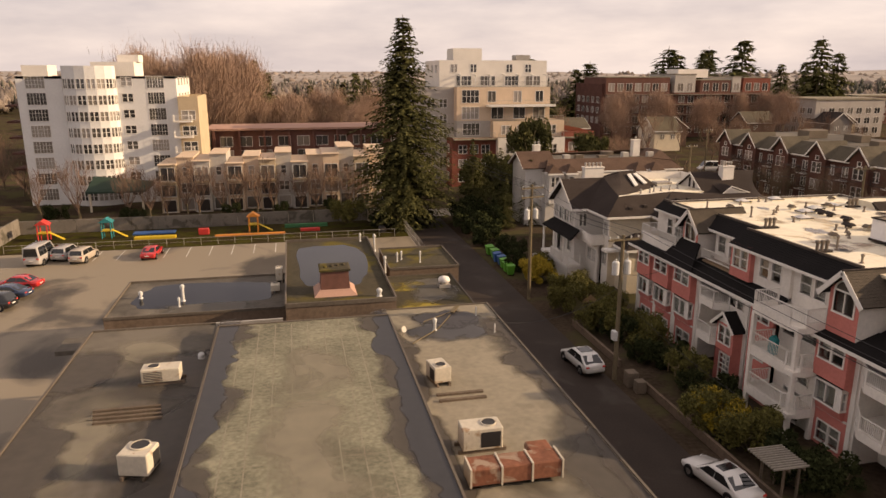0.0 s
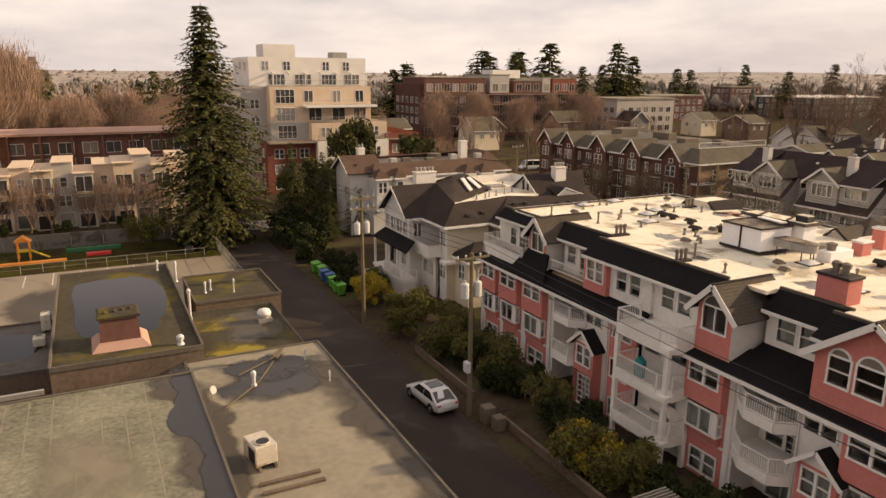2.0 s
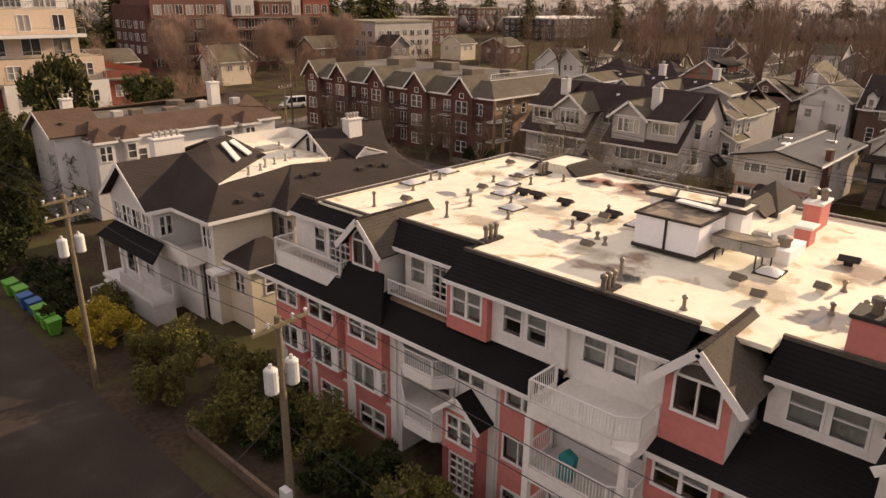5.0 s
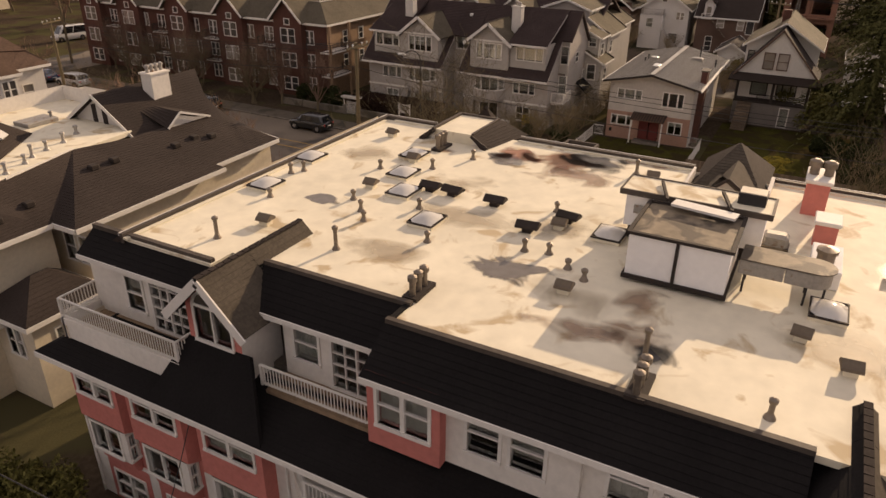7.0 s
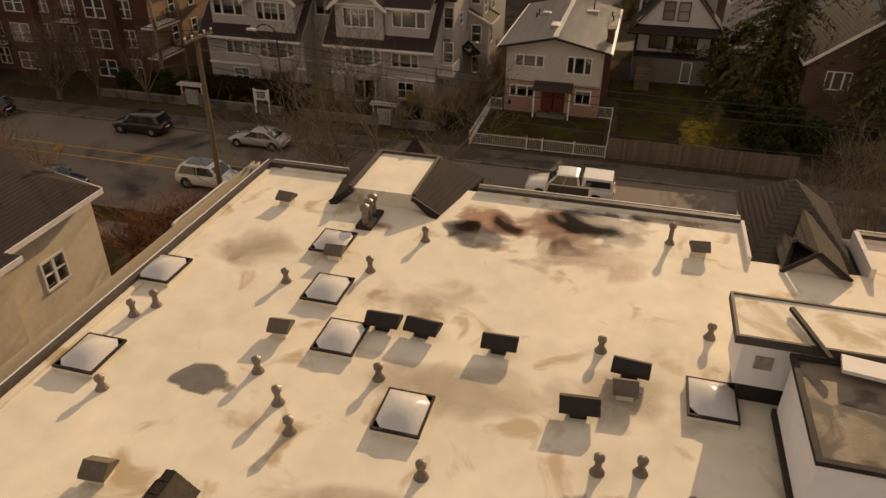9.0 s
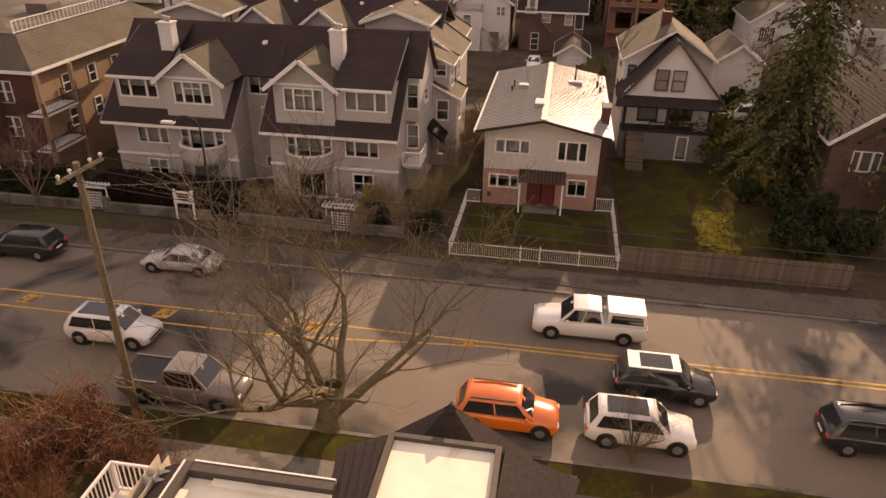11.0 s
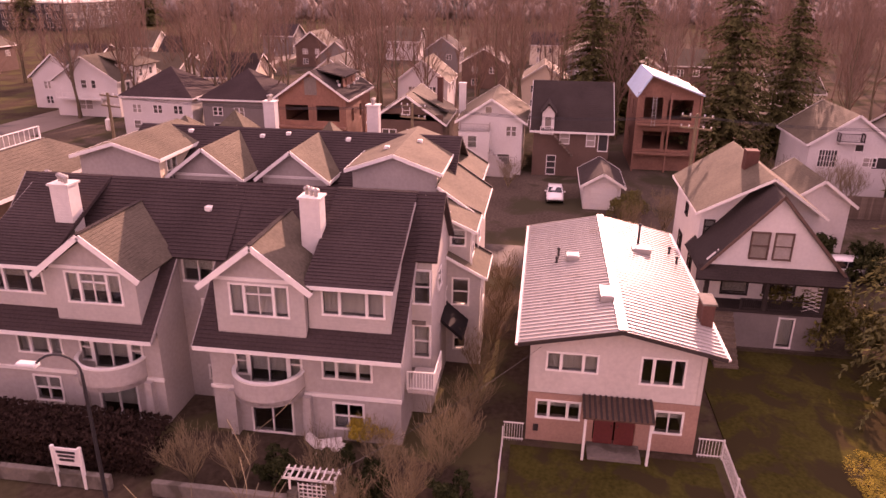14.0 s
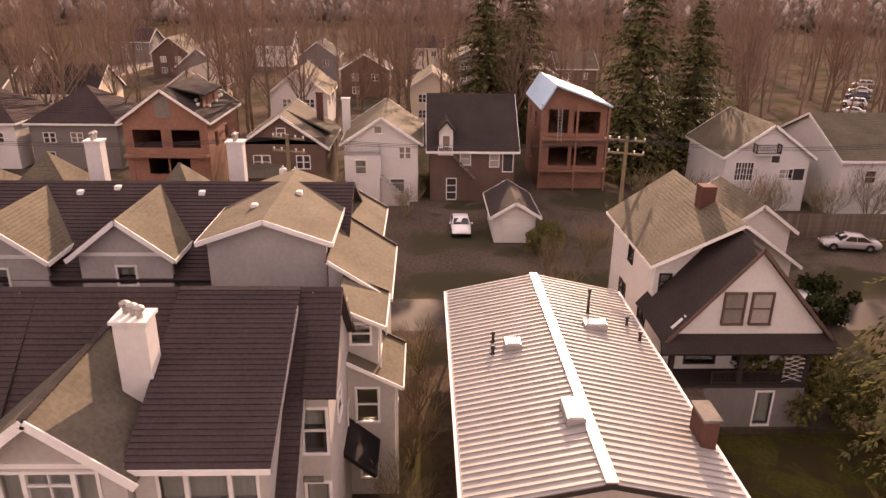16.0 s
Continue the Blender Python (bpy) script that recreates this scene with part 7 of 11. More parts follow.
# brown cottage: cross gable and porch
bc = simple_house("house", "brown cottage with weathered brown gable roof", 140, 150, 65.3, 74.0, 5.9, 3.0, "x", "siding_brown", "shingle_olive",
                  wins={"west": [(2.2, 3.4, 1.6, 1.3, "dh2"), (6.4, 3.4, 1.3, 1.3, "dh2"), (4.3, 6.6, 0.8, 0.9, "dh")]}, group="houses behind the lane", chim=(146, 66.5, 6, 10.2, 0.7, 0.7, "brick_brown", 0))
box_walls(bc, 138.2, 140.0, 69.4, 73.8, 0, 3.0, "siding_brown", [(2.2, 1.0, 2.6, 1.3, "wide")], far=True)
roof_plane(bc, (137.8, 74.2, 2.95), (137.8, 69.0, 2.95), (140.0, 69.0, 3.9), (140.0, 74.2, 3.9), "shingle_olive", 0.25, "porch_roof")
roof_plane(bc, (143.0, 65.0, 6.6), (148.0, 65.0, 6.6), (148.0, 69.65, 8.9), (143.0, 69.65, 8.9), "shingle_olive", 0.3)
simple_house("house", "grey cottage with low dark hipped roof", 152.6, 163, 91.4, 101.6, 5.5, 3.7, "hip", "siding_grey", "shingle_plum", wins={"west": BW}, group="houses behind the lane")
simple_house("house", "pale cottage with low dark hipped roof", 152.4, 163, 103.2, 113.8, 5.5, 3.7, "hip", "siding_white", "shingle_plum", wins={"west": BW + [(8.5, 3.2, 1.3, 1.1, "dh2")]}, group="houses behind the lane")
gm = simple_house("house", "white house with olive gambrel roof", 164, 177, 121.6, 132.6, 6.0, 3.6, "x", "siding_white", "shingle_olive", wins={"west": [(3.4, 4.6, 0.7, 1.2, "dh"), (5.2, 4.6, 0.9, 1.2, "dh"), (6.9, 4.6, 0.7, 1.2, "dh"), (5, 1.2, 2.4, 1.4, "dh2")], "south": [(3, 4.0, 1.0, 1.3, "dh"), (6, 4.0, 1.0, 1.3, "dh")]}, group="houses behind the lane")
box_walls(gm, 168.5, 175.0, 120.8, 125.0, 5.0, 7.9, "siding_white", [(1.2, 6.0, 0.8, 1.1, "dh"), (3.0, 6.0, 0.8, 1.1, "dh")], [(1.5, 6.0, 0.9, 1.1, "dh"), (4.6, 6.0, 0.9, 1.1, "dh")], far=True)
roof_plane(gm, (167.9, 120.3, 7.8), (175.6, 120.3, 7.8), (175.6, 127.2, 9.5), (167.9, 127.2, 9.5), "shingle_olive", 0.3)
slab(gm, 162.2, 164, 123.5, 131.5, 2.9, 3.1, "siding_white", "balcony_floor")
picket_rail(gm, [(163.9, 131.4), (162.3, 131.4), (162.3, 123.6), (163.9, 123.6)], 3.1, 0.95, 0.2, "trim")
tw = simple_house("house", "half-timbered white house with balcony and tan roof", 137, 147, 16.7, 25.2, 5.9, 3.0, "x", "siding_white", "shingle_tan", wins={"west": [(2.0, 3.2, 1.8, 1.8, "grid"), (6.3, 3.4, 1.3, 0.9, "cross"), (5.0, 5.0, 0.8, 0.7, "plain"), (7.4, 3.2, 1.6, 1.2, "plain")]}, group="houses behind the lane")
slab(tw, 136.2, 137.1, 20.2, 22.6, 5.9, 6.05, "siding_white", "balcony_floor")
picket_rail(tw, [(137, 22.6), (136.2, 22.6), (136.2, 20.2), (137, 20.2)], 6.05, 0.9, 0.14, "dark_trim")
simple_house("house", "long white building with tan shingle roof", 135, 149, 0, 14.5, 6.0, 3.2, "y", "siding_white", "shingle_tan", wins={"west": [(3, 3.5, 1.0, 1.2, "dh"), (9, 3.5, 1.0, 1.2, "dh")]}, group="houses behind the lane")
g = simple_house("garage", "small white garage with grey gable roof", 127.3, 134, 45.5, 49.1, 2.75, 1.1, "x", "siding_white", "shingle_dark", cat="garage", group="back lane garages")
mb = MB()
for i in range(4):
    mb.box(127.22, 45.9, 0.05 + 0.55 * i, 127.29, 48.4, 0.57 + 0.55 * i)
part("garage_door", mb, "door_white", g)
simple_house("garage", "low white garage with dark gable", 118.5, 126, 27.7, 32.6, 4.6, 1.8, "x", "siding_white", "shingle_tan", cat="garage", group="back lane garages")
# scattered houses among the far trees
hr = random.Random(5)
for x, y in ((178, 70), (182, 88), (176, 104), (184, 50), (190, 30), (180, 120), (210, 62), (214, 96), (208, 130), (235, 75), (230, 40), (240, 110), (178, 10), (215, 20), (170, 132), (196, 146), (225, 150), (262, 90), (260, 50), (270, 130)):
    w, d = hr.uniform(7.5, 9.5), hr.uniform(9, 12)
    simple_house("house", hr.choice(["small pale timber house among bare trees", "small brown timber house among bare trees"]), x, x + d, y, y + w, 5.6, hr.uniform(2.4, 3.6), hr.choice("xy"),
                 hr.choice(["siding_white", "stucco_cream", "siding_brown", "siding_grey"]), hr.choice(["shingle_dark", "shingle_tan", "shingle_olive", "shingle_plum"]),
                 wins={"west": [(w * 0.3, 3.3, 1.2, 1.2, "dh2"), (w * 0.7, 3.3, 1.2, 1.2, "dh2"), (w * 0.3, 0.8, 1.2, 1.2, "dh2")], "south": [(3, 3.3, 1.1, 1.2, "dh"), (6.5, 3.3, 1.1, 1.2, "dh")]}, group="far houses", step=0.6)


# ---- white house and its neighbours along the alley ----
wh = thing("house", "white stucco house with dark grey hipped roofs and balconies", "house", (40, 72, 0))
SD = "shingle_dark"
# west block, recessed balcony and middle block
wall(wh, (32.0, 66.4), (36.6, 66.4), 0, 7.6, [(2.3, 1.0, 1.2, 1.4, "dh2")], "stucco_cream")
wall(wh, (36.6, 66.4), (36.6, 70.0), 0, 7.6, (), "stucco_cream")
wall(wh, (37.4, 70.0), (37.4, 64.9), 0, 7.6, [(3.6, 5.2, 0.7, 1.4, "dh"), (4.6, 5.2, 0.6, 1.4, "dh")], "stucco_cream")
wall(wh, (37.4, 64.9), (45.8, 64.9), 0, 7.6, [q for z in (1.2, 4.6) for q in row(8.4, 3, z, 1.2, 1.2, "dh2", 1.5)], "stucco_cream")
wall(wh, (45.8, 64.9), (45.8, 65.7), 0, 7.6, (), "stucco_cream")
wall(wh, (45.8, 65.7), (51.6, 65.7), 0, 7.6, [(2.9, 4.6, 1.2, 1.2, "dh2")], "stucco_cream")
wall(wh, (51.6, 65.7), (54.4, 77.4), 0, 7.6, [(3, 4.6, 1.2, 1.2, "dh2"), (8, 4.6, 1.2, 1.2, "dh2")], "stucco_cream")
wall(wh, (32.0, 67.9), (32.0, 66.4), 0, 7.6, [(0.7, 5.5, 0.9, 1.4, "dh2"), (0.7, 2.3, 0.9, 1.5, "dh2")], "stucco_white")
wall(wh, (33.6, 71.2), (33.6, 67.9), 4.6, 7.6, [(1.2, 4.65, 0.9, 2.1, "french"), (2.5, 5.5, 0.8, 1.3, "dh2")], "stucco_white")
wall(wh, (31.6, 71.2), (31.6, 67.9), 0, 4.6, [(1.0, 2.2, 0.8, 1.3, "dh2"), (2.2, 2.2, 0.8, 1.3, "dh2")], "stucco_white")
slab(wh, 30.5, 33.6, 67.4, 71.2, 4.35, 4.6, "stucco_white", "balcony_floor")
for p, q in (((30.5, 71.2), (30.5, 67.4)), ((30.5, 67.4), (32.0, 67.4))):
    wall(wh, p, q, 4.6, 5.5, (), "stucco_white", 0.14, name="balcony_wall")
box_part("ledge", (31.2, 65.3, 4.05, 35.0, 66.4, 4.3), "trim", wh)
# west gable block
wall(wh, (30.2, 77.8), (30.2, 71.2), 0, 7.6, [(1.0, 5.75, 0.9, 1.35, "dh2"), (2.5, 5.75, 1.2, 1.35, "dh2"), (4.1, 5.75, 1.2, 1.35, "dh2"), (5.6, 5.75, 0.9, 1.35, "dh2"), (2.6, 2.0, 2.2, 2.1, "slider"), (5.2, 2.6, 0.9, 1.3, "dh2")], "siding_white", gable=(3.3, 10.3))
wall(wh, (30.2, 71.2), (33.6, 71.2), 0, 7.6, [(0.9, 5.7, 0.8, 1.3, "dh2")], "siding_white")
wall(wh, (40.0, 77.8), (30.2, 77.8), 0, 7.6, (), "siding_white")
for s in (1, -1):
    e0, e1, r0, r1 = (29.6, 74.5 + s * 3.75, 7.65), (37, 74.5 + s * 3.75, 7.65), (29.6, 74.5, 10.5), (37, 74.5, 10.5)
    roof_plane(wh, *((e0, e1, r1, r0) if s < 0 else (e1, e0, r0, r1)), SD, 0.22)
    boards(wh, [((29.56, 74.5 + s * 3.75, 7.55), (29.56, 74.5, 10.4)), ((29.6, 74.5 + s * 3.8, 7.55), (33 if s < 0 else 37, 74.5 + s * 3.8, 7.55))], h=0.26)
roof_plane(wh, (28.7, 77.6, 4.75), (28.7, 68.8, 4.75), (30.2, 70.0, 5.55), (30.2, 77.6, 5.55), "shingle_black", 0.2, "skirt_roof")
for y in (77.4, 74.0, 71.3):
    mb = MB()
    mb.bbox(28.8, y - 0.1, 0, 29.0, y + 0.1, 4.8, 0.02)
    part("porch_post", mb, "trim", wh)
slab(wh, 28.6, 30.2, 69.2, 77.4, 1.55, 1.8, "trim", "balcony_floor")
picket_rail(wh, [(30.1, 69.2), (28.65, 69.2), (28.65, 74.2)], 1.8, 1.0, 0.14)
box_part("porch_skirting", (28.7, 69.3, 0, 30.2, 77.3, 1.55), "siding_white", wh)
for i in range(7):
    box_part("step", (28.6 - 0.28 * (i + 1), 75.0, 1.75 - 0.25 * (i + 1) - 0.1, 28.6 - 0.28 * i, 76.6, 1.75 - 0.25 * (i + 1)), "trim", wh)
picket_rail(wh, [(26.8, 75.0), (28.6, 75.0)], 0.9, 0.9, 0.16)
# slopes round the flat deck
roof_plane(wh, (31.4, 65.8, 7.65), (36.4, 65.8, 7.65), (40.5, 69.35, 9.5), (33.5, 67.7, 9.5), SD, 0.22)
roof_plane(wh, (36.4, 65.85, 7.65), (36.4, 64.2, 7.65), (40.6, 69.4, 9.5), (40.5, 69.45, 9.5), SD, 0.22)
roof_plane(wh, (36.4, 64.2, 7.65), (46.2, 64.3, 7.65), (44.3, 69.2, 9.2), (40.6, 69.4, 9.5), SD, 0.22)
roof_plane(wh, (46.0, 65.0, 7.7), (51.8, 65.1, 7.7), (50.0, 69.3, 9.15), (44.3, 69.3, 9.2), SD, 0.22)
roof_plane(wh, (51.8, 65.1, 7.7), (55.0, 77.6, 7.7), (53.0, 73.1, 11.0), (50.0, 69.3, 9.1), SD, 0.22)
roof_plane(wh, (31.4, 70.9, 7.65), (31.4, 65.8, 7.65), (33.5, 67.7, 9.5), (34.7, 74.5, 10.5), SD, 0.22)
boards(wh, [((31.4, 65.76, 7.55), (36.4, 65.76, 7.55)), ((31.36, 65.8, 7.55), (31.36, 70.8, 7.55)), ((36.36, 64.2, 7.55), (36.36, 65.8, 7.55)), ((36.4, 64.16, 7.55), (46.2, 64.26, 7.55)), ((46.0, 64.96, 7.6), (51.8, 65.06, 7.6)), ((51.84, 65.1, 7.6), (55.04, 77.6, 7.6))])
boards(wh, [((33.5, 67.68, 9.52), (34.6, 68.0, 9.52)), ((36.2, 68.3, 9.5), (40.6, 69.4, 9.5))], h=0.1, name="deck_edge")
mb = MB()
mb.prism([(33.7, 68.0, 9.0), (40.6, 69.7, 9.0), (45.0, 70.2, 9.0), (47.8, 76.6, 9.0), (47.8, 80.0, 9.0), (36.0, 80.0, 9.0), (33.7, 71.0, 9.0)], (0, 0, 0.25))
part("flat_roof", mb, "membrane", wh, "pale flat roof deck")
for p, q in (((48.0, 80.2), (36.0, 80.2)), ((48.0, 76.4), (48.0, 80.2)), ((36.0, 80.2), (36.0, 77.8))):
    wall(wh, p, q, 0, 10.1, (), "stucco_white", 0.25, name="parapet")
# raised roof with two roof lights
roof_plane(wh, (34.7, 69.2, 9.3), (41.7, 74.5, 9.3), (39.3, 75.5, 10.9), (36.9, 75.0, 10.9), SD, 0.22)
roof_plane(wh, (41.7, 74.5, 9.3), (41.6, 79.2, 9.3), (39.2, 76.4, 10.9), (39.3, 75.5, 10.9), SD, 0.22)
roof_plane(wh, (33.5, 67.9, 9.45), (34.7, 69.2, 9.3), (36.9, 75.0, 10.9), (34.8, 74.6, 10.5), SD, 0.22)
roof_plane(wh, (41.6, 79.2, 9.3), (34.0, 79.0, 9.3), (36.9, 75.6, 10.9), (39.2, 76.4, 10.9), SD, 0.22)
mb = MB()
mb.prism([(36.9, 75.0, 10.86), (39.3, 75.5, 10.86), (39.2, 76.4, 10.86), (36.9, 75.6, 10.86)], (0, 0, 0.1))
part("ridge_cap", mb, SD, wh)
for k in (0.42, 0.72):
    a, b = Vector((34.7, 69.2, 9.3)).lerp(Vector((41.7, 74.5, 9.3)), k), Vector((36.9, 75.0, 10.9)).lerp(Vector((39.3, 75.5, 10.9)), k)
    e = Vector((7.0, 5.3, 0)).normalized() * 0.42
    nrm_v = Vector((0.35, -0.55, 0.9)).normalized() * 0.22
    lo, hi = a.lerp(b, 0.22) + nrm_v * 0.6, a.lerp(b, 0.84) + nrm_v * 0.6
    mb = MB()
    mb.prism([lo - e, lo + e, hi + e, hi - e], nrm_v * 0.5)
    part("roof_light", mb, "dome", wh)
# east gable with two narrow windows
wall(wh, (45.2, 75.9), (45.2, 70.1), 9.0, 9.1, (), "siding_white", gable=(2.9, 10.9))
for y in (72.6, 73.5):
    mb = MB()
    mb.prism([(45.16, y - 0.19, 9.25), (45.16, y + 0.19, 9.25), (45.16, y + 0.19, 10.3 + (0.15 if y < 73 else 0)), (45.16, y - 0.19, 10.3 - (0.15 if y < 73 else -0.1))], (0.06, 0, 0))
    part("slit_window", mb, "dark_trim", wh)
roof_plane(wh, (44.8, 69.75, 8.85), (50.2, 69.0, 8.95), (53.0, 73.0, 11.05), (44.8, 73.0, 11.05), SD, 0.22)
roof_plane(wh, (55.0, 77.8, 7.7), (44.8, 76.3, 8.85), (44.8, 73.0, 11.05), (53.0, 73.05, 11.05), SD, 0.22)
boards(wh, [((44.77, 69.75, 8.78), (44.77, 73.0, 10.98)), ((44.77, 76.3, 8.78), (44.77, 73.0, 10.98))], h=0.2)
mb = MB()
mb.prism([(46.7, 69.1, 9.1), (49.7, 69.0, 9.1), (47.6, 69.05, 9.85)], (0, 0.12, 0))
part("gablet", mb, "siding_white", wh)
boards(wh, [((46.6, 68.95, 9.12), (47.6, 68.9, 9.9)), ((47.6, 68.9, 9.9), (49.9, 68.85, 9.12))], h=0.12)
roof_plane(wh, (46.6, 69.0, 9.1), (46.6, 71.2, 9.9), (47.6, 71.2, 10.0), (47.6, 69.0, 9.92), SD, 0.22)
roof_plane(wh, (49.9, 70.2, 9.3), (49.9, 69.0, 9.1), (47.6, 69.0, 9.92), (47.6, 71.2, 10.0), SD, 0.22)
box_walls(wh, 45.4, 55.0, 77.8, 88.0, 0, 7.6, "stucco_white", west=[(3, 3.7, 1.4, 1.3, "dh2"), (8, 3.7, 1.4, 1.3, "dh2")])
slab(wh, 45.5, 54.9, 77.9, 87.9, 6.8, 7.1, "membrane", "flat_roof")
chimney(wh, 34.0, 75.7, 9.6, 11.5, 2.3, 0.9, "stucco_white", 5)
chimney(wh, 48.8, 72.0, 9.9, 11.7, 1.4, 0.9, "stucco_white", 4)
for x, y, z in ((36.2, 67.0, 8.42), (34.4, 66.7, 8.3), (40.3, 67.6, 8.88), (41.6, 67.6, 8.88), (45.6, 67.4, 8.6), (47.2, 67.6, 8.6), (48.2, 67.2, 8.5)):
    mb = MB()
    mb.bbox(x - 0.24, y - 0.2, z - 0.1, x + 0.24, y + 0.2, z + 0.2, 0.05)
    part("roof_vent", mb, "dark_trim", wh)
for x, y, h in ((37.0, 69.6, 0.5), (38.4, 70.2, 0.4), (39.2, 70.8, 0.6), (40.3, 71.2, 0.45), (41.6, 71.6, 0.5), (43.0, 72.4, 0.4), (44.0, 76.0, 0.5)):
    mb = MB()
    mb.lathe((x, y, 9.25), [(0.2, 0), (0.09, 0.15), (0.09, h), (0.15, h), (0.12, h + 0.1)], 8)
    part("vent_pipe", mb, "galv", wh)
mb = MB()
mb.bbox(42.2, 75.6, 9.25, 44.2, 77.0, 9.5, 0.03)
part("roof_hatch", mb, "galv", wh)
# hipped porch against the south wall
box_walls(wh, 32.9, 36.5, 63.6, 66.4, 0, 4.7, "stucco_cream", [(1.4, 2.6, 1.0, 1.4, "dh2")], [(1.8, 2.6, 1.4, 1.2, "dh2")])
hip_roof(wh, 32.9, 36.5, 63.6, 66.4, 4.7, 1.4, 0.4, SD, 0.22)

w2 = thing("house", "white terrace with a brown tiled skirt roof, bay windows and chimneys", "house", (46, 101, 0))
box_walls(w2, 36.0, 57.0, 96.2, 107.0, 0, 8.3, "siding_white", [(4, 5.2, 1.2, 1.3, "dh2")], [(s, z, 0.9, 1.3, "dh") for z in (2.2, 5.4) for s in (5.0, 8.2, 11.2, 13.0, 19.3)], far=True)
slab(w2, 37.0, 56.2, 98.3, 106.8, 9.3, 9.55, "tar_dark", "flat_roof")
roof_plane(w2, (35.6, 95.7, 8.2), (57.5, 95.7, 8.2), (56.4, 98.4, 9.75), (37.0, 98.4, 9.75), "tile_brown", 0.25)
roof_plane(w2, (57.5, 95.7, 8.2), (57.5, 107.4, 8.2), (55.6, 103.5, 10.6), (55.6, 99.5, 10.6), "tile_brown", 0.25)
roof_plane(w2, (53.4, 98.0, 9.6), (56.6, 97.4, 9.3), (55.7, 99.5, 10.6), (55.5, 99.5, 10.6), "tile_brown", 0.25)
roof_plane(w2, (53.4, 105.0, 9.5), (53.4, 98.0, 9.5), (55.6, 99.5, 10.6), (55.6, 103.5, 10.6), "tile_brown", 0.25)
roof_plane(w2, (57.5, 107.4, 8.2), (35.6, 107.4, 8.2), (37.0, 105.5, 9.75), (55.6, 103.5, 10.5), "tile_brown", 0.25)
boards(w2, [((35.6, 95.66, 8.1), (57.5, 95.66, 8.1)), ((57.54, 95.7, 8.1), (57.54, 107.4, 8.1))], h=0.22)
# gabled west end
box_walls(w2, 33.4, 36.0, 98.0, 104.0, 0, 8.9, "siding_white", [(1.6, 5.4, 1.1, 1.3, "dh2"), (4.2, 5.4, 1.1, 1.3, "dh2")], far=True, gables={"west": (3.0, 10.5)})
for s in (1, -1):
    e0, e1, r0, r1 = (32.8, 101 + s * 3.6, 8.6), (38.2, 101 + s * 3.6, 8.6), (32.8, 101, 10.7), (38.2, 101, 10.7)
    roof_plane(w2, *((e0, e1, r1, r0) if s < 0 else (e1, e0, r0, r1)), "tile_brown", 0.25)
    boards(w2, [((32.76, 101 + s * 3.6, 8.5), (32.76, 101, 10.6))], h=0.24, name="barge_board")
for x0, x1 in ((36.1, 37.9), (38.9, 40.2), (49.6, 51.0), (52.2, 54.0)):
    box_walls(w2, x0, x1, 95.2, 96.2, 3.6 if x1 - x0 > 1.5 else 5.6, 8.05, "siding_white", south=[((x1 - x0) / 2, 6.1, (x1 - x0) * 0.62, 1.4, "dh2" if x1 - x0 > 1.5 else "dh")], far=True, th=0.14)
    hip_roof(w2, x0, x1, 95.2, 97.6, 8.05, 1.15, 0.28, "tile_brown", 0.25)
chimney(w2, 36.6, 102.6, 9.4, 11.4, 1.0, 0.9, "stucco_white", 2)
chimney(w2, 52.4, 101.4, 9.4, 12.0, 1.1, 1.0, "stucco_white", 1)
for x, y, w, d, h in ((40.2, 99.4, 1.0, 0.9, 0.7), (42.4, 99.8, 1.3, 0.9, 0.6), (46.6, 100.6, 1.6, 1.0, 0.35), (50.0, 100.0, 1.0, 0.9, 0.8), (53.6, 98.9, 1.0, 0.8, 0.9), (48.6, 103.4, 1.8, 1.2, 0.6)):
    mb = MB()
    mb.bbox(x - w / 2, y - d / 2, 9.5, x + w / 2, y + d / 2, 9.55 + h, 0.05)
    part("roof_unit", mb, "hood_tan" if w > 1.2 else "stucco_pale", w2)


# ---- dark brick apartment row beyond the street ----
br = thing("apartment_building", "dark brick apartment row with gabled bays and olive roofs", "apartment building", (93, 105, 0))
wall(br, (85.6, 128), (85.6, 86.5), 0, 8.6, [q for z in (0.7, 3.4, 6.1) for q in row(41.5, 13, z, 1.2, 1.5, "dh2", 1.0)], "brick_brown", far=True)
wall(br, (85.6, 86.5), (106, 86.5), 0, 8.6, [q for z in (3.4, 6.1) for q in row(20.4, 5, z, 0.9, 1.3, "dh", 2.0)], "stucco_umber", far=True)
wall(br, (106, 86.5), (106, 128), 0, 8.6, (), "stucco_umber")
wall(br, (106, 128), (85.6, 128), 0, 8.6, (), "brick_brown")
hip_roof(br, 85.6, 106, 86.5, 128, 8.6, 1.9, 0.6, "shingle_olive", 0.3, flat=0.72)
slab(br, 88, 103.5, 89, 126, 10.3, 10.56, "tar_dark", "flat_roof")
for x, y, w, d, h in ((92, 96, 3, 2, 0.9), (95, 103, 2, 4, 1.2), (92, 112, 4, 3, 1.4), (98, 118, 3, 3, 1.0), (96, 92, 2, 2, 0.8)):
    mb = MB()
    mb.bbox(x, y, 10.55, x + w, y + d, 10.55 + h, 0.06)
    part("roof_unit", mb, "hood_tan", br)
picket_rail(br, [(88, 89), (103, 89)], 10.56, 0.9, 0.5, "trim")
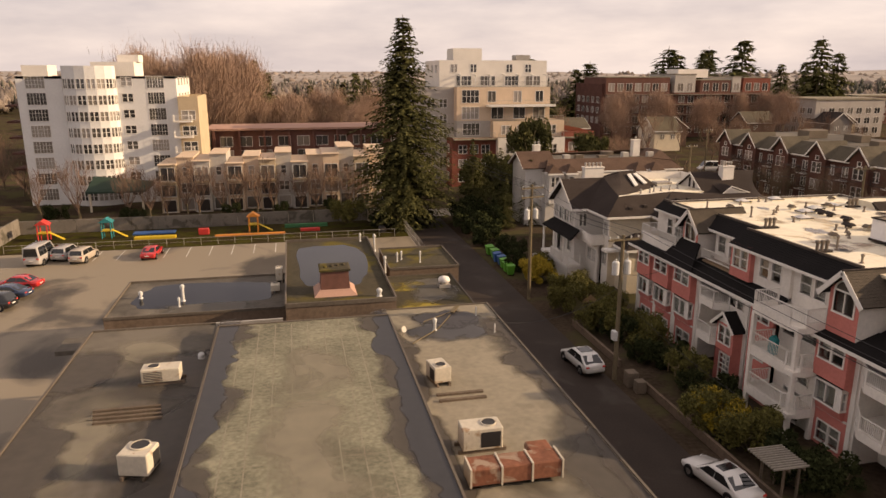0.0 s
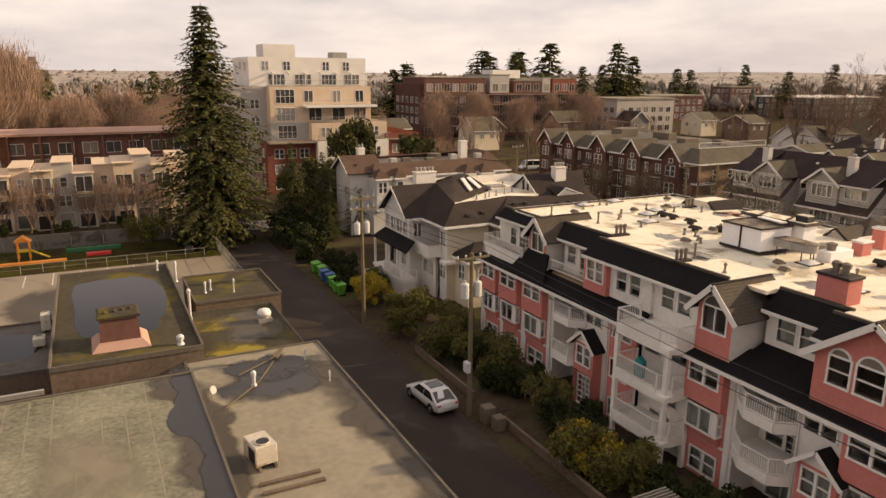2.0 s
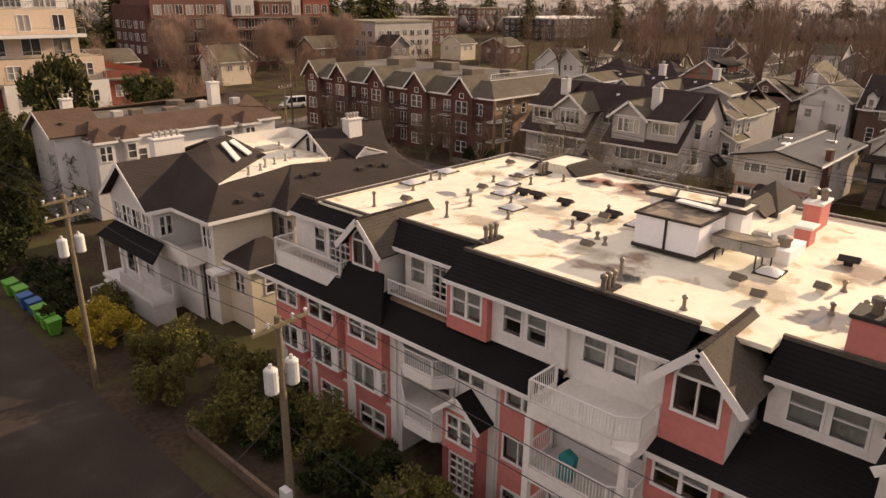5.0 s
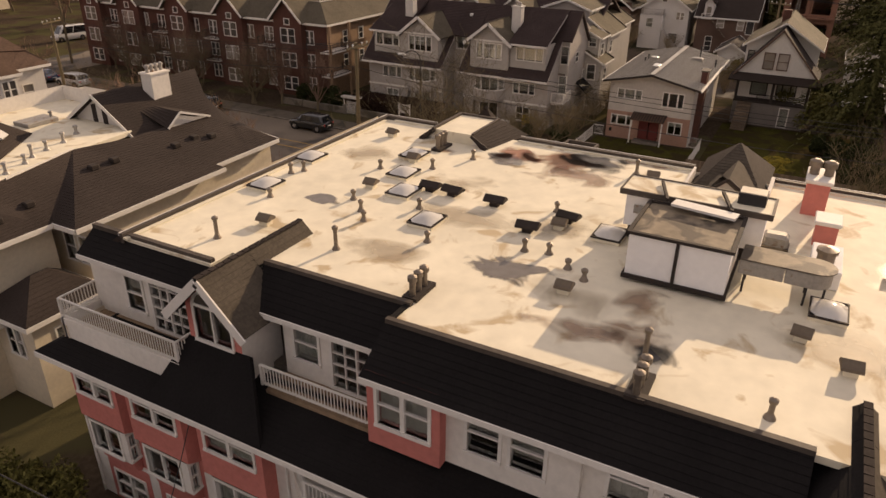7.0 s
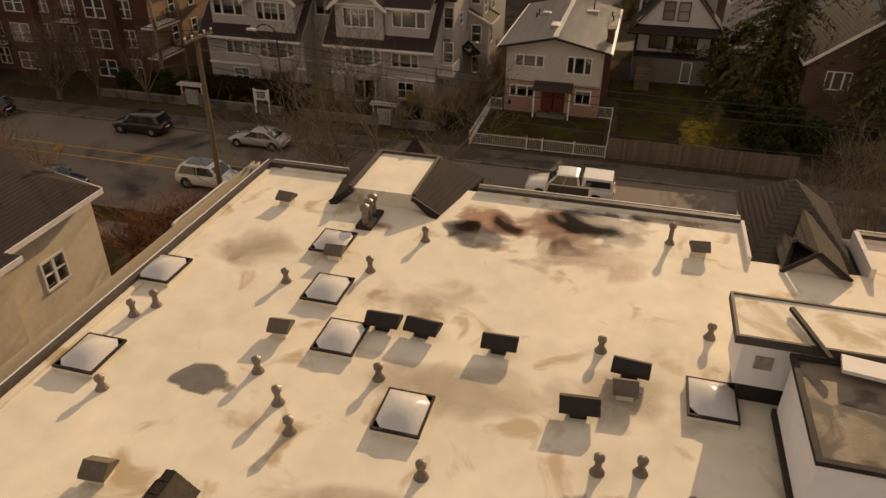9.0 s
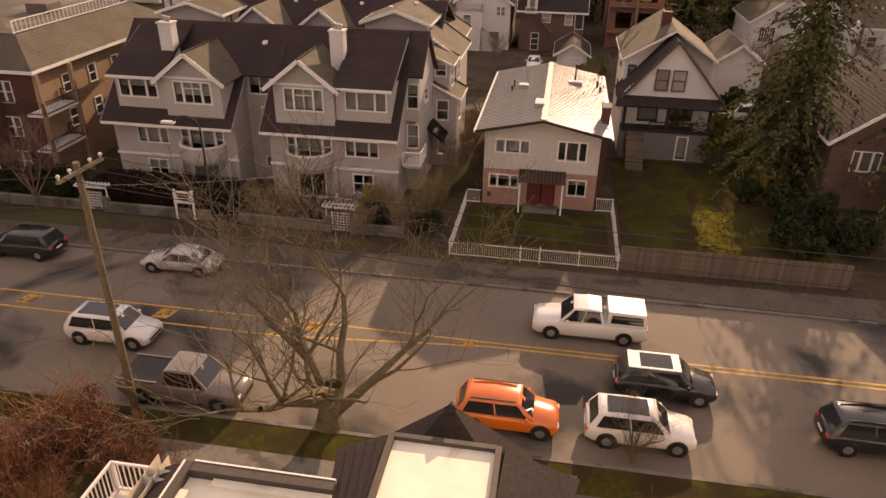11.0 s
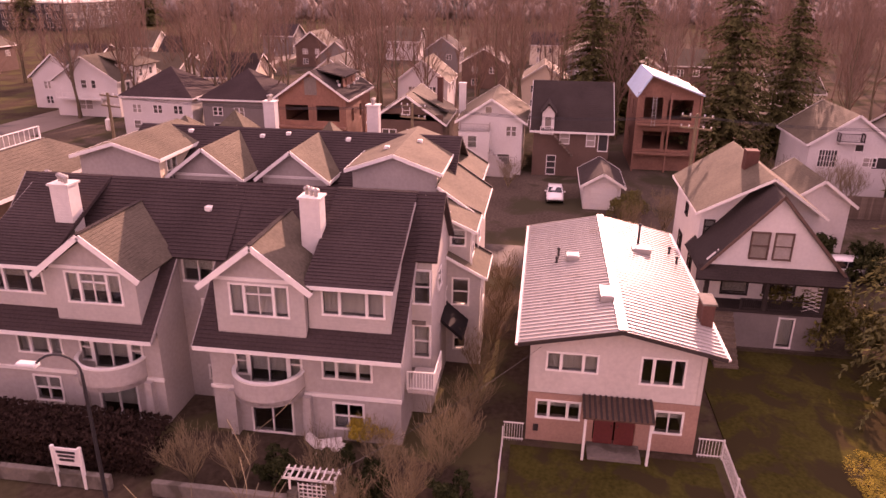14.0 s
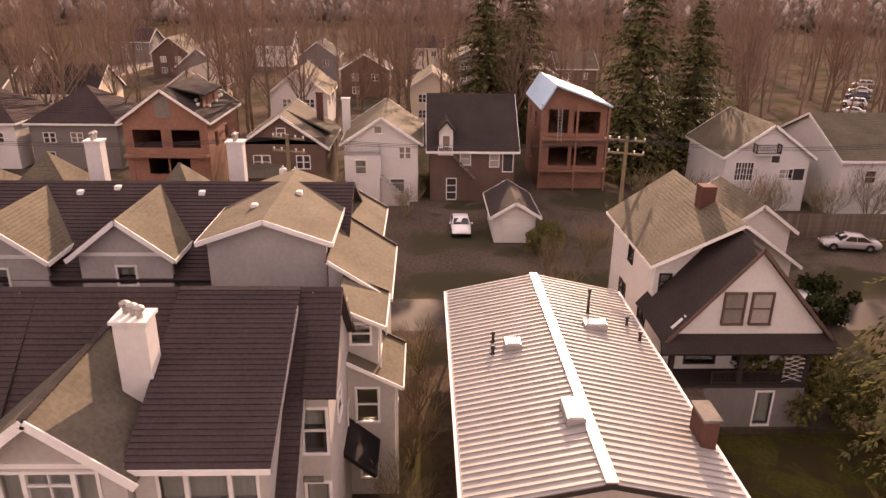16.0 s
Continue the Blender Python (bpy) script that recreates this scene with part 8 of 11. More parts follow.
for yc in (91.5, 100.5, 109.5, 118.5, 126.0):
    x = 84.7
    wall(br, (x, yc + 2.0), (x, yc - 2.0), 0, 9.0, [(2.0, 0.7, 2.0, 1.5, "dh2"), (2.0, 3.4, 2.0, 1.6, "dh2"), (2.0, 6.2, 2.0, 1.6, "dh2"), (2.0, 8.3, 0.7, 0.6, "plain")], "brick_brown", far=True, gable=(2.0, 11.0))
    for y, nn in ((yc - 2, 0), (yc + 2, 1)):
        wall(br, *(((x, y), (85.6, y)) if not nn else ((85.6, y), (x, y))), 0, 9.0, (), "brick_brown")
    for s in (1, -1):
        e0, e1, r0, r1 = (84.2, yc + s * 2.5, 8.7), (88.5, yc + s * 2.5, 8.7), (84.2, yc, 11.3), (90, yc, 11.3)
        roof_plane(br, *((e0, e1, r1, r0) if s < 0 else (e1, e0, r0, r1)), "shingle_olive", 0.3)
        boards(br, [((84.16, yc + s * 2.5, 8.6), (84.16, yc, 11.2))], h=0.24, name="barge_board")
    for z in (2.8, 5.5):
        if yc < 120:
            slab(br, 84.4, 85.6, yc + 2.3, yc + 4.4, z, z + 0.15, "trim", "balcony_floor")
            picket_rail(br, [(85.6, yc + 2.3), (84.4, yc + 2.3), (84.4, yc + 4.4), (85.6, yc + 4.4)], z + 0.15, 0.9, 0.22, "dark_trim")
for z in (2.8, 5.5):
    slab(br, 84.2, 88.2, 85.0, 86.5, z, z + 0.18, "trim", "balcony_floor")
    picket_rail(br, [(88.2, 86.4), (88.2, 85.0), (84.2, 85.0), (84.2, 88.4)], z + 0.18, 0.9, 0.2, "dark_trim")
for x, y in ((84.3, 85.1), (88.1, 85.1)):
    mb = MB()
    mb.bbox(x - 0.14, y - 0.14, 0, x + 0.14, y + 0.14, 8.6, 0.02)
    part("balcony_post", mb, "stucco_umber", br)


# ---- towers and rows to the north ----
tl = thing("apartment_tower", "eight-storey white apartment tower with a curved bay", "apartment tower", (-31, 139, 0))
zs8 = [0.9 + 2.68 * i for i in range(8)]
wall(tl, (-44, 131), (-38.0, 131), 0, 21.6, [(2.9, z, 2.9, 1.9, "grid") for z in zs8], "stucco_tower", far=True)
wall(tl, (-38.0, 131), (-36.9, 131), 0, 21.6, (), "stucco_tower")
wall(tl, (-28.5, 131), (-18.9, 131), 0, 21.6, [q for z in zs8 for q in ((1.6, z + 0.4, 1.7, 1.3, "dh2"), (6.2, z, 2.7, 1.9, "grid"))], "stucco_tower", far=True)
wall(tl, (-18.9, 131), (-18.9, 148), 0, 21.6, [q for z in zs8 for q in row(17, 4, z + 0.4, 1.5, 1.3, "dh2")], "stucco_white", far=True)
wall(tl, (-18.9, 148), (-44, 148), 0, 21.6, (), "stucco_tower")
wall(tl, (-44, 148), (-44, 131), 0, 21.6, [q for z in zs8 for q in row(17, 3, z + 0.4, 1.5, 1.3, "dh2")], "stucco_tower", far=True)
arc = [(-32.7 + 4.2 * math.sin(a), 131.0 - 2.6 * math.cos(a)) for a in [math.pi * (-0.5 + i / 8) for i in range(9)]]
for i, (p, q) in enumerate(zip(arc[:-1], arc[1:])):
    L = math.hypot(q[0] - p[0], q[1] - p[1])
    wall(tl, p, q, 0, 23.0, [(L / 2, z, L * 0.8, 1.5, "dh2") for z in zs8], "stucco_tower", far=True)
mb = MB()
mb.prism([(*p, 23.0) for p in arc], (0, 0, 0.3))
part("bay_cap", mb, "stucco_tower", tl)
slab(tl, -44, -18.9, 131, 148, 21.2, 21.6, "tar", "flat_roof")
slab(tl, -33, -26, 134, 142, 21.6, 24.0, "stucco_white", "roof_room")
slab(tl, -29, -25.5, 136, 140, 24.0, 25.2, "stucco_white", "roof_room")
slab(tl, -43.5, -39.5, 133, 138, 21.6, 23.4, "stucco_white", "roof_room")
box_walls(tl, -18.8, -15.5, 130.2, 144, 0, 18.2, "stucco_tan", south=[(1.6, z, 2.2, 1.5, "dh2") for z in zs8[:6]], far=True)
for z in zs8[:6]:
    slab(tl, -19.6, -16.6, 128.8, 130.2, z - 0.4, z - 0.2, "stucco_white", "balcony_floor")
    picket_rail(tl, [(-19.6, 130.2), (-19.6, 128.8), (-16.6, 128.8), (-16.6, 130.2)], z - 0.2, 0.95, 0.3)
for z in zs8[2:7]:
    slab(tl, -46.8, -44, 133, 138, z - 0.4, z - 0.1, "brick_brown", "balcony_floor")

bg = thing("apartment_tower", "stepped apartment tower in brick, peach stucco and white", "apartment tower", (45, 146, 0))
box_walls(bg, 31.0, 40.0, 136, 156, 0, 9.6, "brick_red", west=[q for z in (1, 3.8, 6.6) for q in row(20, 4, z, 1.6, 1.6, "dh2")], south=[q for z in (1, 3.8, 6.6) for q in row(9, 3, z, 1.6, 1.6, "dh2")], far=True)
box_walls(bg, 40.0, 54.0, 134.5, 156, 0, 9.6, "stucco_white", south=[q for z in (1, 3.8, 6.6) for q in row(14, 4, z, 1.6, 1.6, "dh2")], far=True)
box_walls(bg, 54.0, 61.0, 136, 156, 0, 10.6, "brick_red", south=[q for z in (1, 3.8, 6.8) for q in row(7, 2, z, 1.6, 1.6, "dh2")], far=True)
box_walls(bg, 39.5, 54.5, 136.5, 156, 9.6, 12.8, "stucco_peach", south=row(15, 4, 10.2, 1.7, 1.7, "dh2"), far=True)
box_walls(bg, 32.5, 52.0, 138.5, 156, 12.8, 19.4, "stucco_peach", south=[(2.8, 13.2, 3.4, 2.3, "strip"), (2.8, 16.4, 3.4, 2.4, "strip")] + [(s, 16.5, 1.6, 2.1, "slider") for s in (7.2, 12.6, 17.2)] + [(s, 13.2, 2.4, 2.2, "slider") for s in (8.4, 13.0, 17.2)],
          west=[q for z in (13.4, 16.4) for q in row(17, 4, z, 1.6, 1.6, "dh2")], far=True)
box_walls(bg, 32.5, 39.5, 138.5, 156, 9.6, 12.8, "stucco_grey", south=[(3, 10, 3.4, 2.3, "strip")], far=True)
box_walls(bg, 29.5, 52.0, 141, 156, 19.4, 24.6, "stucco_white", south=[(s, 22.3, 1.2, 1.5, "dh2") for s in (3, 7, 14.5, 18.5)] + [(s, 19.7, 3.0, 1.9, "strip") for s in (5, 10, 15, 19.6)], west=[q for z in (1,) for q in row(15, 3, 22.2, 1.4, 1.5, "dh2")], far=True)
box_walls(bg, 25.5, 32.5, 141, 156, 0, 19.4, "stucco_grey", south=[q for z in (1, 3.8, 6.6, 9.4, 12.2, 15.4) for q in row(7, 2, z, 1.5, 1.6, "dh2")], far=True)
for z, x0, x1, y0, y1 in ((9.5, 31, 61, 134.5, 156), (12.7, 39.5, 54.5, 136.5, 156), (19.3, 32.5, 52, 138.5, 156), (24.5, 29.5, 52, 141, 156)):
    slab(bg, x0 + 0.2, x1 - 0.2, y0 + 0.2, y1 - 0.2, z - 0.2, z + 0.05, "tar", "terrace_floor")
slab(bg, 33, 39, 144, 150, 24.6, 27.0, "stucco_white", "roof_room")
slab(bg, 47, 50, 146, 149, 24.6, 25.8, "galv", "roof_unit")
slab(bg, 38.5, 52.4, 136.0, 138.4, 15.6, 16.0, "trim", "balcony_floor")
for pts, z in (([(31.2, 150), (31.2, 136.2), (39.8, 136.2)], 9.7), ([(40.2, 134.7), (53.8, 134.7)], 9.7), ([(39.7, 136.7), (54.3, 136.7)], 12.9), ([(32.7, 138.7), (51.8, 138.7)], 19.5), ([(38.6, 136.1), (52.3, 136.1)], 16.0)):
    picket_rail(bg, pts, z, 0.9, 0.35, "galv")
arb = MB()
for i in range(7):
    x = 33.5 + 3 * i
    arb.box(x - 0.1, 139.2, 19.5, x + 0.1, 139.4, 21.6)
    arb.beam((x, 138.9, 21.6), (x, 141, 21.9), 0.12, 0.2)
arb.beam((33, 139.3, 21.6), (52, 139.3, 21.6), 0.15, 0.2)
part("pergola", arb, "trim", bg)

rw = thing("townhouse_row", "row of tan, grey and pink townhouses with stepped bays", "townhouses", (-3, 123, 0))
for i in range(7):
    x0 = -21.0 + 5.2 * i
    zt = 8.6 + (0.9 if i > 4 else 0.2) + 0.5 * (i % 2)
    yf = 119.0
    box_walls(rw, x0, x0 + 2.6, yf, 129, 0, zt - 1.0, ("stucco_tan", "stucco_pale", "stucco_peach")[i % 3], south=[(1.3, 5.25, 2.1, 2.1, "slider"), (1.3, 2.7, 2.1, 1.8, "slider"), (1.3, 0.2, 1.8, 1.9, "plain")], far=True)
    box_walls(rw, x0 + 2.6, x0 + 5.2, yf + 1.2, 129, 0, zt, "stucco_pale" if i % 2 else "stucco_peach", south=[(1.3, 5.9, 0.8, 1.3, "dh"), (1.3, 3.1, 1.5, 1.5, "dh2"), (1.3, 0.3, 1.9, 1.8, "plain")], far=True)
    slab(rw, x0 - 0.15, x0 + 2.75, yf - 0.3, 129, zt - 1.0, zt - 0.88, "stucco_peach", "roof_cap")
    slab(rw, x0 + 2.5, x0 + 5.3, yf + 0.9, 129, zt, zt + 0.12, "stucco_peach", "roof_cap")
    slab(rw, x0 + 0.1, x0 + 2.5, yf - 1.1, yf, 5.0, 5.2, "stucco_tan", "balcony_floor")
    picket_rail(rw, [(x0 + 0.1, yf), (x0 + 0.1, yf - 1.1), (x0 + 2.5, yf - 1.1), (x0 + 2.5, yf)], 5.2, 0.9, 0.25, "dark_trim")
    box_part("garage_door", (x0 + 0.35, yf - 0.06, 0.1, x0 + 2.25, yf - 0.01, 2.0), "dark_trim", rw)
rr = thing("apartment_building", "low red brick apartment row with overhanging roof", "apartment building", (2, 158, 0))
box_walls(rr, -16, 21, 152, 164, 0, 10.6, "brick_dull", south=[q for z in (4.6, 7.4) for q in row(37, 9, z, 2.4, 1.9, "slider")], far=True)
slab(rr, -17, 22, 150.8, 165, 10.7, 11.1, "brick_pink", "roof")
for i in range(8):
    box_part("fin_wall", (-15.6 + 5 * i, 150.9, 0, -15.2 + 5 * i, 152, 10.7), "brick_dull", rr)

rb = thing("apartment_building", "large red and dark brick apartment building with metal bays", "apartment building", (138, 240, 0))
box_walls(rb, 106, 132, 232, 255, 0, 18.5, "brick_brown", south=[q for z in (1.5, 5, 8.5, 12) for q in row(26, 7, z, 2.2, 2.2, "slider")], west=[q for z in (5, 8.5, 12) for q in row(23, 5, z, 2.2, 2.0, "slider")], far=True)
box_walls(rb, 132, 170, 229, 255, 0, 15.5, "brick_dull", south=[q for z in (1.5, 5, 8.5, 12) for q in row(38, 10, z, 2.2, 2.2, "slider")], far=True)
for x0, x1, zt, mm in ((107, 131, 20.6, "brick_dull"), (133, 141, 21.6, "stucco_pale"), (143, 155, 19.6, "brick_dull"), (155.5, 159, 20.8, "stucco_pale"), (160, 171, 20.4, "brick_red")):
    box_walls(rb, x0, x1, 231, 250, 15.0, zt, mm, south=row(x1 - x0, max(1, int((x1 - x0) / 3.4)), 16, 2.2, 2.6, "slider", 0.4), far=True)
    slab(rb, x0 - 0.2, x1 + 0.2, 230.8, 250, zt, zt + 0.3, "tar", "flat_roof")
for z in (4.2, 7.7, 11.2, 14.7):
    slab(rb, 106, 170, 227.4, 229, z, z + 0.25, "concrete", "balcony_floor")
slab(rb, 138, 150, 238, 246, 20.5, 23.5, "stucco_white", "roof_room")
for name, lab, x0, x1, y0, y1, z, m in (("apartment_building", "low grey modern apartment building with balconies", 178, 206, 215, 235, 13.0, "stucco_grey"), ("apartment_building", "low brown modern apartment building with balconies", 246, 282, 272, 292, 12.0, "brick_brown"),
                                     ("warehouse", "long black warehouse with white upper edge", 338, 400, 252, 287, 11.0, "black_metal"), ("office_building", "plain brown brick block with a pale top", 372, 400, 336, 352, 15.0, "brick_brown"),
                                     ("apartment_building", "distant brown apartment block", 60, 95, 330, 350, 16, "brick_brown"),
                                     ("apartment_building", "distant pale apartment block", -70, -30, 300, 330, 13, "stucco_cream"), ("apartment_building", "distant tan apartment block", 0, 40, 260, 280, 10, "stucco_tan")):
    t = thing(name, lab, name.replace("_", " "), ((x0 + x1) / 2, (y0 + y1) / 2, 0), "distant blocks")
    L = x1 - x0
    box_walls(t, x0, x1, y0, y1, 0, z, m, south=[q for zz in np.arange(1.5, z - 2.5, 3.4) for q in row(L, int(L / 4), float(zz), 2.2, 2.0, "slider")], west=[q for zz in np.arange(1.5, z - 2.5, 3.4) for q in row(y1 - y0, int((y1 - y0) / 4), float(zz), 2.2, 2.0, "slider")], far=True)
    slab(t, x0 - 0.3, x1 + 0.3, y0 - 0.3, y1 + 0.3, z, z + 0.6, "stucco_white" if m == "black_metal" else "tar", "flat_roof")
hr = random.Random(11)
for i in range(34):
    x, y = hr.uniform(-60, 230), hr.uniform(175, 300)
    if 95 < x < 180 and 215 < y < 262 or 25 < x < 65 and y < 165 or -20 < x < 45 and 255 < y < 285:
        continue
    w, d = hr.uniform(8, 11), hr.uniform(9, 13)
    simple_house("house", hr.choice(["distant pale house with a shingle roof", "distant brown house with a shingle roof"]), x, x + w, y, y + d, 6.0, hr.uniform(2.4, 3.6), hr.choice("xy"), hr.choice(["siding_white", "stucco_cream", "siding_brown", "siding_grey", "stucco_tan"]),
                 hr.choice(["shingle_dark", "shingle_tan", "shingle_olive", "tile_brown"]), wins={"south": [(w * 0.3, 3.5, 1.3, 1.2, "dh2"), (w * 0.7, 3.5, 1.3, 1.2, "dh2")], "west": [(d * 0.3, 3.5, 1.3, 1.2, "dh2"), (d * 0.7, 3.5, 1.3, 1.2, "dh2")]}, group="far houses", step=0.6)
for y in (8, -6, 20):
    simple_house("house", "dark old house half hidden by firs", 92, 103, y, y + 9, 5.4, 3.4, "x", "siding_brown", "shingle_dark", wins={"west": [(2.5, 3.0, 1.8, 1.4, "slider3"), (6.5, 3.0, 1.2, 1.2, "dh2")]}, group="far houses")


# ---- trees and shrubs ----
def limb(mb, p, d, length, r, level, rg, spread, up, minr, kids, m=0, n0=6, wob=0.16):
    """One tapering limb with its side limbs."""
    steps = (3 if level > 1 else (1 if level == 0 and minr > 0.012 else 2)) + (1 if wob > 0.2 and level > 0 else 0)
    q, dd, rr = Vector(p), Vector(d).normalized(), r
    nodes = []
    for i in range(steps):
        dd = (dd + Vector((rg.uniform(-1, 1), rg.uniform(-1, 1), rg.uniform(-0.4, 1) * up)) * wob).normalized()
        q2 = q + dd * (length / steps)
        r2 = max(minr, rr * (0.8 if level > 0 else 0.55))
        mb.cyl(q, q2, rr, r2, n0 if level > 2 else (4 if level > 1 else 3), m, False)
        q, rr = q2, r2
        nodes.append((q.copy(), dd.copy(), rr))
    if level <= 0:
        return
    for k in range(kids[level]):
        node_p, node_d, node_r = nodes[min(len(nodes) - 1, int(rg.random() * len(nodes) * 1.2))]
        side = Vector((rg.uniform(-1, 1), rg.uniform(-1, 1), rg.uniform(-0.35, 0.7))).normalized()
        nd = (node_d * (1 - spread) + side * spread + Vector((0, 0, up * 0.3))).normalized()
        limb(mb, node_p, nd, length * rg.uniform(0.55, 0.8), node_r * (0.54 if wob < 0.2 else 0.62), level - 1, rg, spread, up, minr, kids, m, n0, wob)


def bare_mesh(seed, h, levels=4, kids=(0, 4, 4, 4, 5), minr=0.006, spread=0.5, up=0.5, trunk=0.32, r=0.2, twig="twig", wob=0.16):
    rg = random.Random(seed)
    tr = MB()
    top = Vector((rg.uniform(-0.2, 0.2), rg.uniform(-0.2, 0.2), h * trunk))
    tr.cyl((0, 0, -0.1), (0, 0, 0.4), r * 1.5, r * 1.1, 8, 0, False)
    tr.cyl((0, 0, 0.4), top, r * 1.1, r * 0.85, 8, 0, False)
    cr = MB()
    n = kids[-1]
    for i in range(n):
        a = 6.283 * (i + rg.uniform(-0.3, 0.3)) / n
        d = Vector((math.cos(a) * spread * 1.2, math.sin(a) * spread * 1.2, 1.0))
        limb(cr, top + Vector((0, 0, -rg.uniform(0, 0.12) * h)), d, h * rg.uniform(0.26, 0.36), r * 0.6, levels - 1, rg, spread, up, minr, kids, wob=wob)
    return tr.mesh("trunk", "bark"), cr.mesh("crown", twig)


def leader_mesh(seed, h, r, laterals=15, reach=0.3, minr=0.018, twig="twig_far"):
    """A tall bare tree: one or two dark leaders to the top, with steep side limbs and fine twigs along them."""
    rg = random.Random(seed)
    tr, cr = MB(), MB()
    stems = [Vector((0, 0, 0))] if seed % 3 else [Vector((0, 0, 0)), Vector((0.5, 0.3, 0))]
    for st in stems:
        q, rr, n = st.copy(), r, 8
        sway = Vector((rg.uniform(-1, 1), rg.uniform(-1, 1), 0)) * 0.05
        nodes = []
        for i in range(n):
            q2 = q + Vector((rg.uniform(-0.25, 0.25), rg.uniform(-0.25, 0.25), h / n)) + sway * h / n
            r2 = max(minr, r * (1 - 0.92 * (i + 1) / n))
            tr.cyl(q, q2, rr, r2, 7 if i < 4 else 5, 0, False)
            nodes.append((q.copy(), q2.copy(), r2))
            q, rr = q2, r2
        for k in range(laterals):
            f = 0.24 + 0.74 * (k + rg.random()) / laterals
            a, b, r2 = nodes[min(n - 1, int(f * n))]
            p = a.lerp(b, f * n % 1.0)
            ang = rg.uniform(0, 6.283)
            d = Vector((math.cos(ang) * 0.6, math.sin(ang) * 0.6, 1.0))
            limb(cr, p, d, h * reach * (1.15 - 0.8 * f) * rg.uniform(0.7, 1.2), max(minr * 1.6, r2 * 0.6), 2, rg, 0.42, 0.8, minr, (0, 4, 5))
    return tr.mesh("trunk", "bark"), cr.mesh("crown", twig)


def leaf(mb, p, size, rg, m=0, flat=0.0):
    a = Vector((rg.gauss(0, 1), rg.gauss(0, 1), rg.gauss(0, 1) * (1 - flat))).normalized()
    b = a.orthogonal().normalized()
    b = (Matrix.Rotation(rg.uniform(0, 6.28), 3, a) @ b)
    c = a.cross(b)
    p = Vector(p)
    mb.add([p - b * size, p + c * size * 0.45 + a * size * 0.2, p + b * size, p - c * size * 0.45 + a * size * 0.2], [(0, 1, 2, 3)], m)


def conifer_mesh(seed, h, r, droop=0.35, density=1.0, leafm="leaf_dark", size=0.6, bare=0.06, column=1.0, step=0.5, gap=0.0):
    """A conifer: whorls of drooping boughs set with narrow hanging sprays; gap leaves out boughs for a loose outline."""
    rg = random.Random(seed)
    tr = MB()
    tr.cyl((0, 0, -0.1), (0, 0, h * 0.5), h * 0.014 + 0.1, h * 0.009 + 0.05, 8, 0, False)
    tr.cyl((0, 0, h * 0.5), (0, 0, h), h * 0.009 + 0.05, 0.02, 6, 0, False)
    cr = MB()
    z = h * bare
    while z < h * 0.99:
        f = (z - h * bare) / (h * (1 - bare))
        rad = r * (1 - f ** column) * (1.0 if f > 0.1 else 0.75) * (0.8 + 0.55 * abs(noise.noise((z * 0.35, seed, 0)))) + 0.25
        n = max(4, int((6 + 4 * (1 - f)) * density))
        for k in range(n):
            if rg.random() < gap:
                continue
            a = rg.uniform(0, 6.283)
            L = rad * rg.uniform(0.55, 1.15)
            d = Vector((math.cos(a), math.sin(a), 0))
            side = Vector((-d.y, d.x, 0))
            steps = max(2, int(L / (size * 0.55)))
            lift = rg.uniform(0.0, 0.3)
            for q in range(steps):
                t = (q + 0.6) / steps
                p = d * (L * t) + Vector((0, 0, z + lift * L * t - droop * L * t * t + rg.uniform(-0.1, 0.1)))
                for j in range(3):
                    w = size * rg.uniform(0.7, 1.3) * (1.15 - 0.5 * t)
                    out = (d * rg.uniform(0.3, 1.0) + side * rg.uniform(-1.0, 1.0) + Vector((0, 0, -rg.uniform(0.1, 0.4 + droop)))).normalized() * w
                    wide = out.cross(Vector((rg.uniform(-0.5, 0.5), rg.uniform(-0.5, 0.5), 1))).normalized() * w * 0.2
                    cr.add([p, p + out * 0.55 + wide, p + out * 1.1, p + out * 0.55 - wide], [(0, 1, 2, 3)])
        z += step * (0.75 + 0.5 * rg.random())
    return tr.mesh("trunk", "bark"), cr.mesh("crown", leafm)


def shrub_mesh(seed, rx, rz, leaves, size, mats, clumps=9):
    rg = random.Random(seed)
    st, cr = MB(), MB()
    cs = []
    for i in range(clumps):
        a, q = rg.uniform(0, 6.28), math.sqrt(rg.random()) * 0.85
        cs.append((Vector((math.cos(a) * q * rx, math.sin(a) * q * rx, rz * rg.uniform(0.35, 1.45))), rx * rg.uniform(0.16, 0.4)))
    for c, rr in cs:
        limb(st, (0, 0, 0), c, c.length * 0.62, 0.05 + 0.012 * rz, 1, rg, 0.5, 0.3, 0.008, (0, 3, 3, 3))
    for i in range(leaves):
        c, rr = cs[i % clumps]
        d = Vector((rg.gauss(0, 1), rg.gauss(0, 1), rg.gauss(0, 0.8))).normalized() * rr * rg.random() ** 0.35
        p = c + d
        if p.z < 0.05:
            p.z = 0.05 + rg.random() * 0.2
        leaf(cr, p, size * rg.uniform(0.7, 1.3), rg, 0)
    return st.mesh("stem", "bark"), cr.mesh("crown", mats)


def plant(meshes, name, label, cat, x, y, s=1.0, rz=0.0, z=0.0, group="", sz=None):
    t = thing(name, label, cat, (0, 0, 0), group)
    a = new("trunk" if meshes[0].name.startswith("trunk") else "stem", meshes[0])
    b = new("crown", meshes[1])
    a.parent = b.parent = t
    t.matrix_basis = pose(x, y, z, 0, 0, rz)
    t.scale = (s, s, sz or s)
    return t


tr = random.Random(21)
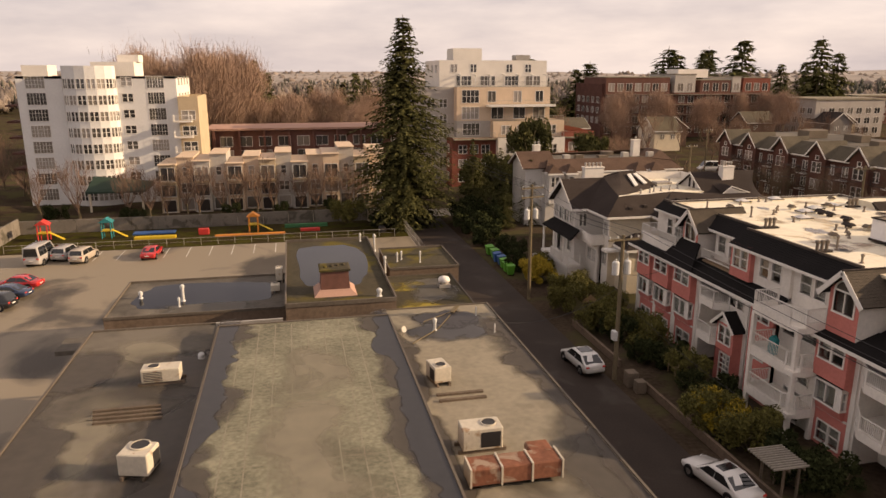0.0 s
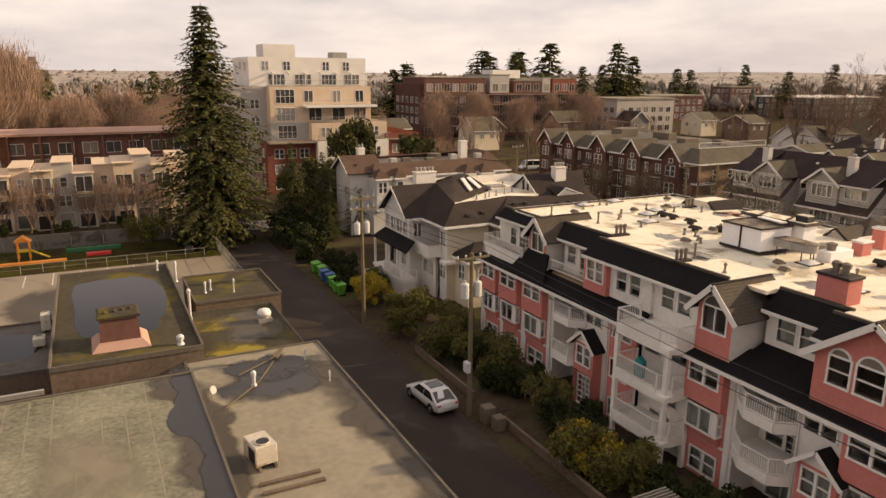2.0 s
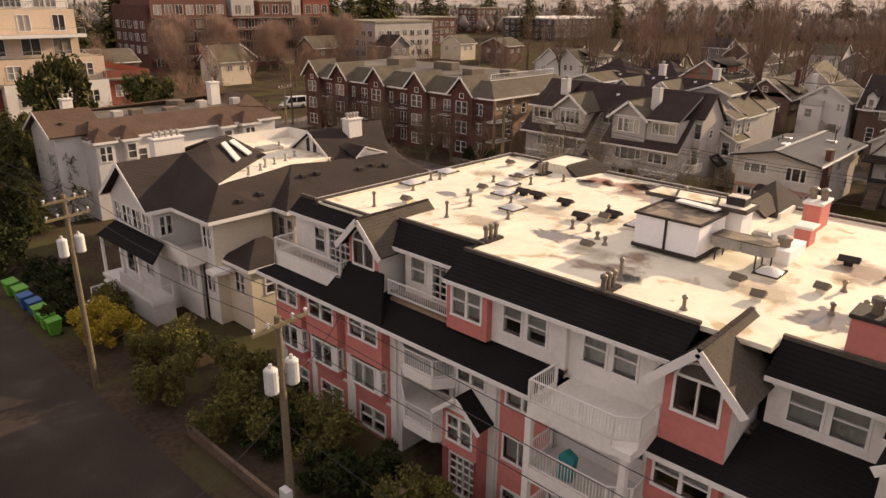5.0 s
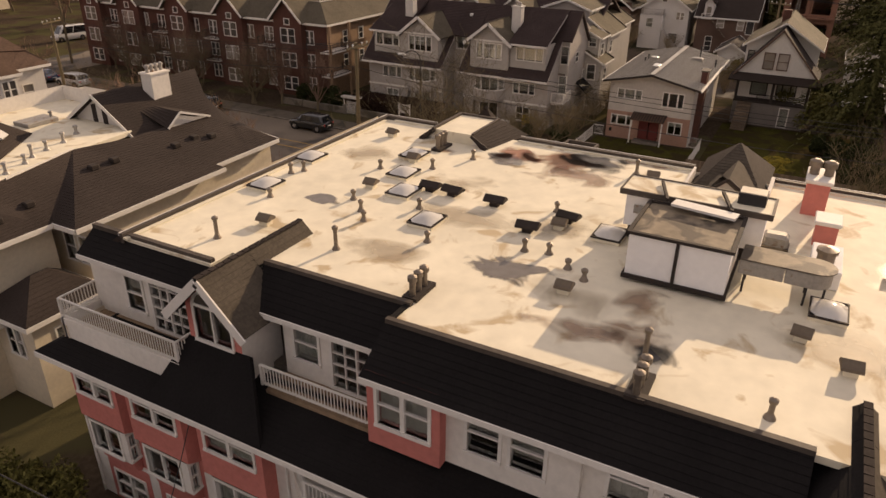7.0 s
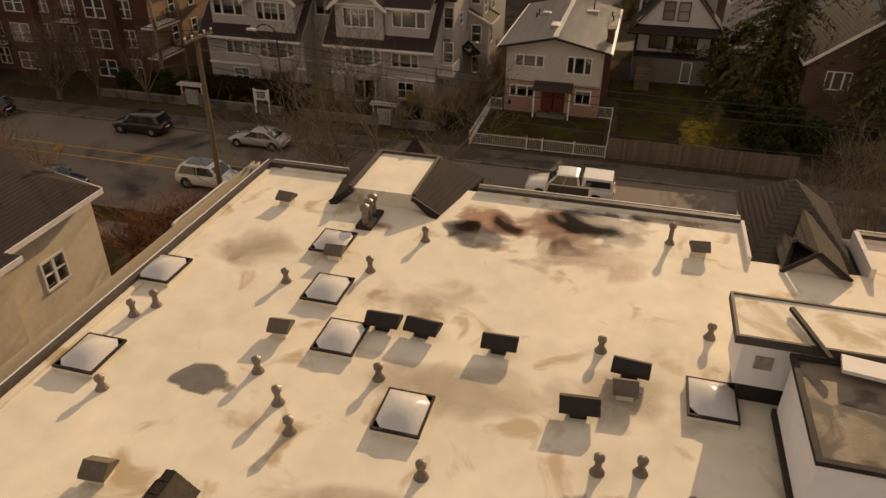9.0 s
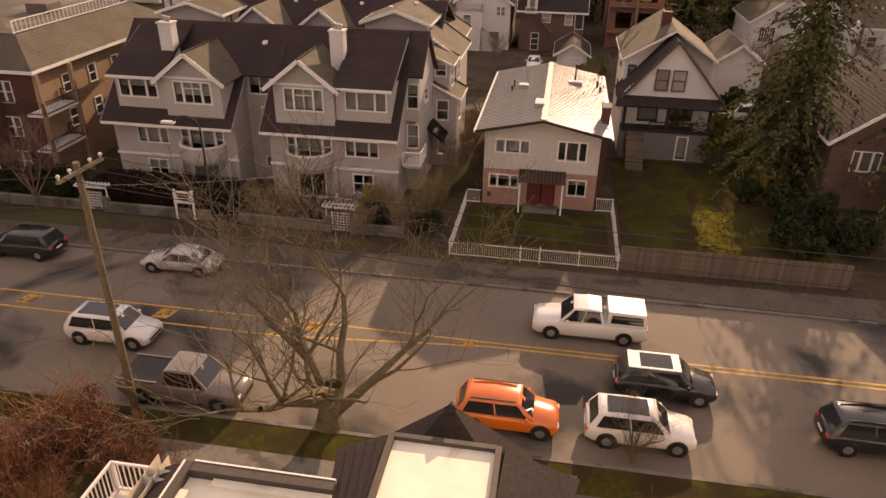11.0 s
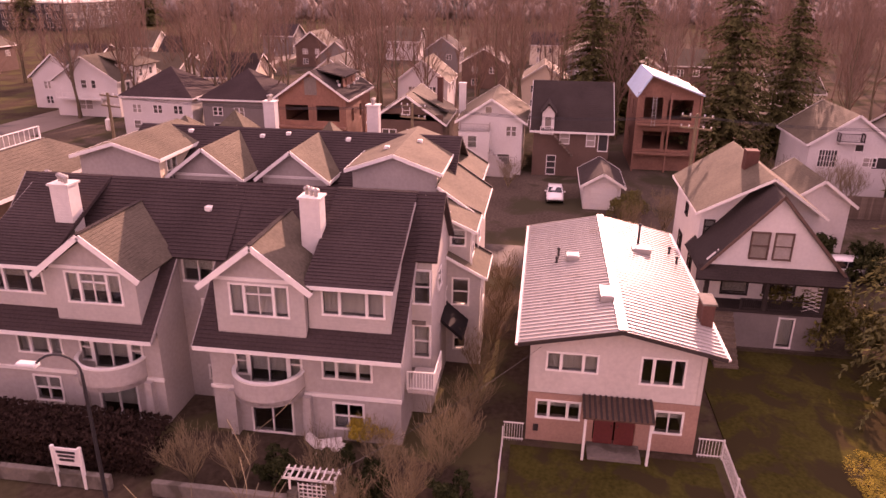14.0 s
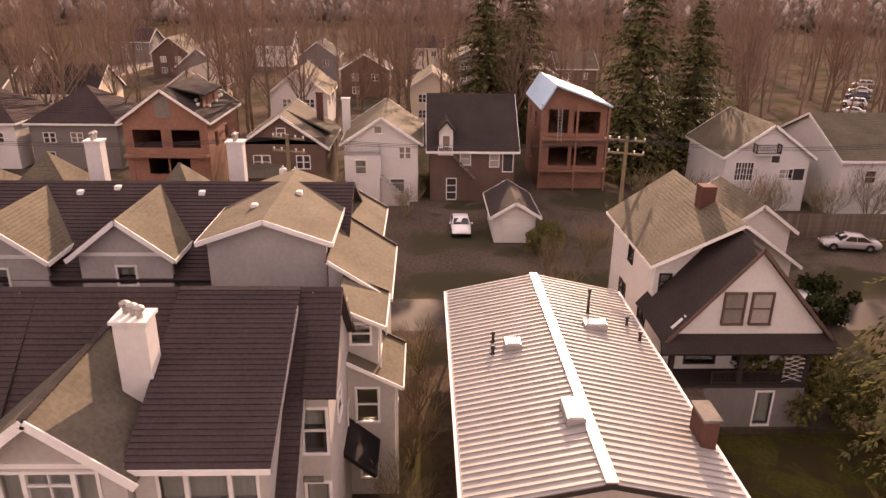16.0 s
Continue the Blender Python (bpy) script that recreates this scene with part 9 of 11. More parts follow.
# near bare street trees
near_bare = [bare_mesh(40 + i, 10.0, 5, (0, 3, 4, 4, 4, 6), 0.006, 0.54, 0.5, 0.15, 0.24, "bark", 0.28) for i in range(2)]
for x, y, s, k, rz in ((62.8, 57.3, 1.5, 0, 200), (63.0, 44.3, 0.42, 1, 140), (61.6, 30.5, 1.25, 0, 200), (61.5, 84, 0.9, 1, 60), (61.5, 96, 0.95, 0, 280), (79.5, 93, 0.95, 1, 90), (79.8, 103, 0.9, 0, 10), (79.5, 112, 0.9, 1, 33)):
    plant(near_bare[k], "street_tree", "bare winter street tree with spreading grey-brown limbs", "tree", x, y, s * (1.3 if s > 1.4 else 1.0), rz, group="street trees", sz=s)
# thicket of twiggy bushes in front of the townhouses
thick = [bare_mesh(60 + i, 5.0, 4, (0, 3, 4, 5, 9), 0.008, 0.45, 0.9, 0.08, 0.07) for i in range(3)]
for i, (x, y, s) in enumerate(((81.6, 58.4, 0.9), (80.6, 60.6, 0.8), (82.6, 62.0, 0.75), (82.4, 66.3, 0.7), (83.6, 59.8, 0.8), (84.3, 57.4, 0.9), (86, 56.6, 0.8), (89, 56.4, 0.8), (93, 56.2, 0.8), (97, 55.8, 0.9), (101, 55.6, 0.8),
                                (105, 55.6, 0.8), (82.2, 68.4, 0.8),  (120, 45.5, 0.9), (122, 42, 1.0), (118, 38, 0.9), (125, 38, 1.1), (113, 45.5, 0.9), (131, 18, 1.3), (133, 22, 1.2), (130, 25.5, 1.4), (134, 28.5, 1.3), (136, 33, 1.3), (133, 12, 1.4), (134, 57, 0.9), (137, 64, 1.0), (136, 74.5, 1.1))):
    plant(thick[i % 3], "bush", "leafless twiggy brown bush beside the houses", "bush", x, y, s, 70 * i, group="bare bushes")
rust = bare_mesh(77, 4.6, 4, (0, 3, 4, 5, 10), 0.007, 0.6, 0.5, 0.1, 0.08, "leaf_rust")
for x, y, s in ((58.8, 67.0, 1.35), (57.0, 69.0, 1.2), (56.0, 66.0, 1.0), (55.6, 70.6, 0.9), (58.0, 62.6, 0.8), (58.2, 44.5, 0.8), (57.6, 39.6, 0.8), (61.0, 52.2, 0.5)):
    plant(rust, "bush", "reddish leafless ornamental garden bush", "bush", x, y, s, 50 * x, group="red bushes")
dry = shrub_mesh(39, 2.0, 2.1, 5200, 0.085, "leaf_rust", 30)
for x, y, s in ((58.9, 66.6, 0.85), (57.6, 68.4, 0.75), (59.2, 64.4, 0.6)):
    plant(dry, "bush", "russet bush holding its dry winter leaves", "bush", x, y, s, 50 * x, group="russet bushes")
# conifers
big_fir = conifer_mesh(3, 31.0, 6.4, 0.42, 2.6, "leaf_fir", 0.62, 0.03, 2.0, 0.5, 0.12)
plant(big_fir, "fir_tree", "tall dark green fir with a ragged outline", "tree", 16.2, 102.6, 1.4, sz=0.97)
cedar = conifer_mesh(4, 21.0, 6.6, 0.6, 1.7, "leaf_fir", 0.5, 0.08, 1.7, 0.62, 0.2)
plant(cedar, "cedar_tree", "broad dark cedar with drooping sprays", "tree", 96.0, 30.6, 1.0)
plant(cedar, "cedar_tree", "broad dark cedar with drooping sprays", "tree", 91.0, 22.0, 1.05, 120)
plant(cedar, "cedar_tree", "broad dark cedar with drooping sprays", "tree", 99.0, 10.0, 1.0, 220)
fine_fir = conifer_mesh(8, 15.0, 5.2, 0.35, 1.9, "leaf_fir", 0.42, 0.04, 1.35, 0.45, 0.1)
for i, (x, y, s, w) in enumerate(((28.8, 111.0, 0.8, 0.75), (31.6, 104.6, 0.74, 0.8), (34.6, 99.0, 0.66, 0.7), (30.2, 97.0, 0.5, 0.9), (150, 31, 1.6, 1.2), (154, 23, 1.4, 1.2), (166, 47, 1.5, 1.2), (172, 41, 1.6, 1.2))):
    plant(fine_fir, "fir_tree", "tall dark evergreen fir tree", "tree", x, y, s * w ** 0.5, 47 * i, group="firs", sz=s)
mid_fir = [conifer_mesh(5 + i, 15.0, 6.0, 0.3, 1.35, "leaf_fir", 1.12, 0.04, 1.3, 0.6, 0.1) for i in range(2)]
for i, (x, y, s, w) in enumerate(((-6.5, 230, 1.5, 0.8), (6.7, 230, 1.28, 0.8), (21, 232, 1.5, 0.8), (25, 236, 1.4, 0.9), (18, 242, 1.3, 0.9), (-52, 176, 1.2, 1.4), (98, 276, 1.7, 1.8), (90, 262, 1.9, 1.6), (84, 270, 1.6, 1.6), (122, 280, 1.8, 1.8), (118, 284, 1.6, 1.5),
                                  (155, 276, 2.2, 2.0), (163, 282, 2.0, 1.8), (174, 277, 2.2, 1.9), (189, 275, 2.4, 1.9), (199, 241, 2.4, 1.0), (207, 241, 2.0, 1.1), (168, 270, 2.1, 1.1),
                                  (300, 300, 1.7, 1.2), (340, 270, 1.7, 1.2), (380, 240, 1.8, 1.2), (320, 330, 1.8, 1.2), (420, 300, 2.0, 1.2), (470, 260, 2.0, 1.3), (400, 350, 2.0, 1.2), (520, 220, 2.0, 1.3), (250, 330, 1.8, 1.2), (560, 170, 2.0, 1.3), (280, 350, 1.9, 1.2), (60, 420, 2.0, 1.3), (-20, 450, 2.0, 1.2), (-80, 400, 2.0, 1.3))):
    plant(mid_fir[i % 2], "fir_tree", "tall dark evergreen fir tree", "tree", x, y, s * w ** 0.5, 47 * i, group="firs", sz=s)
bushy = shrub_mesh(36, 2.6, 3.4, 6000, 0.24, "leaf_fir", 34)
for i, (x, y, s, q) in enumerate(((31.5, 118, 1.2, 1.3), (36.5, 121, 1.2, 1.5), (33.5, 108.5, 0.9, 1.1), (36.0, 113.0, 1.1, 1.2), (43.5, 124.0, 1.7, 2.5), (53.8, 117.5, 1.5, 2.1))):
    plant(bushy, "evergreen_tree", "dense dark bushy evergreen tree by the lane", "tree", x, y, s, 80 * i, group="bushy evergreens", sz=q)
# leafy shrubs along the alley
yellow = shrub_mesh(31, 2.1, 1.7, 7000, 0.12, "leaf_yellow", 26)
green = shrub_mesh(32, 2.2, 2.0, 4600, 0.14, "leaf_green", 28)
darkb = shrub_mesh(33, 1.9, 1.4, 2500, 0.165, "leaf_dark", 22)
for x, y, s in ((25.3, 69.3, 1.0), (25.6, 36.0, 0.9), (86.5, 61.0, 0.55)):
    plant(yellow, "shrub", "yellow-green broadleaf shrub at the lane edge", "shrub", x, y, s, 30 * x, group="alley shrubs")
for i, (x, y, s) in enumerate(((24.8, 59.8, 0.95), (25.6, 54.6, 1.05), (27.8, 49.6, 1.0), (27.2, 42.4, 0.9), (24.7, 35.6, 1.0), (26.6, 52.0, 0.9), (27.6, 62.6, 1.0), (28.6, 57.8, 1.0), (26.2, 64.5, 0.8), (26.0, 33.4, 1.0), (100.5, 33.2, 0.9), (101.2, 36.4, 1.4), (103.5, 34.2, 0.7), (126.0, 44.3, 0.8), (124.5, 45.6, 0.7), (27.4, 73.0, 0.8))):
    plant(green, "shrub", "green broadleaf shrub beside the alley", "shrub", x, y, s * 0.8, 40 * i, group="alley shrubs", sz=s * 0.9)
for i, (x, y, s) in enumerate(((27.6, 53.0, 1.0), (26.2, 47.4, 0.8), (27.6, 46.0, 0.9), (28.0, 39.4, 0.8), (26.6, 40.2, 0.8), (27.2, 31.2, 0.9), (27.8, 28.8, 0.9), (26.2, 29.6, 0.9), (26.4, 51.6, 0.9), (24.6, 74.5, 0.8), (25.6, 78.5, 0.9), (26.4, 82, 1.0),
                                (24.4, 87, 1.2), (25.5, 91, 1.3), (24.4, 95, 1.3), (27.5, 96, 1.4), (25.0, 100.5, 1.5), (28, 104, 1.5), (83.0, 64.6, 0.6), (84.0, 62.2, 0.5), (82.6, 60.2, 0.6), (82.8, 84.0, 0.9), (83.0, 87.2, 0.9), (82.5, 56.6, 0.6), (112.5, 36.0, 1.1), (114, 32.0, 1.2), (112, 28, 1.2),
                                (83.5, 32.6, 0.9), (92.0, 33.4, 0.8), (85.0, 29.0, 1.1), (88.0, 31.5, 1.2), (12.2, 101.5, 1.0), (-10, 116, 0.8), (-2, 116.4, 0.7), (6, 116, 0.8), (-24, 112, 1.0), (-36, 116, 1.1), (-45, 112, 1.2))):
    plant(darkb, "shrub", "dense dark green evergreen garden shrub", "shrub", x, y, s, 61 * i, group="dark shrubs")
hedge = thing("hedge", "clipped dark brown hedge behind the low garden wall", "hedge", (83.2, 75.5, 0))
hg = random.Random(12)
mb = MB()
for i in range(60):
    x, y = hg.uniform(82.3, 84.2), hg.uniform(70.4, 80.8)
    mb.cyl((x, y, 0), (x + hg.uniform(-0.2, 0.2), y + hg.uniform(-0.2, 0.2), 1.7), 0.02, 0.008, 4)
part("stems", mb, "bark", hedge)
mb = MB()
for i in range(13000):
    u = hg.random()
    x, y, z = hg.uniform(82.1, 84.4), hg.uniform(70.2, 81.0), 0.15 + 1.75 * hg.random()
    if u < 0.4:
        z = 1.85 + hg.gauss(0, 0.07)
    elif u < 0.75:
        x = 82.15 + hg.gauss(0, 0.08)
    leaf(mb, (x, y, z), hg.uniform(0.09, 0.16), hg, 0)
part("leaves", mb, "hedge_brown", hedge)
# Flat yellow clumps added to imitate the patch of sun on the lawn.
clump = shrub_mesh(44, 2.4, 1.2, 1600, 0.14, "leaf_lawn", 24)
for i, (x, y, s) in enumerate(((84.2, 37.6, 0.5), (85.6, 37.2, 0.55), (87.0, 37.5, 0.5), (88.3, 37.0, 0.5), (83.4, 36.8, 0.4))):
    plant(clump, "sun_patch_clump", "low yellow-green leaf clump added as sunlight on the lawn", "grass", x, y, s, 50 * i, group="lawn clumps", sz=0.1)
# bare woods
far_bare = [leader_mesh(80 + i, 17.0 + i, 0.24, 15, 0.3, 0.017) for i in range(4)]


def haze_mesh(seed, h, rx, n, twig):
    """A tall tree in winter: few limbs and a soft cloud of fine upward twigs in clumps."""
    rg = random.Random(seed)
    tr, cr = MB(), MB()
    tr.cyl((0, 0, -0.1), (0.2, 0, h * 0.34), 0.3, 0.2, 8, 0, False)
    for i in range(6):
        a = 1.047 * i + rg.uniform(-0.3, 0.3)
        limb(cr, Vector((0.2, 0, h * rg.uniform(0.24, 0.34))), Vector((math.cos(a) * 0.5, math.sin(a) * 0.5, 1.0)), h * rg.uniform(0.22, 0.32), 0.13, 2, rg, 0.4, 0.8, 0.03, (0, 4, 4))
    cs = []
    for i in range(34):
        a, q, u = rg.uniform(0, 6.283), math.sqrt(rg.random()), rg.random()
        g = math.sin(math.pi * (0.18 + 0.72 * u)) * rx
        cs.append((Vector((math.cos(a) * q * g, math.sin(a) * q * g, h * (0.34 + 0.6 * u))), rx * rg.uniform(0.14, 0.3)))
    for i in range(n):
        c, q = cs[i % 34]
        p = c + Vector((rg.gauss(0, 1), rg.gauss(0, 1), rg.gauss(0, 1.1))) * q
        d = (p - Vector((0, 0, h * 0.18))).normalized() + Vector((rg.uniform(-0.4, 0.4), rg.uniform(-0.4, 0.4), rg.uniform(0, 0.5)))
        e = p + d * rg.uniform(0.5, 1.3)
        w = d.cross(Vector((rg.gauss(0, 1), rg.gauss(0, 1), rg.gauss(0, 1)))).normalized() * rg.uniform(0.015, 0.035)
        cr.add([p - w, p + w, e], [(0, 1, 2)])
    return tr.mesh("trunk", "bark"), cr.mesh("crown", twig)


russet = [haze_mesh(80 + i, 17.0, 4.6, 9000, "twig_russet") for i in range(2)]
small_bare = [bare_mesh(90 + i, 9.0, 4, (0, 3, 4, 4, 7), 0.017, 0.42, 0.9, 0.2, 0.15, "twig_far") for i in range(3)]


def wood(n, x0, x1, y0, y1, s0, s1, meshes, label, group, name="tree", keep=None):
    for i in range(n):
        x, y = tr.uniform(x0, x1), tr.uniform(y0, y1)
        if keep and not keep(x, y):
            continue
        plant(tr.choice(meshes), name, label, "tree", x, y, tr.uniform(s0, s1), tr.uniform(0, 360), group=group)


wood(48, 156, 182, -30, 150, 0.8, 1.2, far_bare, "tall bare winter tree behind the houses", "bare woods")
wood(54, 182, 330, -80, 170, 0.8, 1.25, far_bare, "tall bare winter tree among far houses", "bare woods")
wood(26, -42, -13, 186, 218, 1.25, 1.62, russet, "tall russet-brown leafless winter tree", "bare woods")
wood(12, -14, 24, 176, 225, 0.8, 1.05, russet, "russet-brown leafless winter tree behind the brick row", "bare woods")
wood(14, 96, 168, 208, 226, 0.7, 0.95, russet, "brown leafless tree before the brick building", "bare woods")
wood(28, 64, 175, 138, 210, 0.8, 1.3, small_bare, "bare brown winter street tree", "bare street trees")
wood(20, -78, -47, 100, 190, 0.9, 1.3, small_bare, "bare brown winter tree beside the tower", "bare street trees")
wood(24, -60, 60, 168, 300, 0.9, 1.3, small_bare, "bare brown winter street tree", "bare street trees")
for i, (x, y, s) in enumerate(((-20, 117.5, 0.8), (-15, 117, 0.9), (-11.5, 117.4, 0.8), (-6, 117.2, 0.85), (1, 117.6, 0.8), (3.5, 117, 0.9), (9, 117.2, 0.7), (-48, 118, 1.0), (-52, 112, 1.0), (-40, 122, 0.9), (-56, 104, 0.9), (72, 80.0, 0.0), (56, 80, 0.9), (57.5, 84, 1.0), (58, 76, 0.9), (80.5, 84.5, 0.8), (81, 90, 0.9), (82, 96, 0.9), (82, 106, 0.9),
                                (60, 88, 0.9), (82, 117, 0.9), (52, 128, 0.9), (56, 131, 1.0), (64, 126, 1.0), (69, 134, 1.1))):
    if s:
        plant(small_bare[i % 3], "tree", "small bare tree beside the buildings", "tree", x, y, s, 33 * i, group="small bare trees")
plant(green, "tree", "small round tree by the playground", "tree", 7.6, 102.6, 1.1, 0, 0.6)
# dense bare woods beyond the houses
mb = MB()
wr = random.Random(31)
for i in range(420):
    x, y, h = wr.uniform(172, 420), wr.uniform(-110, 175), wr.uniform(12, 21)
    p, r = Vector((x, y, -0.1)), wr.uniform(0.14, 0.26)
    for k in range(4):
        q = p + Vector((wr.uniform(-0.4, 0.4), wr.uniform(-0.4, 0.4), h / 4))
        mb.cyl(p, q, r * (1 - 0.23 * k), r * (0.77 - 0.23 * k) + 0.01, 5, 0, False)
        for j in range(4 if k else 0):
            a = wr.uniform(0, 6.283)
            b = p.lerp(q, wr.random())
            e = b + Vector((math.cos(a) * 0.45, math.sin(a) * 0.45, 1.0)) * h * wr.uniform(0.1, 0.2)
            mb.cyl(b, e, 0.06, 0.025, 3, 0, False)
            for n in range(9):
                f = b.lerp(e, wr.uniform(0.3, 1.0))
                d = Vector((wr.uniform(-0.6, 0.6), wr.uniform(-0.6, 0.6), 1.0)) * wr.uniform(0.8, 2.2)
                w = Vector((wr.uniform(-1, 1), wr.uniform(-1, 1), 0)).normalized() * 0.035
                mb.add([f - w, f + w, f + d], [(0, 1, 2)])
        p = q
whole("bare_woods", mb, "twig_far", "dense leafless brown woods beyond the houses", "woods", kind="stuff")
# low hills and woods on the horizon, haze put into their pale colours
mb = MB()
ring = []
for i in range(161):
    a = radians(-60 + 210 * i / 160)
    for d, z in ((900, -2), (1100, 14 + 6 * noise.noise((i * 0.12, 0, 0))), (1700, 26 + 14 * noise.noise((i * 0.06, 3, 0))), (2000, 0)):
        ring.append((40 + d * math.cos(a), 50 + d * math.sin(a), z))
mb.add(ring, [(4 * i + k, 4 * i + k + 1, 4 * i + k + 5, 4 * i + k + 4) for i in range(160) for k in range(3)])
whole("backdrop_hills", mb, "hill", "low wooded hills on the horizon", "hills", kind="structure")
def lump(mb, x, y, z, r, hz, rg):
    """A small uneven crown, eight-sided, of a tree too far off to show its limbs."""
    ph = rg.uniform(0, 6.28)
    pts = [(x + rg.uniform(-0.2, 0.2) * r, y, z + hz * rg.uniform(0.9, 1.2)), (x, y, z - hz)]
    for k in range(6):
        q = r * rg.uniform(0.7, 1.15)
        pts.append((x + q * math.cos(ph + 1.047 * k), y + q * math.sin(ph + 1.047 * k), z + hz * rg.uniform(-0.35, 0.35)))
    mb.add(pts, [f for k in range(6) for f in ((0, 2 + k, 2 + (k + 1) % 6), (1, 2 + (k + 1) % 6, 2 + k))])


for name, mname, label, n, seed in (("far_woods", "far_wood", "distant brown and grey winter woods", 5200, 9), ("far_evergreens", "far_fir", "distant dark evergreen trees", 1500, 10)):
    mb = MB()
    rg = random.Random(seed)
    for i in range(n):
        a, d = radians(rg.uniform(-50, 140)), 420 + 560 * rg.random() ** 1.2
        x, y, h = 40 + d * math.cos(a), 50 + d * math.sin(a), rg.uniform(5, 13) * (1.25 if seed == 10 else 1.0)
        w = h * (rg.uniform(0.3, 0.5) if seed == 9 else rg.uniform(0.16, 0.28))
        for k in range(9 if seed == 9 else 3):
            if seed == 9 and k > 1:
                b, e = rg.uniform(0, 6.28), w * rg.uniform(0.2, 0.8)
                p = Vector((x + e * math.cos(b), y + e * math.sin(b), h * rg.uniform(0.3, 0.6)))
                q = Vector((math.sin(b), -math.cos(b), 0)) * h * 0.05
                mb.add([p - q, p + q, p + Vector((0.4 * e * math.cos(b), 0.4 * e * math.sin(b), h * rg.uniform(0.35, 0.6)))], [(0, 1, 2)])
            elif seed == 9:
                lump(mb, x + rg.uniform(-0.6, 0.6) * w, y + rg.uniform(-0.6, 0.6) * w, h * rg.uniform(0.42, 0.6), w * rg.uniform(0.6, 0.9), h * rg.uniform(0.34, 0.46), rg)
            else:
                lump(mb, x, y, h * (0.28 + 0.25 * k), w * (1.0 - 0.26 * k), h * 0.27, rg)
    if seed == 9:
        for i in range(3000):
            a, d = radians(rg.uniform(-50, 140)), rg.uniform(960, 1560)
            h = rg.uniform(7, 15)
            lump(mb, 40 + d * math.cos(a), 50 + d * math.sin(a), 2 + (d - 1000) * 0.022 + h * 0.45, h * rg.uniform(0.5, 0.9), h * 0.5, rg)
    whole(name, mb, mname, label, "woods", kind="stuff", smooth=True)
wood(14, 62, 150, 128, 225, 1.0, 1.5, small_bare, "bare brown winter street tree", "bare street trees")
for i, (x, y, s) in enumerate(((-33, 117.5, 1.1), (-26, 118, 1.0), (-22.5, 117, 0.9), (-17, 118, 1.05), (-9, 118, 0.95), (-3.5, 117.4, 1.0), (6.2, 117.6, 0.95), (11.5, 118, 0.9), (84.0, 95.8, 0.7), (83.6, 105, 0.7), (83.8, 114, 0.8), (84.0, 122, 0.8), (58.6, 92.5, 0.8), (62, 108, 1.0), (60, 114, 0.9))):
    plant(small_bare[i % 3], "tree", "small bare tree beside the buildings", "tree", x, y, s, 77 * i, group="small bare trees")


# ---- vehicles ----
CARS = {  # length, width, height, belt height, bonnet end, windscreen top, roof end, tail of the glass (fractions of length from the nose), nose height, tail height
    "sedan": (4.75, 1.8, 1.4, 0.92, 0.27, 0.43, 0.68, 0.87, 0.70, 0.9),
    "hatch": (4.5, 1.78, 1.47, 0.93, 0.22, 0.40, 0.74, 0.96, 0.70, 0.98),
    "suv": (4.6, 1.86, 1.68, 1.05, 0.24, 0.38, 0.88, 0.97, 0.88, 1.04),
    "pickup": (5.9, 2.0, 1.9, 1.18, 0.24, 0.36, 0.58, 0.63, 1.02, 1.15),
    "van": (5.5, 1.98, 2.4, 1.2, 0.12, 0.28, 0.98, 0.995, 0.95, 1.2)}


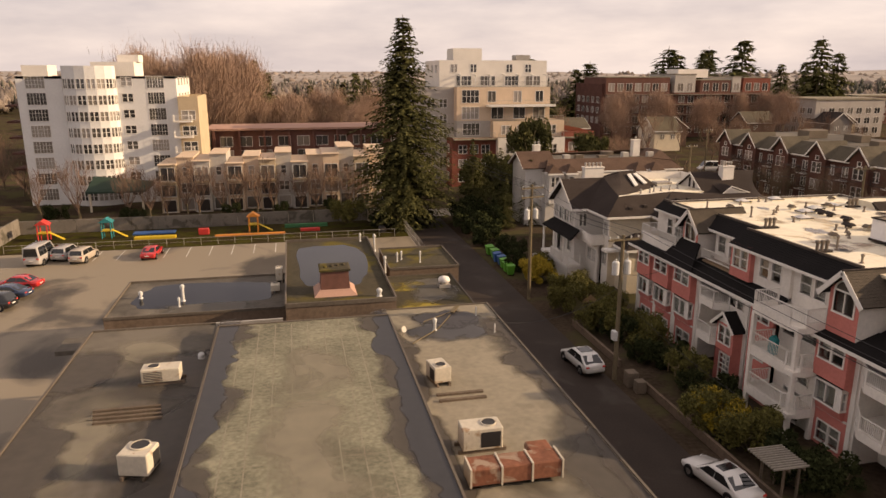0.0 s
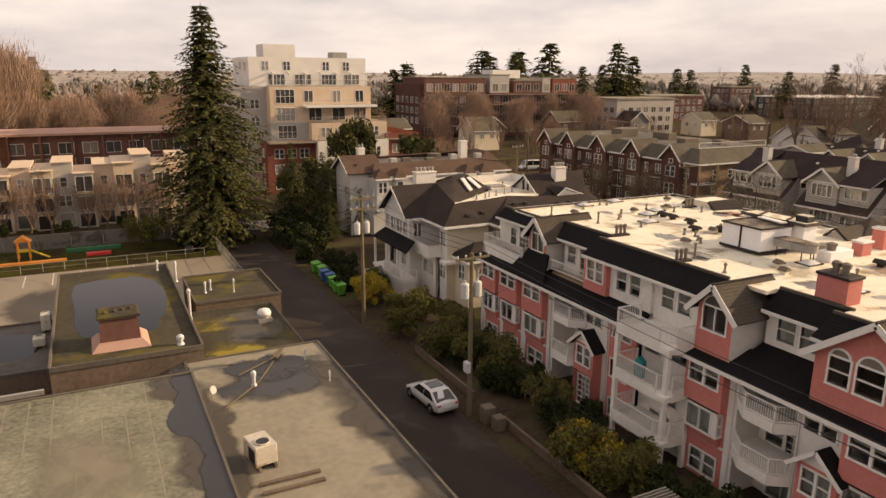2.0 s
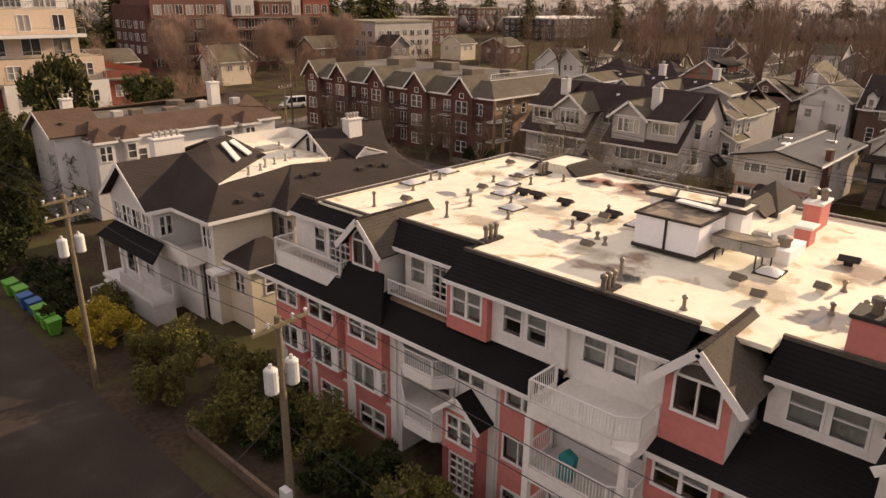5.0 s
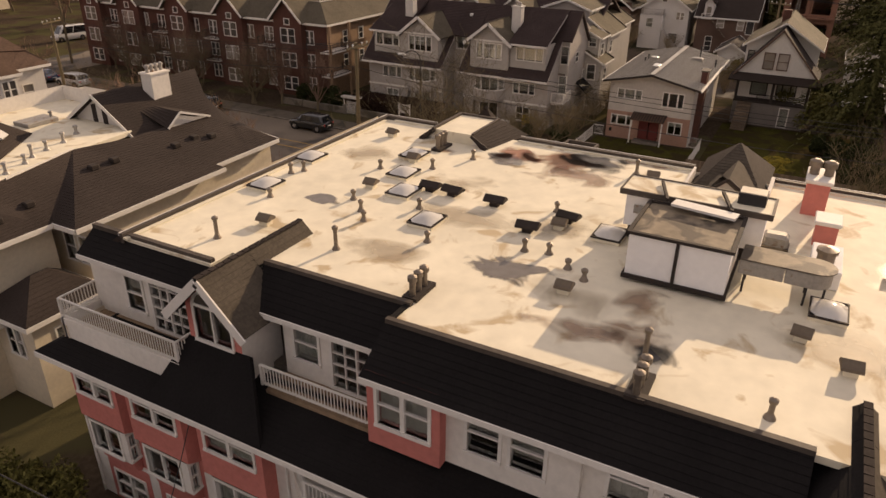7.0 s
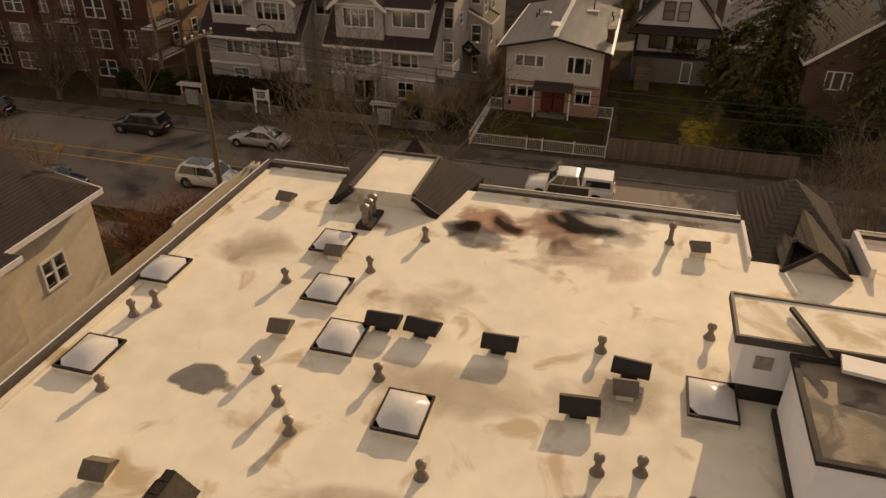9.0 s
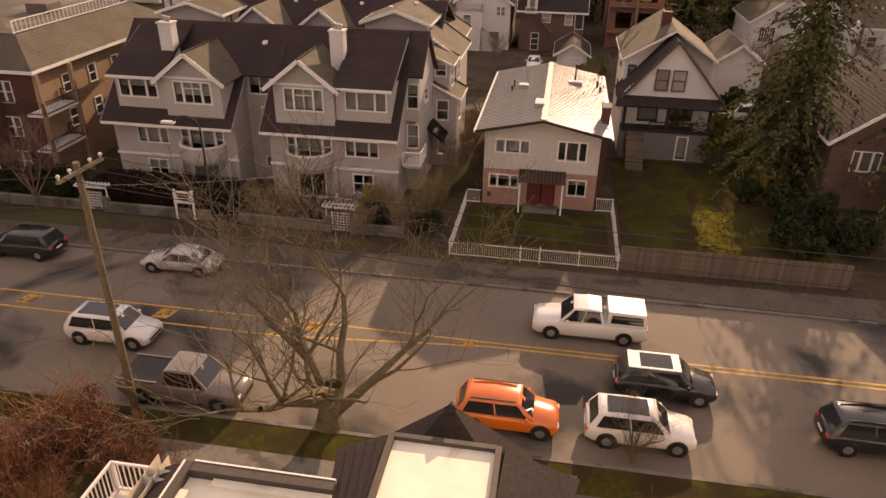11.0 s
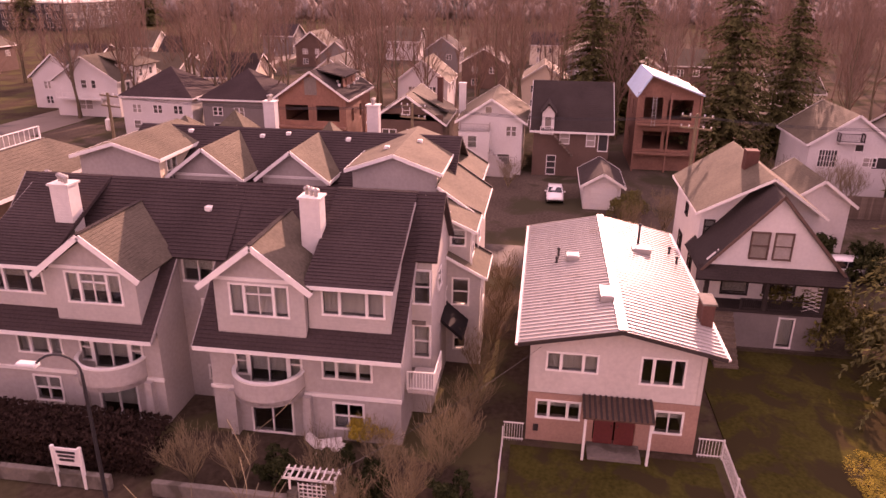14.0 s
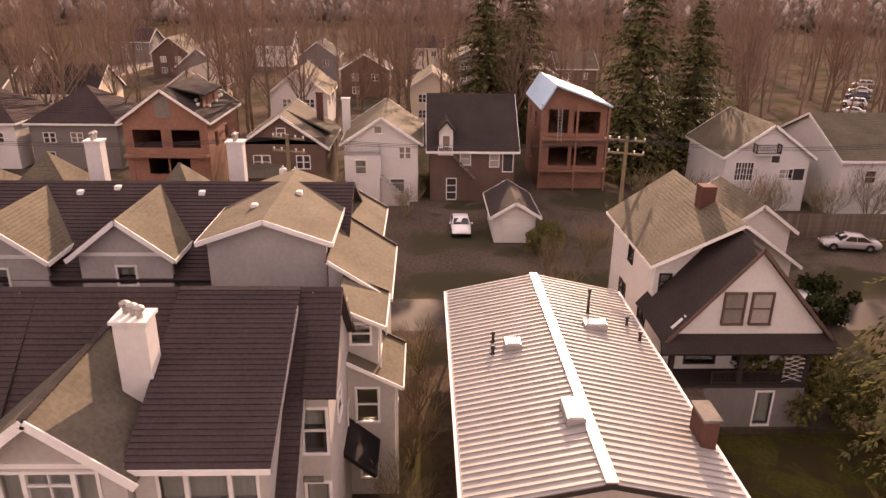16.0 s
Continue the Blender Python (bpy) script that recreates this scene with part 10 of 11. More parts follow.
def car(kind, col, label, x, y, heading, extra="", group="parked cars"):
    L, W, H, B, c0, c1, c2, c3, nz, tz = CARS[kind]
    t = thing("van" if kind == "van" else "pickup_truck" if kind == "pickup" else "car", label, "van" if kind == "van" else "truck" if kind == "pickup" else "car", (0, 0, 0), group)
    X = lambda f: L / 2 - f * L
    tops = [(0.0, nz * 0.72, 0.80), (0.012, nz * 0.9, 0.89), (0.05, nz, 0.945), (0.12, nz * 0.65 + B * 0.35 - 0.02, 0.985), (c0 * 0.8, B - 0.06, 0.995), (c0, B - 0.025, 1.0), (0.4, B, 1.0), (0.6, B + 0.01, 1.0), (0.8, B + 0.01, 0.995),
            (0.93, (max(tz, B - 0.02) if kind != "pickup" else B), 0.97), (0.975, tz * 0.98, 0.94), (0.992, tz * 0.9, 0.9), (1.0, tz * 0.72, 0.85)]
    mb = MB()
    ring = 11
    pts = []
    for f, zt, kw in tops:
        w = W / 2 * kw
        zb = 0.26 if 0.02 < f < 0.97 else 0.36
        half_sec = [(-w * 0.9, zb), (-w * 0.985, zb + 0.14), (-w, zb + (zt - zb) * 0.5), (-w * 0.985, zt - 0.14), (-w * 0.9, zt - 0.025), (0, zt + 0.03)]
        sec = half_sec + [(-q, z) for q, z in reversed(half_sec[:-1])]
        pts += [(X(f), q, z) for q, z in sec]
    n = len(tops)
    fc = [(k * ring + i, k * ring + i + 1, (k + 1) * ring + i + 1, (k + 1) * ring + i) for k in range(n - 1) for i in range(ring - 1)]
    fc += [(k * ring + ring - 1, k * ring, (k + 1) * ring, (k + 1) * ring + ring - 1) for k in range(n - 1)]
    fc += [tuple(range(ring - 1, -1, -1)), tuple(range((n - 1) * ring, n * ring))]
    mb.add(pts, fc)
    part("body", mb, col, t, smooth=True)
    a, b, c, d = X(c0), X(c1), X(c2), X(c3)
    wb, wt = W * 0.47, W * 0.375
    cab = MB()
    low = [(a, -wb, B - 0.03), (d, -wb, B - 0.03), (d, wb, B - 0.03), (a, wb, B - 0.03)]
    mid = [(b + 0.06, -wt - 0.03, H - 0.06), (c - 0.05, -wt - 0.03, H - 0.06), (c - 0.05, wt + 0.03, H - 0.06), (b + 0.06, wt + 0.03, H - 0.06)]
    pts = []
    for xs, h in ((a, B - 0.02), (b + 0.06, H - 0.06), (b - 0.12, H - 0.015), ((b + c) / 2, H + 0.015), (c + 0.12, H - 0.02), (c - 0.05, H - 0.06), (d, B - 0.02)):
        k = min(1.0, (h - B + 0.03) / (H - 0.06 - B + 0.03))
        yt = wb + (wt + 0.03 - wb) * k
        sec = [(-wb, B - 0.03), (-yt, min(h, H - 0.06)), (-yt + 0.07, h), (0, h + 0.02 * k), (yt - 0.07, h), (yt, min(h, H - 0.06)), (wb, B - 0.03)]
        pts += [(xs, q, z) for q, z in sec]
    fc = [(k * 7 + i, k * 7 + i + 1, (k + 1) * 7 + i + 1, (k + 1) * 7 + i) for k in range(6) for i in range(6)]
    cab.add(pts, fc)
    part("cabin", cab, col, t, smooth=kind != "pickup")
    lows, mids = [Vector(p) for p in low], [Vector(p) for p in mid]

    def pane(i, j, u0, u1, v0, v1, name):
        f = lambda u, v: lows[i].lerp(lows[j], u).lerp(mids[i].lerp(mids[j], u), v)
        q = [f(u0, v0), f(u1, v0), f(u1, v1), f(u0, v1)]
        nr = (q[1] - q[0]).cross(q[3] - q[0]).normalized()
        if nr.dot(sum(q, Vector()) / 4 - Vector((0, 0, B))) < 0:
            nr = -nr
        g = MB()
        g.prism([p + nr * 0.012 for p in q], -nr * 0.01)
        part(name, g, "car_glass", t)
    for i, j in ((0, 1), (3, 2)):
        pane(i, j, 0.07, 0.47, 0.08, 0.95, "side_window")
        pane(i, j, 0.49, 0.92, 0.08, 0.95, "side_window")
    pane(3, 0, 0.05, 0.95, 0.06, 0.96, "windscreen")
    pane(1, 2, 0.07, 0.93, 0.10, 0.92, "rear_window")
    wr = 0.33 if kind in ("sedan", "hatch") else 0.38
    for fx in (0.17, 0.80):
        for s in (-1, 1):
            ty = MB()
            ty.cyl((X(fx), s * (W / 2 - 0.2), wr), (X(fx), s * (W / 2 + 0.012), wr), wr, n=18)
            arch = MB()
            arch.cyl((X(fx), s * (W / 2 - 0.12), wr + 0.02), (X(fx), s * (W / 2 + 0.004), wr + 0.02), wr * 1.17, n=18)
            part("wheel_arch", arch, "black_metal", t)
            w_ob = part("wheel", ty, "tyre", t)
            rim = MB()
            rim.cyl((X(fx), s * (W / 2 - 0.05), wr), (X(fx), s * (W / 2 + 0.02), wr), wr * 0.62, wr * 0.55, n=14)
            r_ob = part("rim", rim, "chrome")
            r_ob.parent = w_ob
    for s in (-1, 1):
        mb = MB()
        mb.bbox(X(0.05), s * W * 0.33 - 0.17, nz * 0.7, X(0.004), s * W * 0.33 + 0.15, nz * 0.88, 0.03)
        part("headlight", mb, "lamp_lens", t)
        mb = MB()
        mb.bbox(X(0.999), s * W * 0.37 - 0.15, tz * 0.74, X(0.96), s * W * 0.37 + 0.13, tz * 0.9, 0.03)
        part("tail_light", mb, "red_plastic", t)
        mb = MB()
        mb.bbox(X(c0 + 0.06) - 0.1, s * (W / 2 + 0.1) - 0.08, B - 0.02, X(c0 + 0.06) + 0.06, s * (W / 2 + 0.1) + 0.08, B + 0.14, 0.03)
        part("mirror", mb, col, t)
    mb = MB()
    mb.bbox(X(1.006), -0.26, tz * 0.62, X(0.985), 0.26, tz * 0.72, 0.01)
    part("plate", mb, "trim", t)
    mb = MB()
    mb.bbox(X(0.03), -W * 0.3, 0.45, X(-0.003), W * 0.3, nz * 0.68, 0.02)
    part("grille", mb, "black_metal", t)
    if "roof" in extra:
        mb = MB()
        mb.bbox(X(c2) + 0.3, -wt + 0.18, H, X(c1) - 0.3, wt - 0.18, H + 0.05, 0.01)
        part("sunroof", mb, "car_glass", t)
    if "pale_top" in extra:
        mb = MB()
        mb.bbox(X(c2) - 0.05, -wt + 0.02, H - 0.02, X(c1) + 0.02, wt - 0.02, H + 0.045, 0.02)
        part("roof_panel", mb, "car_white", t, "white roof panel")
        mb = MB()
        mb.bbox(X(c2) + 0.5, -wt + 0.16, H + 0.03, X(c1) - 0.35, wt - 0.16, H + 0.055, 0.008)
        part("sunroof", mb, "car_glass", t)
    if "rack" in extra:
        for s in (-1, 1):
            mb = MB()
            mb.beam((X(c2) + 0.2, s * (wt - 0.05), H + 0.06), (X(c1) - 0.15, s * (wt - 0.05), H + 0.06), 0.05, 0.05)
            part("roof_rail", mb, "black_metal", t)
    if kind == "pickup":
        if "canopy" in extra:
            cp = MB()
            l2 = [(X(0.64), -W * 0.47, B - 0.02), (X(0.985), -W * 0.47, B - 0.02), (X(0.985), W * 0.47, B - 0.02), (X(0.64), W * 0.47, B - 0.02)]
            t2 = [(X(0.645), -W * 0.41, H + 0.02), (X(0.965), -W * 0.41, H - 0.02), (X(0.965), W * 0.41, H - 0.02), (X(0.645), W * 0.41, H + 0.02)]
            cp.add(l2 + t2, [(0, 1, 5, 4), (1, 2, 6, 5), (2, 3, 7, 6), (3, 0, 4, 7), (4, 5, 6, 7)])
            part("canopy", cp, col, t)
            for s in (-1, 1):
                g = MB()
                g.prism([(X(0.67), s * W * 0.462, B + 0.14), (X(0.95), s * W * 0.462, B + 0.14), (X(0.945), s * W * 0.425, H - 0.16), (X(0.68), s * W * 0.425, H - 0.16)], (0, s * 0.012, 0))
                part("canopy_window", g, "car_glass", t)
        else:
            mb = MB()
            mb.box(X(0.97), -W * 0.43, B - 0.28, X(0.65), W * 0.43, B + 0.045)
            part("load_bed", mb, "black_metal", t)
            for s in (-1, 1):
                mb = MB()
                mb.bbox(X(0.985), s * W * 0.455 - 0.06, B - 0.02, X(0.64), s * W * 0.455 + 0.06, B + 0.1, 0.02)
                part("bed_side", mb, col, t)
    t.matrix_basis = pose(x, y, 0.008, 0, 0, heading)
    return t


car("hatch", "car_white", "white hatchback parked in the alley beside the pole", 21.2, 47.4, 94, "roof")
car("sedan", "car_white", "white coupe with dark sunroof parked in the alley", 22.1, 30.3, 100, "roof")
car("sedan", "car_silver", "silver-beige sedan parked at the kerb", 74.6, 70.3, 90)
car("pickup", "car_white", "white pickup truck with a canopy on the street", 72.2, 46.0, 90, "canopy")
car("suv", "car_black", "small black car with a white roof on the street", 67.9, 42.6, -90, "pale_top")
car("suv", "car_orange", "orange compact SUV parked at the kerb", 64.45, 49.7, -90, "rack")
car("suv", "car_white", "white SUV parked at the kerb", 64.5, 44.0, -90, "roof")
car("suv", "car_white", "white SUV with a dark glass roof on the street", 67.2, 70.2, -90, "roof")
car("pickup", "car_taupe", "old taupe pickup with open dark load bed", 63.7, 64.4, -90)
car("suv", "car_black", "black SUV parked at the far kerb", 74.6, 80.8, 90)
car("sedan", "car_blue", "dark sedan parked beside the street", 64.0, 80.5, -90)
car("suv", "car_black", "black SUV in the shade of the street", 65.8, 34.0, -90, "rack")
car("van", "car_white", "white van on the side street", 94.5, 146.0, 170, group="parked vehicles")
car("sedan", "car_white", "white car parked behind the lane", 130.6, 51.9, 180)
car("sedan", "car_silver", "silver car parked in the back lane", 126.0, 18.0, 80)
car("suv", "car_white", "white car parked by a garage in the back lane", 112.8, 30.2, 90)
car("suv", "car_beige", "silver-grey SUV in the parking lot", -25.4, 90.0, 80)
car("van", "car_silver", "grey van parked beside the lawn", -30.2, 90.2, 85, group="parked vehicles")
car("suv", "car_silver", "grey minivan in the parking lot", -27.8, 91.6, 80)
car("sedan", "car_red", "dark red car in a parking stall", -17.6, 90.2, 85)
car("sedan", "car_red", "bright red car in the parking lot", -29.0, 79.0, 170)
car("sedan", "car_blue", "dark blue car in the parking lot", -29.0, 75.6, 170)
car("suv", "car_black", "black SUV in the parking lot", -29.2, 72.0, 170)
cr2 = random.Random(3)
for i in range(5):
    car(cr2.choice(["sedan", "suv"]), cr2.choice(["car_white", "car_silver", "car_blue", "car_beige"]), "distant parked car beside the park", 195 + 9 * i + cr2.uniform(-1, 1), -22 - 6.0 * i, 60, group="distant parked cars")
for i, y in enumerate((96, 103, 118, 124)):
    car(("suv", "sedan")[i % 2], ("car_black", "car_silver", "car_white", "car_blue")[i], "parked car along the street", 74.4, y, 90)


# ---- flat roofs: water, curbs, units ----
def blob(name, parent, x, y, z, rx, ry, mats, ph=0.0, n=56, wob=0.18):
    mb = MB()
    ring = []
    for k in range(n):
        a = 6.28318 * k / n
        q = 1 + wob * math.sin(3 * a + ph) + wob * 0.6 * math.sin(5 * a + 2.3 * ph) + wob * 0.35 * math.sin(11 * a + ph)
        c, s = math.cos(a), math.sin(a)
        c, s = math.copysign(abs(c) ** 0.6, c), math.copysign(abs(s) ** 0.6, s)
        ring.append((x + rx * q * c, y + ry * q * s, z))
    mb.add(ring, [tuple(range(n))])
    return part(name, mb, mats, parent)


blob("roof_water", pond_roof, 2.9, 60.6, 5.808, 3.0, 7.0, "water", 0.6, wob=0.05)
blob("roof_water", low_roof, -7.6, 57.6, 4.606, 5.4, 3.2, "water", 2.0, wob=0.06)


def film(name, parent, x0, x1, y0, y1, z, m):
    """A thin film of silt, damp or painted shade lying on a flat roof."""
    q = MB()
    q.add([(x0, y0, z), (x1, y0, z), (x1, y1, z), (x0, y1, z)], [(0, 1, 2, 3)])
    return part(name, q, m, parent)


film("silt_band", mid_roof, -5.17, -1.3, -9, 46.2, 6.306, "silt_w")
film("silt_band", mid_roof, 2.2, 5.76, -9, 46.2, 6.306, "silt_e")
film("damp_band", mid_roof, -5.17, -3.0, -9, 46.0, 6.312, "damp_w")
film("damp_band", mid_roof, 3.7, 5.76, -9, 46.0, 6.312, "damp_e")
film("dust_patch", mid_roof, -2.6, 3.4, 8, 44, 6.309, "sun_dust")
film("damp_patch", right_roof, 6.2, 13.4, 41.5, 48.9, 5.106, "tar_patch")
film("damp_patch", right_roof, 7.0, 13.7, 44.0, 48.8, 5.11, "puddle_dark")
film("dirt_band", right_roof, 9.4, 13.8, -6, 46, 5.103, "haze_e")
film("silt_band", right_roof, 11.4, 13.82, 12, 46, 5.107, "silt_e")
film("silt_band", right_roof, 6.0, 7.6, -6, 46, 5.106, "silt_w")
# Pale tan patches over the dark tar.
film("dust_patch", left_roof, -13.3, -5.4, 38.0, 47.0, 5.606, "sun_dust")
film("dust_patch", left_roof, -12.8, -7.4, 24.0, 40.0, 5.607, "sun_dust")
film("dust_patch", left_roof, -13.2, -8.0, 10.0, 27.0, 5.608, "sun_dust")
# Raised roof's cast shadow, and damp, both put into these two films.
film("damp_band", left_roof, -10.8, -5.32, 6, 42.8, 5.611, "haze_e")
film("damp_band", left_roof, -9.6, -5.3, 10, 42.6, 5.614, "silt_e")
film("silt_band", left_roof, -13.4, -9.6, 8, 44, 5.613, "silt_w")
film("damp_patch", low_roof, -13.6, -1.5, 52.9, 55.2, 4.612, "tar_film_soft")
film("moss_patch", moss_roof, 6.6, 13.4, 48.9, 54.9, 4.008, "moss_film")
film("moss_patch", moss_roof, 7.0, 13.4, 55.8, 60.8, 4.006, "moss_film")
film("damp_patch", moss_roof, 9.0, 13.7, 53.0, 60.5, 4.012, "tar_film_soft")
for x in np.arange(-3.6, 5.0, 1.0):
    box_part("felt_seam", (float(x) - 0.03, -9.5, 6.29, float(x) + 0.03, 44.2, 6.3045), "tar_seam", mid_roof)
for i, y in enumerate(np.arange(4.0, 44.0, 3.3)):
    box_part("felt_lap", (-3.4 + 0.8 * (i % 2), float(y), 6.29, 4.2 - 0.6 * (i % 3), float(y) + 0.035, 6.3035), "tar_seam", mid_roof)
box_part("edge_strip", (-5.24, -9.8, 6.3, -5.19, 44.4, 6.37), "ac_paint", mid_roof)
box_part("gutter_pipe", (-5.6, 46.9, 5.5, -1.2, 47.1, 5.75), "galv", left_roof)
box_part("canopy_roof", (-15.6, 46.5, 4.4, -13.5, 49.0, 4.7), "tar_dark", left_roof)


def ac_unit(x, y, z, w, d, h, rot, label, rust_base=True):
    t = thing("rooftop_unit", label, "air conditioner", (0, 0, 0), "rooftop units")
    mb = MB()
    mb.bbox(-w / 2, -d / 2, 0.18, w / 2, d / 2, h, 0.04)
    part("casing", mb, "ac_paint", t)
    fr = MB()
    fr.lathe((w * 0.2, 0, h), [(d * 0.34, 0), (d * 0.34, 0.05), (d * 0.3, 0.06), (d * 0.3, 0.02)], 20)
    part("fan_ring", fr, "ac_paint", t)
    fd = MB()
    fd.cyl((w * 0.2, 0, h + 0.02), (w * 0.2, 0, h + 0.035), d * 0.29, n=20)
    part("fan_grille", fd, "black_metal", t)
    for s in (-1, 1):
        mb = MB()
        mb.box(-w * 0.05, s * d / 2 - 0.01, h * 0.25, w * 0.44, s * d / 2 + 0.015, h * 0.85)
        part("louvre", mb, "black_metal", t)
        for k in range(6):
            sl = MB()
            sl.box(-w * 0.05, s * d / 2 + 0.01, h * (0.27 + 0.1 * k), w * 0.44, s * d / 2 + 0.03, h * (0.3 + 0.1 * k))
            part("slat", sl, "ac_paint", t)
        mb = MB()
        mb.box(-w * 0.6, s * d * 0.36 - 0.06, 0, w * 0.6, s * d * 0.36 + 0.06, 0.18)
        part("skid", mb, "fence_wood", t)
    t.matrix_basis = pose(x, y, z, 0, 0, rot)
    return t


ac_unit(7.5, 36.2, 5.1, 1.4, 1.0, 1.1, -80, "beige rooftop air conditioner on timber skids")
ac_unit(7.9, 28.6, 5.1, 1.9, 1.1, 1.25, 0, "beige rooftop air conditioner with rust stains")
ac_unit(-7.6, 38.2, 5.6, 2.0, 1.0, 0.95, 180, "long beige rooftop air conditioner")
ac_unit(-7.0, 28.8, 5.6, 1.2, 1.3, 1.15, 75, "pale beige rooftop air conditioner beside the seam")
ac_unit(-1.9, 57.0, 4.6, 0.9, 0.7, 0.7, 90, "small grey condenser on the low roof")
ac_unit(-1.6, 60.0, 4.6, 0.8, 0.6, 1.3, 90, "dark rooftop fan housing")
for i in range(4):
    mb = MB()
    mb.box(-10.4 + 0.1 * i, 35.0 - 0.45 * i, 5.6, -7.2 + 0.1 * i, 35.16 - 0.45 * i, 5.72)
    whole("timber_sleeper", mb, "fence_wood", "loose weathered timber on the tar roof", "timber", group="roof timbers")
for i in range(2):
    mb = MB()
    mb.box(7.0, 34.2 - 0.7 * i, 5.1, 9.6, 34.4 - 0.7 * i, 5.22)
    whole("timber_sleeper", mb, "fence_wood", "loose weathered timber on the grey roof", "timber", group="roof timbers")
dk = thing("roof_duct", "rust-stained sheet metal duct with bent hood", "duct", (8.6, 25.8, 5.1))
for i in range(3):
    mb = MB()
    mb.bbox(6.6 + 1.35 * i, 25.2, 5.3, 7.92 + 1.35 * i, 26.3, 6.1, 0.05)
    part("duct_section", mb, "rust", dk)
mb = MB()
mb.bbox(9.6, 26.35, 5.1, 10.65, 27.3, 5.95, 0.05)
part("duct_end", mb, "rust", dk)
for i in range(9):
    mb = MB()
    mb.beam((7.2 + 0.28 * i, 27.2, 5.4), (7.2 + 0.28 * i, 26.3, 6.05), 0.04, 0.04)
    part("frame_bar", mb, "rust", dk)
for i in range(4):
    box_part("seam_flange", (6.56 + 1.35 * i, 25.16, 5.26, 6.64 + 1.35 * i, 26.34, 6.14), "ac_paint", dk)
# square stack in the flooded roof
sk = thing("roof_stack", "brick roof stack with salmon flared base and mossy cap", "roof stack", (2.6, 53.0, 5.8))
mb = MB()
lev = [(1.6, 1.5, 0), (1.2, 1.05, 0.4), (1.15, 1.0, 0.42)]
QUAD = ((-1, -1), (1, -1), (1, 1), (-1, 1))


def stack_part(name, lev, mats):
    n = len(lev)
    mb = MB()
    mb.add([(2.7 + sx * w, 52.4 + sy * d, 5.8 + z) for w, d, z in lev for sx, sy in QUAD],
           [(4 * i + k, 4 * i + (k + 1) % 4, 4 * i + 4 + (k + 1) % 4, 4 * i + 4 + k) for i in range(n - 1) for k in range(4)] + [(4 * n - 4, 4 * n - 3, 4 * n - 2, 4 * n - 1)])
    part(name, mb, mats, sk)


stack_part("flared_base", lev, "brick_pink")
stack_part("casing", [(1.1, 0.95, 0.42), (1.02, 0.9, 1.8)], "brick_dull")
stack_part("cap", [(1.16, 1.02, 1.8), (1.18, 1.04, 1.95), (1.05, 0.9, 2.0)], "moss_roof")
mb = MB()
for k in (-0.7, -0.2, 0.25, 0.7):
    mb.lathe((2.7 + k, 52.3 + 0.3 * k, 7.78), [(0.16, 0), (0.15, 0.12), (0.05, 0.17)], 8)
part("moss_tuft", mb, "moss_roof", sk)
# vents of the low roofs
for x, y, z, h, r, lab in ((-9.0, 56.0, 4.6, 1.5, 0.17, "white pipe flue with cap"), (-9.1, 54.6, 4.6, 0.8, 0.1, "thin white vent pipe"), (-12.4, 57.4, 4.6, 0.6, 0.16, "dark roof vent"), (7.4, 66.5, 5.2, 1.9, 0.13, "white pipe flue with cap"),
                           (7.6, 60.2, 4.0, 2.6, 0.14, "tall white pipe flue"), (9.3, 64.3, 4.6, 1.0, 0.1, "white vent pipe"), (9.8, 65.0, 4.6, 0.9, 0.1, "white vent pipe"), (11.4, 63.6, 4.6, 1.2, 0.08, "thin white vent pipe"), (5.9, 50.4, 5.8, 0.6, 0.2, "round white roof fan"),
                           (6.2, 68.4, 5.8, 0.9, 0.1, "white vent pipe"), (8.9, 44.2, 5.1, 0.9, 0.14, "white capped vent pipe"), (12.8, 43.0, 5.1, 0.6, 0.05, "thin white vent pipe"), (12.4, 46.5, 5.1, 0.7, 0.05, "thin white vent pipe"), (-5.9, 41.2, 5.6, 0.3, 0.18, "low dark roof drain")):
    h, r = h * 0.85, r * 0.75
    t = thing("vent_pipe", lab + " on the flat roof", "vent", (x, y, z), "low roof vents")
    mb = MB()
    mb.lathe((x, y, z), [(r * 1.6, 0), (r, 0.12), (r, h)], 12)
    part("pipe", mb, "can_grey", t)
    mb = MB()
    mb.lathe((x, y, z + h), [(r * 1.4, -0.18), (r * 1.5, 0), (r * 0.6, 0.12)], 12)
    part("cap", mb, "can_grey", t)
t = thing("roof_fan", "white mushroom exhaust fan on a curb", "vent", (12.4, 57.4, 4.0), "low roof vents")
box_part("curb", (11.9, 56.9, 4.0, 12.9, 57.9, 4.3), "galv", t)
mb = MB()
mb.lathe((12.4, 57.4, 4.3), [(0.3, 0), (0.3, 0.15), (0.48, 0.17), (0.52, 0.35), (0.4, 0.58), (0.12, 0.68)], 20)
part("dome", mb, "trim", t, smooth=True)
wire = MB()
wire.beam((7.0, 42.0, 5.16), (9.2, 44.4, 5.16), 0.06, 0.05)
wire.beam((9.2, 44.4, 5.16), (10.6, 46.9, 5.16), 0.06, 0.05)
wire.beam((8.4, 45.8, 5.18), (11.0, 47.6, 5.2), 0.05, 0.05)
wire.beam((10.8, 47.3, 5.2), (11.4, 48.2, 5.35), 0.3, 0.1)
whole("roof_conduit", wire, "pole_wood", "rusty conduit lying across the roof", "conduit")
dish = thing("satellite_dish", "small grey satellite dish on a post", "satellite dish", (6.6, 43.6, 5.1))
mb = MB()
mb.cyl((6.6, 43.6, 5.1), (6.6, 43.6, 5.7), 0.03, n=6)
part("post", mb, "galv", dish)
mb = MB()
